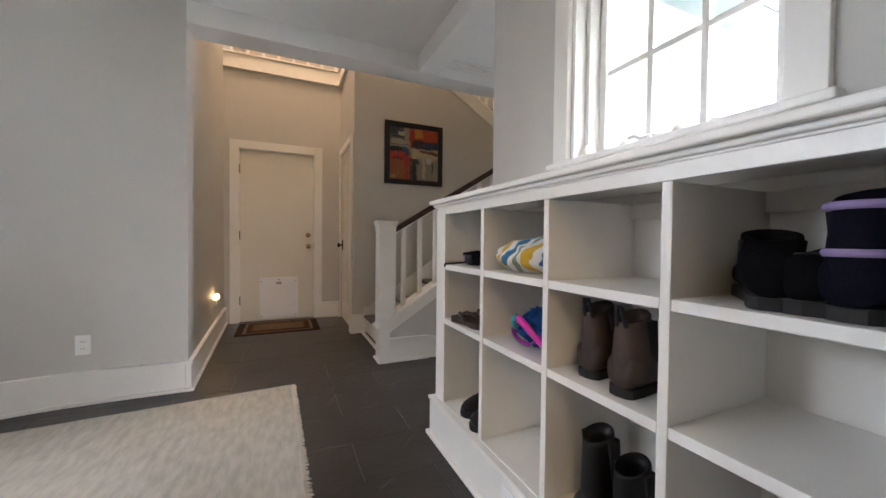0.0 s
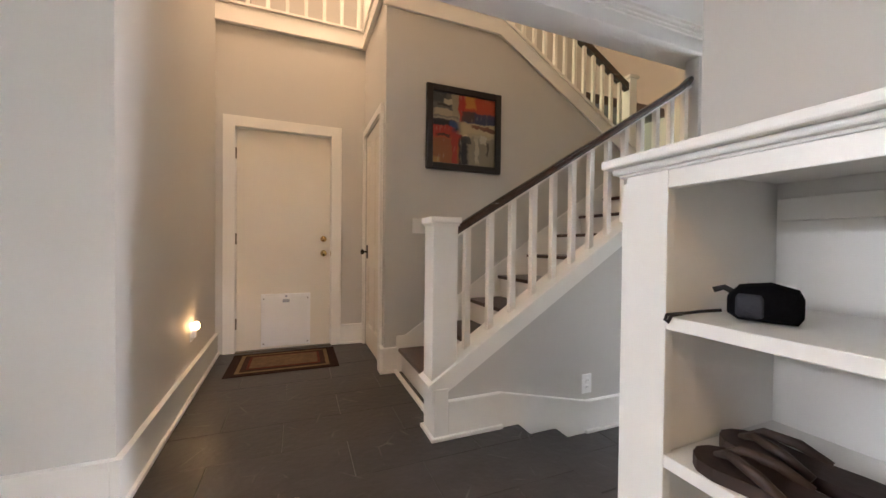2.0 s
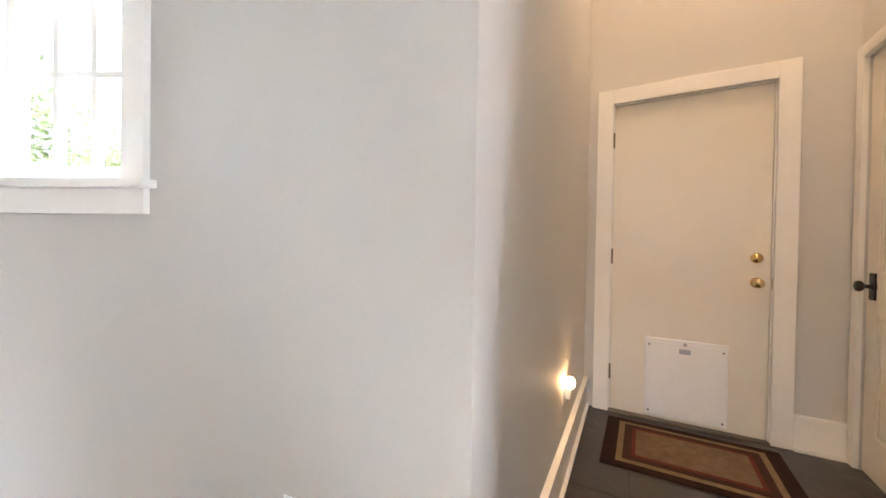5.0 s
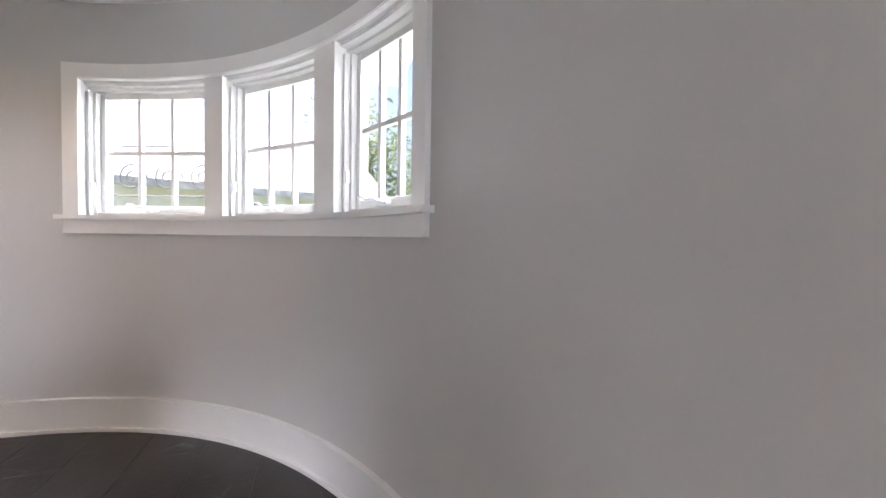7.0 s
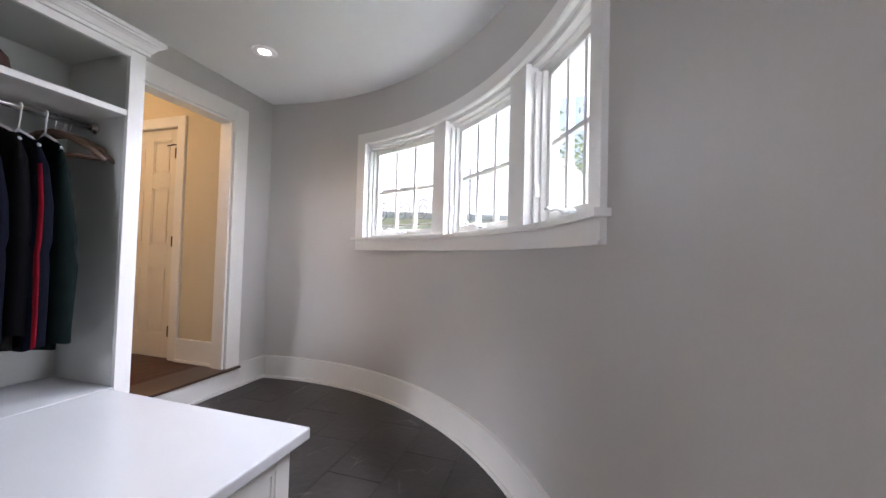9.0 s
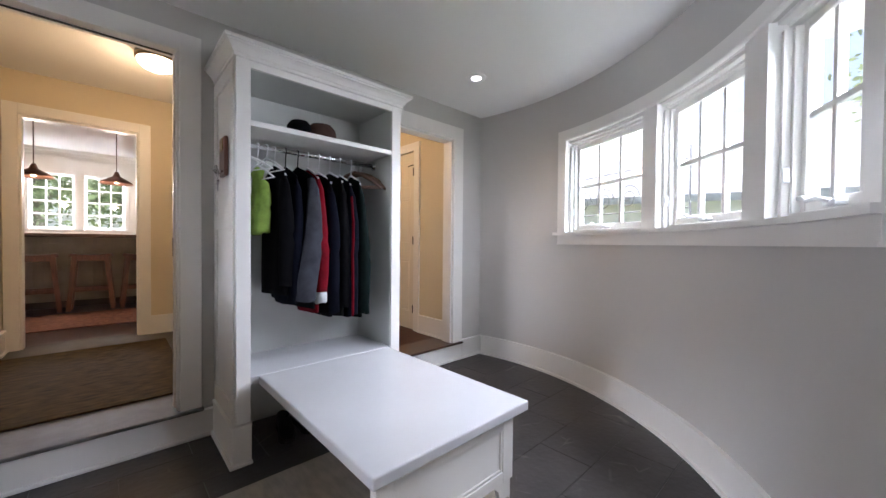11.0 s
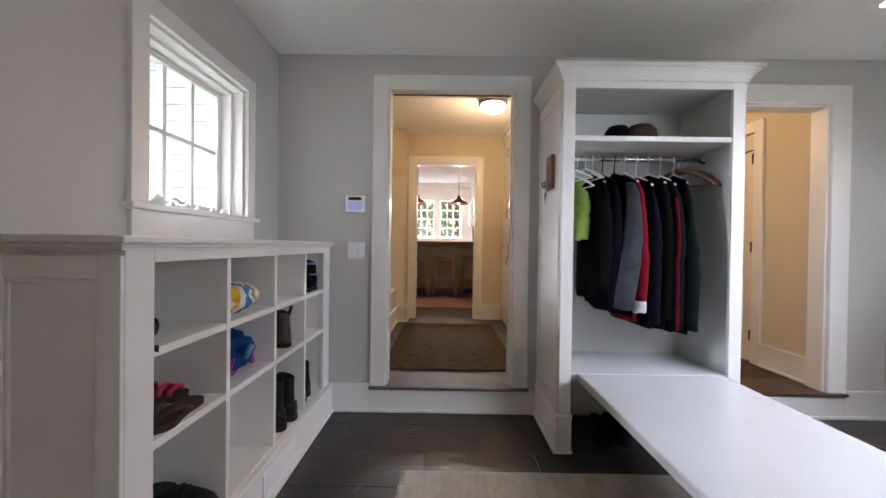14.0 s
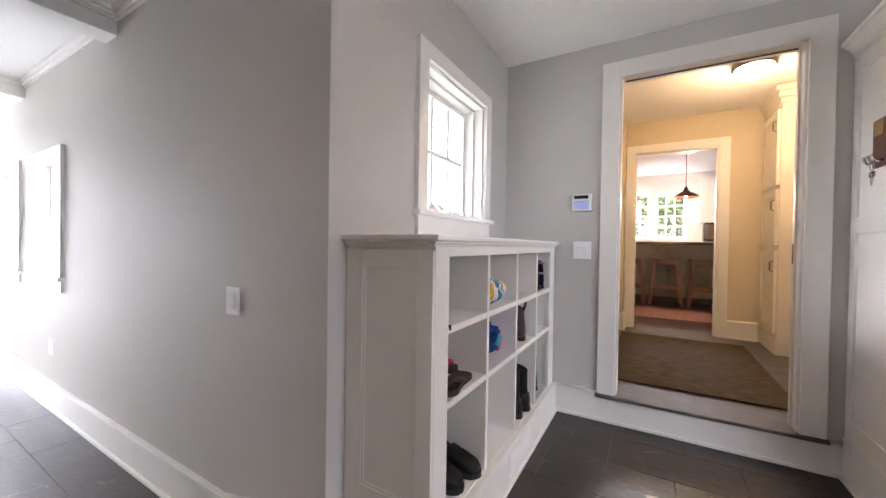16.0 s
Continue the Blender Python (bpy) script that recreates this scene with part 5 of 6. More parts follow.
garment(-1.115, "black padded jacket on a white hanger", "jacket", M_BLK, CLOTHES_Z - 0.015, 0.81, 0.040, sleeve=M_NAVY, sleeve_z=0.83, lean=-0.01)
garment(-1.185, "dark olive coat on a white hanger", "coat", M_OLIVE, CLOTHES_Z, 0.795, 0.036, sleeve=M_BLK, sleeve_z=0.86, lean=-0.008)
garment(-1.255, "navy track jacket with a red sleeve stripe", "jacket", M_NAVY, CLOTHES_Z - 0.01, 0.79, 0.038, stripe=M_REDC, sleeve_z=0.80, fore=0.012, tilt=-5)
garment(-1.335, "very dark green jacket on a white hanger", "jacket", M_GRN, CLOTHES_Z, 0.77, 0.040, sleeve_z=0.80, tilt=-9, wide=1.2, lean=-0.02)


def bare_hanger(x, mat, label, wood, rz=0.0):
    t = thing("clothes_hanger", (x, RODY, RODZ), label, "hanger", "empty hangers on the closet rod", rz)
    if not wood:
        hanger(t, mat, RODZ - 0.075)
        return t
    h = bmesh.new()
    tube(h, [(0, -0.015, 0.006), (0, 0, 0.019), (0, 0.0155, 0.008), (0, 0.004, -0.03), (0, 0, -0.065)], 0.0025, 6)
    part("hook", h, M_CHROME, t, "chrome hook", True)
    b = bmesh.new()
    tube(b, [(0, 0.205, -0.185), (0, 0.15, -0.135), (0, 0.06, -0.085), (0, 0, -0.068), (0, -0.06, -0.085), (0, -0.15, -0.135), (0, -0.205, -0.185)], 0.013, 10, [0.8, 1, 1.1, 1.2, 1.1, 1, 0.8])
    tube(b, [(0, 0.185, -0.168), (0, -0.185, -0.168)], 0.006, 8)
    part("bow", b, mat, t, "", True)
    return t


bare_hanger(-0.715, M_PLATE, "empty white plastic hanger on the closet rod", False, 25)
bare_hanger(-0.815, M_PLATE, "empty white plastic hanger on the closet rod", False, 12)
bare_hanger(-1.405, M_PALEW, "empty brown wooden hanger on the closet rod", True, 32)
bare_hanger(-1.432, M_PALEW, "empty brown wooden hanger on the closet rod", True, 42)
bare_hanger(-1.462, M_PALEW, "empty brown wooden hanger on the closet rod", True, 50)


def cap_hat(x, y, mat, label, r=0.085, rz=0):
    t = thing("cap", (x, y, 1.813), label, "cap", "caps on the closet shelf", rz)
    part("crown", lathe(bmesh.new(), [(r, 0.0), (r * 1.0, 0.035), (r * 0.92, 0.075), (r * 0.66, 0.104), (r * 0.12, 0.116)], n=24), mat, t, "", True)
    v = bmesh.new()
    prism(v, [(-0.075, 0.05), (-0.068, 0.11), (-0.03, 0.15), (0.03, 0.15), (0.068, 0.11), (0.075, 0.05)], 0.001, 0.008, "z")
    part("visor", v, mat, t)
    return t


cap_hat(-0.99, 0.61, M_BLK, "black peaked cap on the closet shelf", 0.08, 20)
cap_hat(-1.12, 0.63, cloth("brown_felt", (0.075, 0.045, 0.035)), "brown felt cap on the closet shelf", 0.095, -20)

plq = thing("key_plaque", (UX1 + 0.0105, 0.62, 1.628), "small dark wooden key plaque with metal hooks", "key holder", rz=90)
part("board", box(-0.06, -0.02, -0.105, 0.06, 0, 0.105, 0.006), material("dark_plaque_wood", (0.10, 0.038, 0.022), 0.35, var=0.25, bump=0.1, stretch=(6, 6, 1)), plq)
part("plate", box(-0.034, -0.024, 0.03, 0.034, -0.0195, 0.095, 0.004), M_BRASS, plq, "oval metal plate")
for x in (-0.035, 0.0, 0.035):
    hk2 = tube(bmesh.new(), [(x, -0.018, -0.08), (x, -0.04, -0.088), (x, -0.052, -0.072), (x, -0.054, -0.056)], 0.0055, 8)
    part("hook", hk2, M_CHROME, plq, "metal key hook", True)
keys = thing("key_bunch", (UX1 + 0.05, 0.62, 1.527), "bunch of metal keys hanging from the plaque", "keys", rz=90)
kk = tube(bmesh.new(), [(0.02 * math.cos(a), 0, 0.02 * math.sin(a)) for a in [2 * math.pi * i / 14 for i in range(15)]], 0.0016, 6)
part("ring", kk, M_CHROME, keys, "", True)
for d, s_ in ((-0.012, -14), (0.0, 4), (0.012, 18)):
    kb2 = bmesh.new()
    lathe(kb2, [(0.014, -0.0015), (0.014, 0.0015)], pose(0, 0, -0.03, 90), 12)
    bx(kb2, -0.0045, -0.0015, -0.078, 0.0045, 0.0015, -0.035)
    part("key", kb2, M_CHROME, keys, "", False, pose(d, 0.003 * s_ / 14, -0.008, 0, s_, 0))

# ---- shoes and other things on the shelf ----
M_LEATH = material("worn_brown_leather", (0.05, 0.028, 0.019), 0.55, var=0.35, scale=9, bump=0.4, bscale=60)
M_SOLE = material("dark_rubber", (0.009, 0.0085, 0.009), 0.75, var=0.2, bump=0.2)
M_BSHOE = material("black_shoe_leather", (0.006, 0.006, 0.007), 0.5, var=0.3, bump=0.3, bscale=60, spec=0.3)
M_SANDAL = material("dark_brown_sandal", (0.045, 0.024, 0.018), 0.6, var=0.3, bump=0.3)
M_LACE = material("black_laces", (0.012, 0.012, 0.013), 0.9, var=0.1, bump=0.3)


def loft(bm, sections, n=20):
    """A skin through rings; a section is (centre, half width, half height, lift of the underside 0..1) in planes across x."""
    rings = []
    for (x, z0, z1, hw) in sections:
        ring = []
        for k in range(n):
            a = 2 * math.pi * k / n
            c, s_ = math.cos(a), math.sin(a)
            ring.append(bm.verts.new((x, hw * math.copysign(abs(c) ** 0.8, c), (z0 + z1) / 2 + (z1 - z0) / 2 * math.copysign(abs(s_) ** 0.75, s_))))
        rings.append(ring)
    for a, b in zip(rings, rings[1:]):
        for k in range(n):
            bm.faces.new((a[k], a[(k + 1) % n], b[(k + 1) % n], b[k]))
    bm.faces.new(rings[0][::-1])
    bm.faces.new(rings[-1])
    return bm


def outline_sole(bm, L, z0, z1, w=1.0, grow=0.0):
    pts = [(-0.5, 0.0), (-0.485, 0.021), (-0.44, 0.032), (-0.3, 0.034), (-0.1, 0.031), (0.1, 0.037), (0.28, 0.045), (0.40, 0.038), (0.47, 0.022), (0.5, 0.0)]
    o = [(x * L, (y + grow) * w if y else 0) for x, y in pts]
    loop = o + [(x, -y) for x, y in o[-2:0:-1]]
    prism(bm, loop, z0, z1, "z")
    return bm


def boot(at, rz, label, mat, L=0.25, H=0.19, tabs=True, sole=M_SOLE):
    """An ankle boot, toe towards local +x, standing on its sole."""
    t = thing("boot", at, label, "boot", rz=rz)
    part("sole", outline_sole(bmesh.new(), L + 0.006, 0.0, 0.022, 1.02), sole, t, "dark rubber sole")
    f = bmesh.new()
    loft(f, [(-0.49 * L, 0.02, 0.07, 0.018), (-0.46 * L, 0.02, 0.10, 0.038), (-0.30 * L, 0.02, 0.12, 0.046), (-0.05 * L, 0.02, 0.115, 0.040), (0.12 * L, 0.02, 0.09, 0.042), (0.28 * L, 0.02, 0.078, 0.046), (0.40 * L, 0.02, 0.066, 0.040), (0.48 * L, 0.022, 0.048, 0.022)])
    n = 22
    rings = []
    for z, cx, rx, ry in ((0.045, -0.22 * L, 0.070, 0.048), (0.09, -0.245 * L, 0.063, 0.046), (0.13, -0.265 * L, 0.054, 0.042), (H - 0.012, -0.285 * L, 0.047, 0.037), (H, -0.29 * L, 0.047, 0.037), (H + 0.004, -0.29 * L, 0.043, 0.033), (H - 0.03, -0.28 * L, 0.040, 0.030), (0.08, -0.25 * L, 0.040, 0.030)):
        rings.append([f.verts.new((cx + rx * math.cos(2 * math.pi * k / n), ry * math.sin(2 * math.pi * k / n), z + (0.012 * math.cos(2 * math.pi * k / n) if z >= H - 0.03 else 0))) for k in range(n)])
    for a, b in zip(rings, rings[1:]):
        for k in range(n):
            f.faces.new((a[k], a[(k + 1) % n], b[(k + 1) % n], b[k]))
    f.faces.new(rings[-1])
    part("upper", f, mat, t, "", True)
    for s_ in (-1, 1):
        g = prism(bmesh.new(), [(-0.29 * L - 0.012, H - 0.006), (-0.29 * L + 0.03, H - 0.004), (-0.14 * L, 0.085), (-0.24 * L, 0.08)], s_ * 0.030, s_ * 0.0445)
        part("elastic_gore", g, M_LACE, t, "black elastic side gore")
    if tabs:
        p = bmesh.new()
        tube(p, [(-0.29 * L - 0.043, -0.012, H - 0.02), (-0.29 * L - 0.056, -0.006, H + 0.03), (-0.29 * L - 0.054, 0.006, H + 0.03), (-0.29 * L - 0.043, 0.012, H - 0.02)], 0.006, 6)
        part("pull_tab", p, M_LACE, t, "black heel pull tab", True)
    return t


def low_shoe(at, rz, label, mat, L=0.26, tongue=True, laces=True, sole=M_SOLE):
    t = thing("shoe", at, label, "shoe", rz=rz)
    part("sole", outline_sole(bmesh.new(), L + 0.012, 0.0, 0.024, 1.08), sole, t, "dark rubber sole")
    f = bmesh.new()
    loft(f, [(-0.49 * L, 0.02, 0.075, 0.020), (-0.45 * L, 0.02, 0.098, 0.032), (-0.32 * L, 0.02, 0.092, 0.038), (-0.15 * L, 0.02, 0.088, 0.038), (0.02 * L, 0.02, 0.100, 0.038), (0.15 * L, 0.02, 0.085, 0.042), (0.30 * L, 0.02, 0.068, 0.045), (0.41 * L, 0.02, 0.056, 0.038), (0.485 * L, 0.022, 0.042, 0.02)])
    part("upper", f, mat, t, "", True)
    c = lathe(bmesh.new(), [(0.032, 0.0), (0.038, 0.004), (0.040, 0.010), (0.034, 0.014), (0.026, 0.010)], Matrix.Translation((-0.24 * L, 0, 0.086)) @ Matrix.Diagonal((1.35, 0.82, 1, 1)), 20)
    part("collar", c, M_LACE, t, "padded black collar", True)
    if laces:
        for k in range(4):
            x = 0.02 * L + 0.02 * k
            z = 0.102 - 0.007 * k
            part("lace", tube(bmesh.new(), [(x, -0.026, z - 0.008), (x + 0.004, 0, z + 0.003), (x, 0.026, z - 0.008)], 0.003, 6), M_LACE, t, "", True)
    return t


def sandal(at, rz, label, strap_mat):
    t = thing("sandal", at, label, "sandal", "sandals on the shelf", rz)
    b = outline_sole(bmesh.new(), 0.235, 0.0, 0.022, 1.1)
    part("sole", b, M_SANDAL, t, "thick dark brown sole")
    for y in (-1, 1):
        part("strap", tube(bmesh.new(), [(0.085, 0.0, 0.024), (0.055, y * 0.018, 0.042), (0.01, y * 0.034, 0.036), (-0.03, y * 0.04, 0.018)], 0.0075, 8, [0.7, 1.1, 1.3, 1]), strap_mat, t, "", True)
    return t


ZB, Z1, Z2 = 0.2045, 0.6115, 0.8735       # tops of the three shelf levels
# column nearest the stairs
case = thing("camera_case", (0.985, 1.758, Z2), "small black padded case with a long wrist strap", "case")
part("body", loft(bmesh.new(), [(-0.052, 0.012, 0.045, 0.018), (-0.045, 0.0, 0.060, 0.030), (-0.01, 0.0, 0.070, 0.034), (0.032, 0.0, 0.064, 0.032), (0.048, 0.010, 0.045, 0.018)]), M_BLK, case, "", True, pose(0, 0, 0, 0, 0, 112))
part("pocket", loft(bmesh.new(), [(-0.008, 0.012, 0.044, 0.010), (-0.004, 0.008, 0.05, 0.014), (0.026, 0.008, 0.05, 0.014), (0.030, 0.012, 0.044, 0.010)]), M_GREY, case, "dark grey front pocket", True, pose(-0.026, -0.006, 0, 0, 0, 112))
part("buckle", tube(bmesh.new(), [(-0.010, 0.028, 0.042), (-0.022, 0.05, 0.056), (-0.032, 0.062, 0.05)], 0.006, 6), M_LACE, case, "", True)
part("strap", tube(bmesh.new(), [(-0.02, 0.055, 0.012), (-0.045, 0.075, 0.008), (-0.07, 0.083, 0.005), (-0.102, 0.088, 0.004), (-0.116, 0.092, 0.003), (-0.1185, 0.094, -0.008), (-0.1185, 0.088, -0.011), (-0.116, 0.083, 0.003), (-0.09, 0.082, 0.004)], 0.0032, 6), M_LACE, case, "black cord strap", True)
sandal((1.04, 1.728, Z1), 96, "dark brown leather sandal lying on the shelf", M_LEATH)
sandal((0.927, 1.706, Z1), 94, "dark brown leather sandal lying on the shelf", M_LEATH)
M_PINKRED = material("red_pink_plastic", (0.62, 0.03, 0.07), 0.35, var=0.1, bump=0.05)
wrp = thing("strap_sandal", (1.085, 1.572, Z1), "dark sandal with red and pink straps on the shelf", "sandal", rz=185)
part("sole", outline_sole(bmesh.new(), 0.20, 0.0, 0.02), M_SANDAL, wrp)
for x, z in ((-0.03, 0.055), (0.025, 0.048), (0.06, 0.042)):
    part("strap", tube(bmesh.new(), [(x, -0.034, 0.012), (x, -0.03, z * 0.8), (x, 0, z), (x, 0.03, z * 0.8), (x, 0.034, 0.012)], 0.010, 8), M_PINKRED, wrp, "red and pink strap", True)
low_shoe((1.0, 1.58, ZB), 185, "black leather lace-up shoe on the lowest shelf", M_BSHOE)
low_shoe((1.02, 1.685, ZB), 176, "black leather lace-up shoe on the lowest shelf", M_BSHOE)
# towel column


def towel_material():
    m = material("striped_towel_cotton", (0.72, 0.71, 0.66), 0.95, var=0.06, scale=20, bump=0.9, bscale=150, spec=0.05)
    n, ln = m.node_tree.nodes, m.node_tree.links
    tc = n.new("ShaderNodeTexCoord")
    mp = n.new("ShaderNodeMapping")
    mp.inputs["Rotation"].default_value = (0, radians(-20), radians(8))
    sep = n.new("ShaderNodeSeparateXYZ")
    ln.new(tc.outputs["Object"], mp.inputs[0])
    ln.new(mp.outputs[0], sep.inputs[0])
    mu = n.new("ShaderNodeMath")
    mu.operation = "MULTIPLY"
    mu.inputs[1].default_value = 3.3
    fr = n.new("ShaderNodeMath")
    fr.operation = "FRACT"
    fold = n.new("ShaderNodeTexNoise")
    fold.inputs["Scale"].default_value, fold.inputs["Detail"].default_value = 7.0, 1.0
    ln.new(tc.outputs["Object"], fold.inputs["Vector"])
    bend = n.new("ShaderNodeMath")
    bend.operation = "MULTIPLY_ADD"
    bend.inputs[1].default_value = 0.14
    ln.new(fold.outputs[0], bend.inputs[0])
    ln.new(sep.outputs["X"], bend.inputs[2])
    ln.new(bend.outputs[0], mu.inputs[0])
    ln.new(mu.outputs[0], fr.inputs[0])
    r = n.new("ShaderNodeValToRGB")
    r.color_ramp.interpolation = "CONSTANT"
    white, gold, blue, sage = (0.70, 0.69, 0.65), (0.60, 0.38, 0.05), (0.06, 0.17, 0.32), (0.25, 0.30, 0.23)
    cols = [(0.0, blue), (0.11, white), (0.19, sage), (0.27, white), (0.36, gold), (0.50, white), (0.58, blue), (0.68, white), (0.78, gold), (0.90, white)]
    while len(r.color_ramp.elements) < len(cols):
        r.color_ramp.elements.new(0.5)
    for e, (p, c) in zip(r.color_ramp.elements, cols):
        e.position, e.color = p, (*c, 1)
    ln.new(fr.outputs[0], r.inputs[0])
    ln.new(r.outputs[0], n["Principled BSDF"].inputs["Base Color"])
    return m


def lumpy(bm, L, W, H, n=44, rows=30, seed=0.0, lean=0.25, rumple=0.0):
    """A soft rolled bundle lying on its underside."""
    rings = []
    for i in range(rows + 1):
        u = i / rows
        e = max(0.16, math.sin(math.pi * (0.05 + 0.9 * u)) ** 0.38)
        ring = []
        for k in range(n):
            a = 2 * math.pi * k / n
            r = 1 + 0.13 * noise.noise(Vector((math.cos(a) * 1.4 + seed, math.sin(a) * 1.4, u * 4))) + 0.07 * noise.noise(Vector((math.cos(a) * 3 + seed, math.sin(a) * 3, u * 9))) + 0.04 * math.sin(3 * a + 5 * u + seed)
            r += rumple * (1 - abs(2 * noise.noise(Vector((math.cos(a) * 1.8 + 2 * seed, math.sin(a) * 1.8 - u, u * 5 + seed)))) - 0.7)
            y, z = W * e * r * math.cos(a), H * (0.5 + 0.5 * e * r * math.sin(a)) * (1 - lean * (1 - u))
            ring.append(bm.verts.new(((u - 0.5) * L, y, max(0.0, z))))
        rings.append(ring)
    for a, b in zip(rings, rings[1:]):
        for k in range(n):
            bm.faces.new((a[k], a[(k + 1) % n], b[(k + 1) % n], b[k]))
    bm.faces.new(rings[0][::-1])
    bm.faces.new(rings[-1])
    return bm


tow = thing("beach_towel", (0.985, 1.318, Z2), "rolled white beach towel with yellow and blue stripes", "towel", rz=-82)
part("roll", lumpy(bmesh.new(), 0.315, 0.105, 0.14, seed=1.7, lean=0.2, rumple=0.14), towel_material(), tow, "", True)
M_BLUE = cloth("blue_terry", (0.016, 0.06, 0.19))
tb = thing("blue_towel", (1.03, 1.275, Z1), "crumpled blue towel on the middle shelf", "towel", rz=-80)
part("fold", lumpy(bmesh.new(), 0.225, 0.115, 0.185, seed=4.2, lean=0.3, rumple=0.34), M_BLUE, tb, "", True)
M_MAG = material("magenta_plastic", (0.62, 0.02, 0.38), 0.3, var=0.05, bump=0.0)
M_TEAL = material("teal_plastic", (0.03, 0.42, 0.48), 0.3, var=0.05, bump=0.0)
sn = thing("snorkel", (0.925, 1.245, Z1), "magenta snorkel with teal mouthpiece leaning on the towel", "snorkel", rz=-62)
part("tube", tube(bmesh.new(), [(-0.062, 0.0, 0.115), (-0.035, 0, 0.092), (0.012, 0, 0.052), (0.05, 0, 0.018), (0.066, 0, 0.014)], 0.0125, 12), M_MAG, sn, "", True)
part("mouthpiece", tube(bmesh.new(), [(-0.066, 0.0, 0.117), (-0.084, 0.01, 0.10), (-0.078, 0.02, 0.072)], 0.010, 10), M_TEAL, sn, "teal mouthpiece", True)
mk = thing("dive_mask", (0.955, 1.335, Z1), "purple diving mask under the blue towel", "diving mask", rz=-70)
part("rim", tube(bmesh.new(), [(0.05 * math.cos(q), 0.006 * math.sin(2 * q), 0.042 + 0.034 * math.sin(q)) for q in [2 * math.pi * i / 20 for i in range(21)]], 0.008, 8), material("purple_plastic", (0.20, 0.015, 0.22), 0.3, var=0.05, bump=0.0), mk, "", True)
part("strap", tube(bmesh.new(), [(-0.05, 0.0, 0.045), (-0.045, 0.04, 0.03), (-0.01, 0.06, 0.012), (0.03, 0.055, 0.01), (0.05, 0.01, 0.04)], 0.005, 8), M_MAG, mk, "magenta strap", True)
# boot column
boot((1.045, 1.035, Z1), 8, "worn brown leather ankle boot standing on the shelf", M_LEATH)
boot((1.025, 0.905, Z1), 4, "worn brown leather ankle boot standing on the shelf", M_LEATH)
boot((1.03, 1.0, ZB), 6, "black leather boot on the lowest shelf", M_BSHOE, 0.30, 0.26, False)
boot((1.02, 0.88, ZB), 2, "black leather boot on the lowest shelf", M_BSHOE, 0.30, 0.24, False)
# column by the doorway
boot((1.02, 0.665, Z2), 30, "black winter boot on the top shelf", M_BLK, 0.27, 0.125, False)
low_shoe((1.03, 0.585, Z2), 10, "black padded shoe on the top shelf", M_BLK, 0.25)
wb2 = boot((1.02, 0.505, Z2), -4, "dark navy snow boot with pale lilac bands", cloth("navy_nylon", (0.007, 0.007, 0.014)), 0.24, 0.185, False)
M_LILAC = material("pale_lilac_trim", (0.30, 0.22, 0.42), 0.7, var=0.05, bump=0.2)
for z0 in (0.095, 0.165):
    part("band", lathe(bmesh.new(), [(0.0575, 0.0), (0.0605, 0.006), (0.0575, 0.012)], Matrix.Translation((-0.067, 0, z0)) @ Matrix.Diagonal((1, 0.8, 1, 1)), 22), M_LILAC, wb2, "pale lilac band", True)
low_shoe((1.04, 0.66, ZB), 5, "black running shoe on the lowest shelf", M_BSHOE)
boot((1.04, 0.56, ZB), -3, "tall black boot on the lowest shelf", M_BSHOE, 0.25, 0.22, False)
# under the bench
low_shoe((-0.90, 0.62, 0.0), 80, "black shoe on the slate under the bench", M_BSHOE)
low_shoe((-1.02, 0.60, 0.0), 95, "black shoe on the slate under the bench", M_BSHOE)
# shells on the window sill
M_SHELL = material("pale_sea_shell", (0.68, 0.62, 0.55), 0.45, var=0.12, scale=40, bump=0.3)
for k, (y, sz) in enumerate(((1.36, 0.05), (1.27, 0.028), (1.19, 0.032), (1.10, 0.026), (1.0, 0.034), (0.90, 0.03))):
    sh = thing("sea_shell", (1.262 + 0.01 * (k % 2), y, 1.32), "small pale sea shell on the window sill", "shell", "shells on the window sill", 40 * k)
    b = lathe(bmesh.new(), [(sz * 0.5, 0.0), (sz * 0.62, sz * 0.25), (sz * 0.45, sz * 0.55), (sz * 0.28, sz * 0.8), (sz * 0.08, sz * 1.05)], n=14)
    for v in b.verts:
        a = math.atan2(v.co.y, v.co.x)
        v.co.x *= 1 + 0.12 * math.cos(7 * a)
        v.co.y *= 1 + 0.12 * math.cos(7 * a)
    part("whorl", b, M_SHELL, sh, "", True)

# ---- passage fittings ----
cab = thing("hall_cabinet", (-0.85, -1.6, STEP), "tall cream built-in cabinet with crown moulding in the passage", "cabinet")
cab.matrix_basis = Matrix.Identity(4)
part("body", box(-0.995, -2.045, STEP + 0.002, -0.73, -1.50, 2.50, 0.003), M_DOOR, cab)
cc = bmesh.new()
for d, z0, z1 in ((0.015, 2.50, 2.55), (0.035, 2.55, 2.61), (0.055, 2.61, 2.665)):
    bx(cc, -0.995, -2.045, z0, -0.73 + d, -1.50 + d, z1, 0.005)
part("crown", cc, M_DOOR, cab)
part("plinth", box(-0.99, -2.045, STEP + 0.002, -0.715, -1.485, STEP + 0.16, 0.004), M_DOOR, cab)
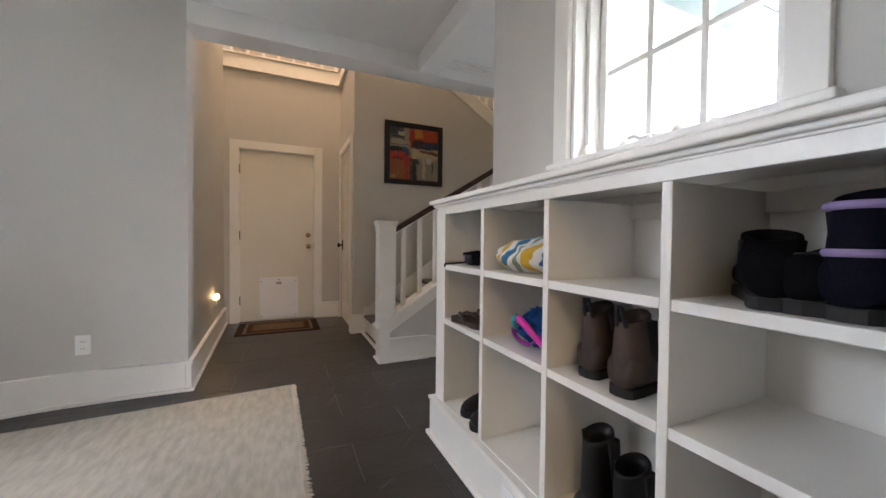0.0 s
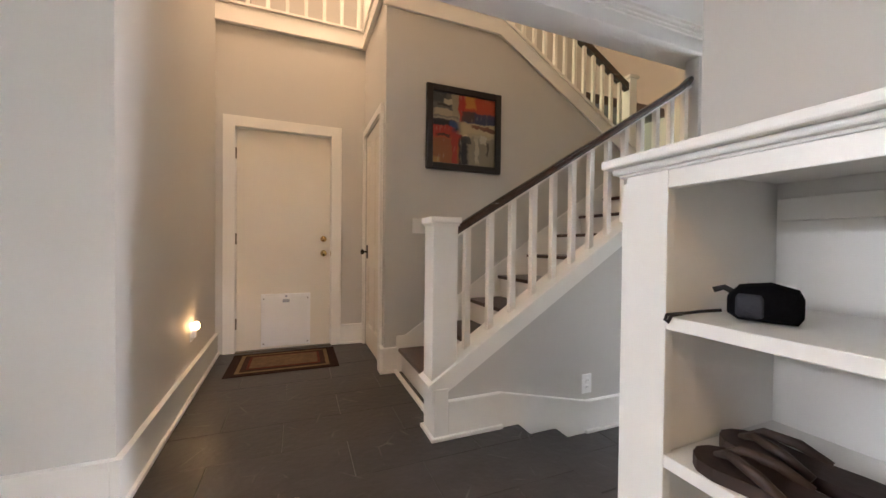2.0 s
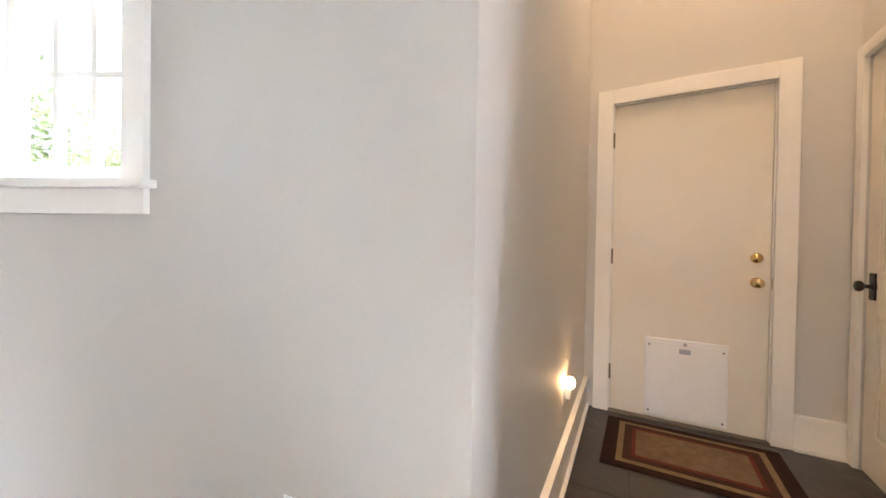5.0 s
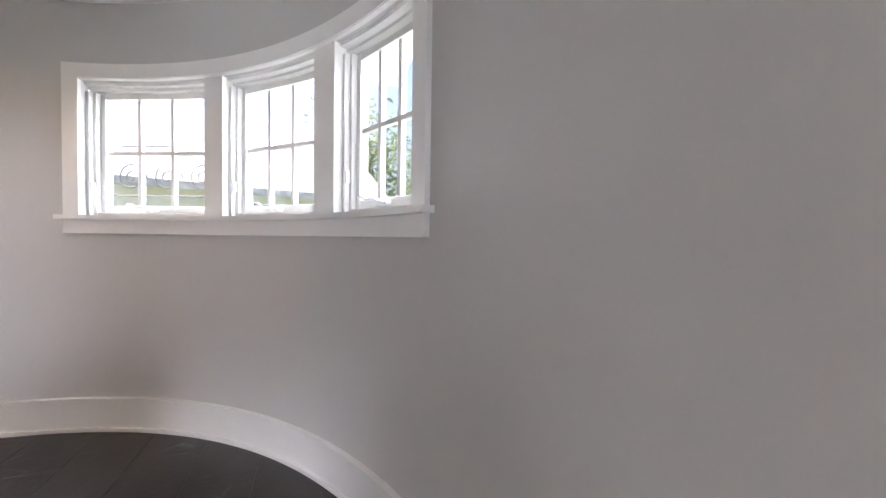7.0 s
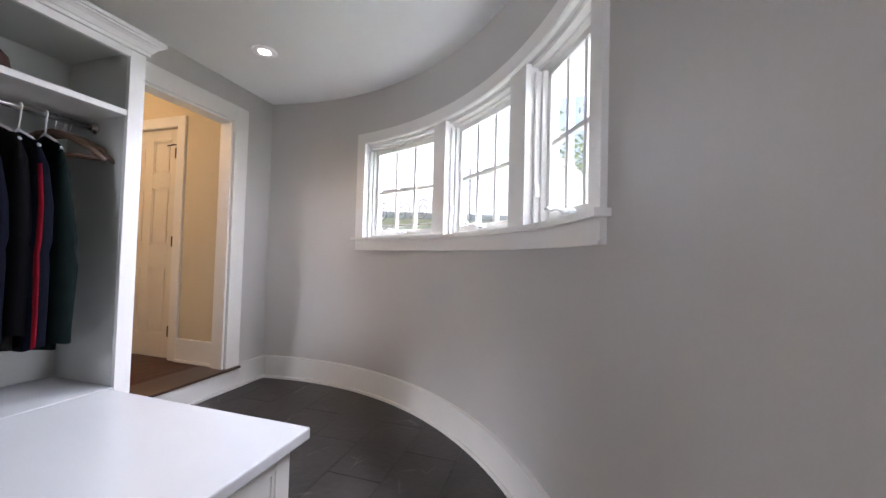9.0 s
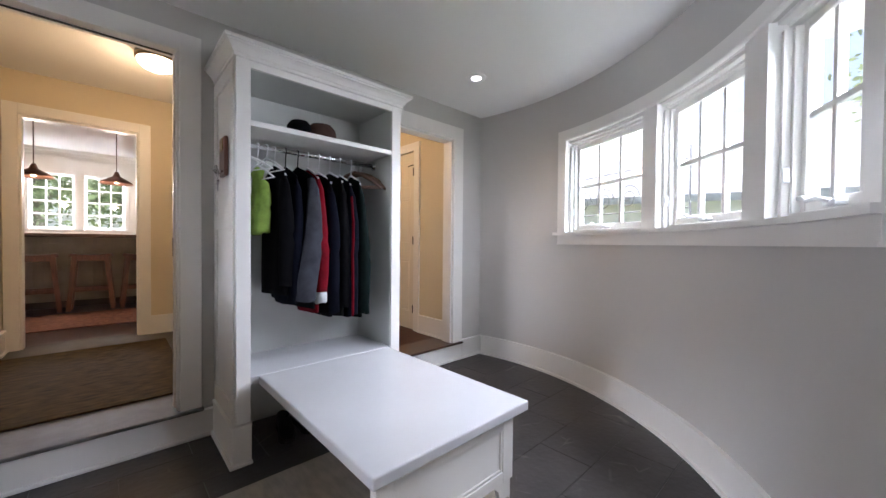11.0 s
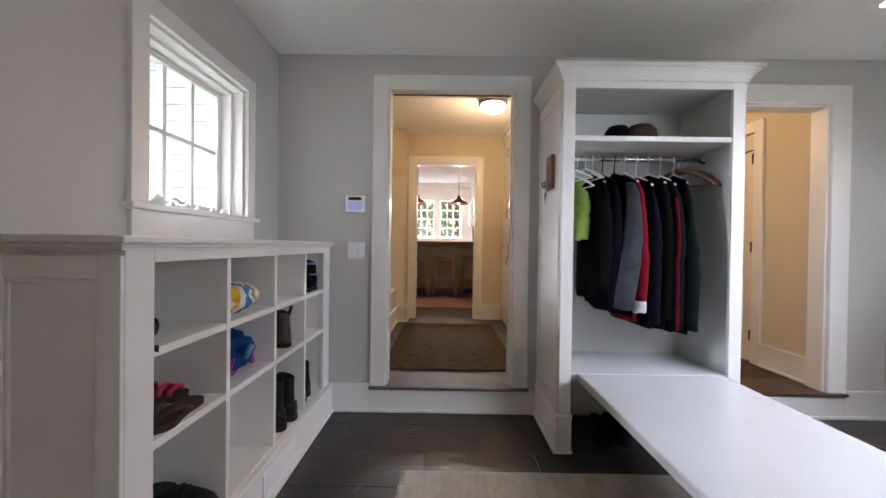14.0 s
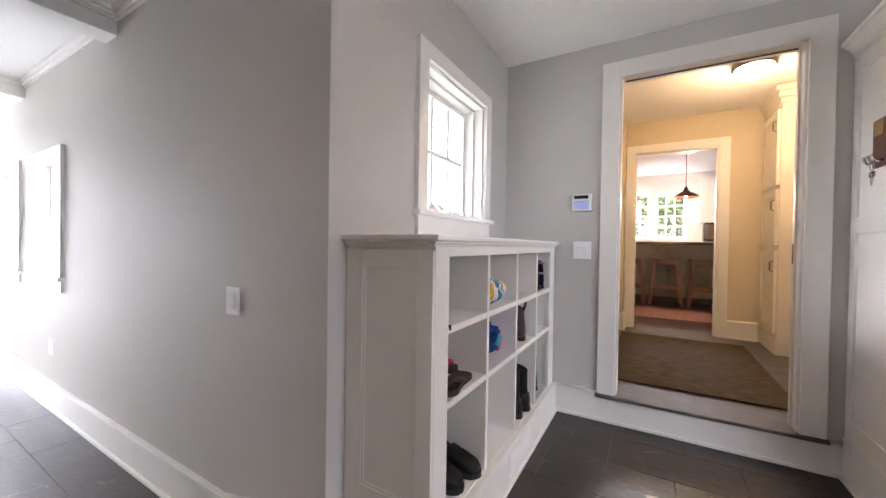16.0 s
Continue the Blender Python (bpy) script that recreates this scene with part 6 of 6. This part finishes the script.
for y0, y1 in ((-2.02, -1.53),):
    for z0, z1 in ((0.38, 1.15), (1.20, 1.72), (1.76, 2.46)):
        d = bmesh.new()
        bx(d, -0.732, y0, z0, -0.714, y1, z1, 0.003)
        for u in ((y0, z0, y0 + 0.06, z1), (y1 - 0.06, z0, y1, z1), (y0 + 0.06, z0, y1 - 0.06, z0 + 0.06), (y0 + 0.06, z1 - 0.06, y1 - 0.06, z1)):
            bx(d, -0.715, u[0], u[1], -0.706, u[2], u[3], 0.002)
        dr = part("cabinet_door", d, M_DOOR, cab)
        part("handle", tube(bmesh.new(), [(-0.707, y1 - 0.03, z1 - 0.2), (-0.682, y1 - 0.03, z1 - 0.19), (-0.682, y1 - 0.03, z1 - 0.11), (-0.707, y1 - 0.03, z1 - 0.10)], 0.005, 8), M_STEEL, dr, "bronze pull", True)
wn2 = thing("wainscot", (0.85, -1.8, STEP), "cream painted wainscot boards at the end of the passage bench", "wainscot")
wn2.matrix_basis = Matrix.Identity(4)
part("upper_board", box(0.592, -1.821, 1.128, 1.118, -1.806, 2.035, 0.002), M_WAINS, wn2)
part("lower_board", box(0.592, -1.821, 0.36, 1.118, -1.8065, 1.121, 0.002), M_WAINS, wn2)
part("cap", box(0.588, -1.821, 2.035, 1.118, -1.80, 2.05, 0.003), M_WAINS, wn2)
ch = tube(bmesh.new(), [(0.872, -1.806, 1.125), (0.872, -1.765, 1.122), (0.872, -1.735, 1.128)], 0.012, 10, [1.5, 0.9, 1.5])
bx(ch, 0.852, -1.81, 1.10, 0.892, -1.803, 1.15, 0.002)
part("coat_hook", ch, M_BLACK, wn2, "black iron coat hook", True)
pbn = thing("passage_bench", (0.9, -0.8, STEP), "cream built-in bench along the passage wall", "bench")
pbn.matrix_basis = Matrix.Identity(4)
part("seat", box(0.682, -1.805, 0.585, 1.118, 0.186, 0.612, 0.006), M_WAINS, pbn)
part("front_panel", box(0.70, -1.805, STEP + 0.002, 0.72, 0.186, 0.585), M_WAINS, pbn)
bp_ = bmesh.new()
bx(bp_, 0.678, -1.785, STEP + 0.002, 0.70, 0.186, 0.352, 0.003)
bx(bp_, 0.670, -1.777, 0.352, 0.7005, 0.186, 0.374, 0.004)
bx(bp_, 0.662, -1.77, STEP + 0.002, 0.68, 0.186, STEP + 0.022, 0.004)
part("baseboard", bp_, M_TRIM, pbn)
pb = bmesh.new()
base_run(pb, "y", -2.05, 1, -0.70, -0.44, STEP)
base_run(pb, "y", -1.82, 1, 0.555, 0.698, STEP)
base_run(pb, "x", 0.575, -1, -2.05, -1.80, STEP)
base_run(pb, "x", -2.65, 1, -0.238, 0.19, STEP)
base_run(pb, "y", -2.05, 1, -2.64, -1.13, STEP)
solid("baseboard_passage", pb, M_TRIM, "cream painted baseboard of the passage")

# ---- kitchen ----
isl = thing("kitchen_bar", (0.1, -4.5, STEP), "taupe painted kitchen bar with a thick dark wooden counter", "kitchen counter")
isl.matrix_basis = Matrix.Identity(4)
M_BAR = material("taupe_painted_wood", (0.42, 0.33, 0.24), 0.5, var=0.12, scale=4, bump=0.1)
part("body", box(-1.9, -5.25, STEP + 0.1, 1.9, -4.75, 1.21, 0.004), M_BAR, isl)
part("plinth", box(-1.88, -5.23, STEP, 1.88, -4.80, STEP + 0.1), M_TREAD, isl, "dark recessed plinth")
part("counter_top", box(-2.0, -5.3, 1.21, 2.0, -4.15, 1.26, 0.008), M_WOOD, isl, "dark wooden counter top")
for k in range(6):
    x = -1.8 + 0.62 * k
    part("front_panel", box(x, -4.752, STEP + 0.2, x + 0.52, -4.738, 1.12, 0.004), M_BAR, isl)


M_STOOL = material("red_brown_stool_wood", (0.17, 0.065, 0.034), 0.4, var=0.25, scale=6, bump=0.15, bscale=40, stretch=(6, 6, 1))


def stool():
    t = thing("bar_stool", (0, 0, STEP), "chestnut wooden bar stool with a saddle seat", "stool", "stools at the kitchen bar")
    s_ = bmesh.new()
    prism(s_, [(-0.225, 0.76), (-0.21, 0.805), (-0.12, 0.79), (0.0, 0.784), (0.12, 0.79), (0.21, 0.805), (0.225, 0.76)], -0.15, 0.15)
    bmesh.ops.bevel(s_, geom=s_.edges[:], offset=0.008, segments=2, affect="EDGES")
    part("seat", s_, M_STOOL, t)
    for sx in (-1, 1):
        for sy in (-1, 1):
            lg_ = bmesh.new()
            prism(lg_, [(sx * 0.135, 0.765), (sx * 0.19, 0.765), (sx * 0.255, 0.0), (sx * 0.205, 0.0)], sy * 0.105 - 0.022, sy * 0.105 + 0.022)
            part("leg", lg_, M_STOOL, t)
        part("rung", box(sx * 0.195 - 0.015, -0.09, 0.40, sx * 0.195 + 0.015, 0.09, 0.445, 0.004), M_STOOL, t)
    for sy in (-1, 1):
        part("rung", box(-0.21, sy * 0.105 - 0.014, 0.27, 0.21, sy * 0.105 + 0.014, 0.325, 0.004), M_STOOL, t)
        part("apron", box(-0.155, sy * 0.105 - 0.016, 0.70, 0.155, sy * 0.105 + 0.016, 0.768, 0.004), M_STOOL, t)
    return t


st0 = stool()
for k, x in enumerate((-1.04, -0.48, 0.07, 0.62)):
    if k == 0:
        st0.matrix_basis = pose(x, -4.38, STEP, 0, 0, 3)
    else:
        copy_thing(st0, pose(x, -4.38 + 0.03 * (k % 2), STEP, 0, 0, (-4, 2, -3, 4)[k]))
M_COPPER = material("dark_copper", (0.24, 0.12, 0.08), 0.4, metal=1, var=0.1, bump=0.03)


def pendant(x, y):
    t = thing("pendant_lamp", (x, y, 2.8), "dark copper dome pendant lamp hanging over the bar", "pendant lamp", "pendants over the kitchen bar")
    part("ceiling_rose", lathe(bmesh.new(), [(0.05, -0.001), (0.055, -0.012), (0.02, -0.03)], n=20), M_STEEL, t, "", True)
    part("cord", tube(bmesh.new(), [(0, 0, -0.02), (0, 0, -0.62)], 0.006, 8), M_STEEL, t)
    part("shade", lathe(bmesh.new(), [(0.02, -0.60), (0.035, -0.64), (0.045, -0.67), (0.10, -0.70), (0.17, -0.745), (0.20, -0.78), (0.195, -0.782), (0.165, -0.752), (0.09, -0.71), (0.02, -0.69)], n=28), M_COPPER, t, "", True)
    part("bulb", lathe(bmesh.new(), [(0.012, -0.70), (0.03, -0.735), (0.028, -0.76), (0.008, -0.775)], n=14), M_LAMP, t, "lit bulb", True)
    return t


pn = pendant(-0.2, -4.45)
copy_thing(pn, pose(0.63, -4.45, 2.8))
kc = bmesh.new()
for d, z0, z1 in ((0.02, 2.66, 2.70), (0.05, 2.70, 2.75), (0.09, 2.75, 2.80)):
    bx(kc, -4.0, -6.602, z0, 4.0, -6.6 + d, z1, 0.004)
solid("trim_kitchen_crown", kc, M_TRIM, "white crown moulding of the kitchen")
kcab = thing("wall_cabinet", (-0.98, -6.4, 1.5), "white kitchen wall cabinet beside the windows", "cabinet")
kcab.matrix_basis = Matrix.Identity(4)
part("body", box(-1.75, -6.598, 1.70, -0.56, -6.28, 2.66, 0.004), M_TRIM, kcab)
for x0 in (-1.74, -1.35, -0.96):
    dd = box(x0, -6.281, 1.71, x0 + 0.38, -6.262, 2.65, 0.003)
    for u in ((0, 0, 0.05, 0.94), (0.33, 0, 0.38, 0.94), (0.05, 0, 0.33, 0.05), (0.05, 0.89, 0.33, 0.94)):
        bx(dd, x0 + u[0], -6.263, 1.71 + u[1], x0 + u[2], -6.254, 1.71 + u[3], 0.002)
    part("cabinet_door", dd, M_TRIM, kcab)
kap = thing("microwave_oven", (-0.98, -6.43, 1.31), "black microwave oven hung under the white wall cabinet", "microwave")
part("body", box(-0.33, -0.167, 0.0, 0.33, 0.15, 0.388, 0.012), M_BLACK, kap)
part("glass_door", box(-0.31, 0.15, 0.04, 0.15, 0.158, 0.35, 0.004), material("dark_oven_glass", (0.012, 0.012, 0.014), 0.12, var=0.05, bump=0), kap)
part("control_panel", box(0.17, 0.15, 0.04, 0.31, 0.158, 0.35, 0.004), M_STEEL, kap)

# ---- outside ----
M_GRASS = material("lawn", (0.20, 0.23, 0.13), 0.95, var=0.3, scale=0.6, bump=0.6, bscale=30, spec=0.1)
M_SHINGLE = material("pale_grey_shingle", (0.30, 0.31, 0.32), 0.85, var=0.15, scale=6, bump=0.4, bscale=40, random_tint=0.06, stretch=(3, 3, 0.4))
M_ROOF = material("grey_roof_shingle", (0.42, 0.425, 0.44), 0.9, var=0.25, scale=5, bump=0.6, bscale=30)
M_SIDING = material("white_siding", (0.72, 0.72, 0.70), 0.7, var=0.06, scale=3, bump=0.2, bscale=40)
M_BARK = material("tree_bark", (0.20, 0.16, 0.12), 0.9, var=0.3, scale=8, bump=0.9, bscale=25, stretch=(4, 4, 1))
M_LEAF = material("tree_leaves", (0.22, 0.27, 0.14), 0.6, var=0.35, scale=2.5, bump=0.0, spec=0.3)


def translucent(m, share):
    """Lets part of the light through thin leaves."""
    n, ln = m.node_tree.nodes, m.node_tree.links
    b, tr, mx = n["Principled BSDF"], n.new("ShaderNodeBsdfTranslucent"), n.new("ShaderNodeMixShader")
    ln.new(b.inputs["Base Color"].links[0].from_socket, tr.inputs["Color"])
    mx.inputs[0].default_value = share
    ln.new(b.outputs[0], mx.inputs[1])
    ln.new(tr.outputs[0], mx.inputs[2])
    ln.new(mx.outputs[0], n["Material Output"].inputs[0])


translucent(M_LEAF, 0.5)
solid("ground", box(-300, -300, -0.9, 300, 300, -0.6), M_GRASS, "green lawn round the house")
wing = tagged(new("wall_wing"), "pale shingled outer wall of the house wing", "wall", kind="structure")
part("sheathing", box(1.46, -0.42, -0.6, 6.5, -0.30, 3.4), M_SHINGLE, wing)
for k in range(19):
    z = 0.2 + 0.145 * k
    m_ = bmesh.new()
    prism(m_, [(-0.302, z), (-0.283, z), (-0.296, z + 0.15), (-0.302, z + 0.15)], 1.46, 5.2, "x")
    part("shingle_course", m_, M_SHINGLE, wing)
# white eave paint darkened to blue-grey, its shaded look put into the colour
M_SOFFIT = material("toned_soffit_white", (0.34, 0.37, 0.40), 0.7, var=0.05, scale=3, bump=0.1, bscale=40)
ev = tagged(new("eave"), "white soffit and fascia of the corridor roof, shaded tone in the colour", "eave", kind="structure")
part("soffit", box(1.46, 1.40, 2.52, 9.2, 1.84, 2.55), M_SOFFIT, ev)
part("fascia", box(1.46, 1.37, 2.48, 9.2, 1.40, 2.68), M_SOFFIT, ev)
part("vent_strip", box(1.46, 1.58, 2.512, 9.2, 1.63, 2.521), M_GREYP, ev, "dark vented strip")


def house(at, rz, w, d, h, label):
    t = thing("neighbour_house", at, label, "house", rz=rz)
    part("wall", box(-w / 2, -d / 2, 0, w / 2, d / 2, h), M_SIDING, t)
    g = bmesh.new()
    prism(g, [(-d / 2, h), (d / 2, h), (0, h + d * 0.36)], -w / 2, w / 2, "x")
    part("gable", g, M_SIDING, t)
    for s_ in (-1, 1):
        r = bmesh.new()
        prism(r, [(0, h + d * 0.36), (s_ * (d / 2 + 0.45), h - 0.32), (s_ * (d / 2 + 0.45), h - 0.14), (0, h + d * 0.36 + 0.2)], -w / 2 - 0.4, w / 2 + 0.4, "x")
        part("roof", r, M_ROOF, t)
    for x in (-w / 4, w / 4):
        for z in (0.9, 3.4):
            if z + 1.3 < h:
                wf = bmesh.new()
                bx(wf, x - 0.55, d / 2 - 0.01, z, x + 0.55, d / 2 + 0.06, z + 1.4, 0.01)
                win = part("window", wf, M_TRIM, t)
                part("pane", box(x - 0.45, d / 2 + 0.055, z + 0.1, x + 0.45, d / 2 + 0.066, z + 1.3), M_GREYP, win)
    return t


house((-13.5, -1.2, -0.6), -70, 9, 7, 3.1, "white neighbouring house with a grey gabled roof")
house((-4.0, -22.0, -0.6), 10, 12, 8, 4.6, "white house with a grey roof behind the garden")


def tree(at, h, spread, seed, label):
    rnd = random.Random(seed)
    t = thing("tree", at, label, "tree", "garden trees")
    b = bmesh.new()
    top = Vector((rnd.uniform(-0.3, 0.3), rnd.uniform(-0.3, 0.3), h * 0.72))
    trunk = [Vector((0, 0, 0)), Vector((0.05, 0.03, h * 0.2)), top * 0.6 + Vector((0.1, 0, 0)), top]
    tube(b, trunk, 0.05 * h ** 0.7, 10, [1.2, 0.9, 0.6, 0.25])
    tips = [top]
    for k in range(11):
        u = rnd.uniform(0.3, 0.95)
        p = trunk[1].lerp(top, u)
        a = k * 2.4 + rnd.uniform(-0.4, 0.4)
        q = p + Vector((math.cos(a), math.sin(a), rnd.uniform(0.25, 0.7))) * spread * rnd.uniform(0.55, 1.0) * (1.1 - 0.5 * u)
        mid = p.lerp(q, 0.5) + Vector((0, 0, 0.1 * spread))
        tube(b, [p, mid, q], 0.018 * h ** 0.7, 6, [1, 0.7, 0.3])
        tips += [q, mid, p.lerp(q, 0.75)]
    part("trunk", b, M_BARK, t, "", True)
    vs, fs = [], []
    for _ in range(3200):
        c = rnd.choice(tips) + Vector((rnd.gauss(0, 1), rnd.gauss(0, 1), rnd.gauss(0, 0.8))) * spread * 0.26
        if c.z < h * 0.16:
            continue
        s_ = rnd.uniform(0.06, 0.14)
        u = Vector((rnd.gauss(0, 1), rnd.gauss(0, 1), rnd.gauss(0, 0.6))).normalized()
        w = u.orthogonal().normalized()
        i = len(vs)
        vs += [c - u * s_, c + w * s_ * 0.5, c + u * s_, c - w * s_ * 0.5]
        fs.append((i, i + 1, i + 2, i + 3))
    me = bpy.data.meshes.new("crown")
    me.from_pydata([tuple(v) for v in vs], [], fs)
    me.materials.append(M_LEAF)
    cr_ = new("crown", me)
    cr_.parent = t
    tagged(cr_, "uneven green leafy crown", kind="stuff")
    return t


for k, (x, y, h, sp) in enumerate(((-19.0, 9.0, 7.0, 2.6), (-17.0, 22.0, 8.0, 3.0), (-16.0, 4.5, 8.0, 3.0), (-0.6, -11.5, 6.0, 2.4), (1.2, -12.5, 7.0, 2.7), (-2.8, -13.0, 7.5, 2.8), (3.2, -11.8, 6.0, 2.4))):
    tree((x, y, -0.6), h, sp, 11 + k, "leafy green garden tree on the lawn")
M_IRON = material("weathered_iron", (0.20, 0.20, 0.21), 0.6, metal=0.2, var=0.2, bump=0.1)
tre = thing("iron_trellis", (-5.2, 0.85, -0.6), "curled wrought-iron trellis outside the bow window", "trellis", rz=70)
for x in (-1.0, 1.0):
    part("post", tube(bmesh.new(), [(x, 0, 0.0), (x, 0, 2.9)], 0.012, 8), M_IRON, tre)
for z in (1.68, 2.2, 2.75):
    part("rail", tube(bmesh.new(), [(-1.0, 0, z), (1.0, 0, z)], 0.008, 8), M_IRON, tre)
for k in range(8):
    x, z = -0.6 + 0.4 * (k % 4), 1.9 + 0.5 * (k // 4)
    sc = [(x + 0.17 * (1 - i / 40) * math.cos(i * 0.35), 0.0, z + 0.17 * (1 - i / 40) * math.sin(i * 0.35)) for i in range(36)]
    part("scroll", tube(bmesh.new(), sc, 0.007, 6), M_IRON, tre, "", True)

# ---- slate tiles and floorboards ----
by_name = {o.name: o for o in scene.objects}


def slab_mesh(name, w, d, h, mat, bev):
    b = bmesh.new()
    bx(b, -w / 2, -d / 2, -h, w / 2, d / 2, 0)
    es = [e for e in b.edges if all(v.co.z > -h / 2 for v in e.verts)]
    bmesh.ops.bevel(b, geom=es, offset=bev, segments=1, affect="EDGES")
    return mesh_of(name, b, mat)


TW, TD, GAP = 0.61, 0.305, 0.0018
full = slab_mesh("slate_tile", TW - GAP, TD - GAP, 0.013, M_SLATE, 0.0014)
half = slab_mesh("slate_tile_half", TW / 2 - GAP, TD - GAP, 0.013, M_SLATE, 0.0014)
tread_tile = slab_mesh("slate_step_tile", 0.26 - GAP, 0.52 - GAP, 0.013, M_SLATE, 0.004)
rnd = random.Random(5)


def lay(me, parent, x, y, z):
    t = new("slate_tile", me)
    t.parent = parent
    t.matrix_basis = pose(x, y, z + rnd.uniform(-0.0012, 0.0), rnd.uniform(-0.12, 0.12), rnd.uniform(-0.12, 0.12), rnd.choice((0, 180)))
    return t


def in_room(x, y):
    if 0.1 < y < 3.1 and x > CX and x < 1.5:
        return True
    if y >= 3.0:
        return -0.55 < x < 1.0 and y < 5.25
    return math.hypot(x - CX, y - CY) < CR + 0.2 and y > 0.1


EDGE = 1.38
for r in range(17):
    y = 0.20 + TD * (r + 0.5)
    x = EDGE - (TW / 2 if r % 2 else 0)
    if r % 2 and in_room(EDGE - TW / 4, y):
        lay(half, by_name["floor"], EDGE - TW / 4, y, 0)
    for k in range(8):
        cx_ = x - TW * (k + 0.5)
        if in_room(cx_, y) or in_room(cx_ + 0.28, y) or in_room(cx_ - 0.28, y):
            lay(full, by_name["floor"], cx_, y, 0)
for k in range(2):
    lay(tread_tile, by_name["floor_corridor"], EDGE + 0.13, 2.30 + 0.52 * k, LOW / 2)
for r in range(4):
    for k in range(13):
        cx_ = 1.64 + TW * (k + 0.5) - (TW / 2 if r % 2 else 0)
        if cx_ - TW / 2 > 1.6:
            lay(full, by_name["floor_corridor"], cx_, 2.0 + TD * (r + 0.5), LOW)
        else:
            lay(half, by_name["floor_corridor"], 1.64 + TW / 4, 2.0 + TD * (r + 0.5), LOW)
plank = slab_mesh("floorboard", 1.0 - 0.002, 0.083 - 0.002, 0.005, M_PLANK, 0.0012)
for r in range(26):
    for k in range(2):
        o = new("floorboard", plank)
        o.parent = by_name["floor_passage"]
        o.matrix_basis = pose(-2.15 + 1.0 * k - (0.15 if r % 2 else 0.0), 0.04 - 0.083 * r, STEP - 0.0005, 0, 0, 180 * (r % 2))
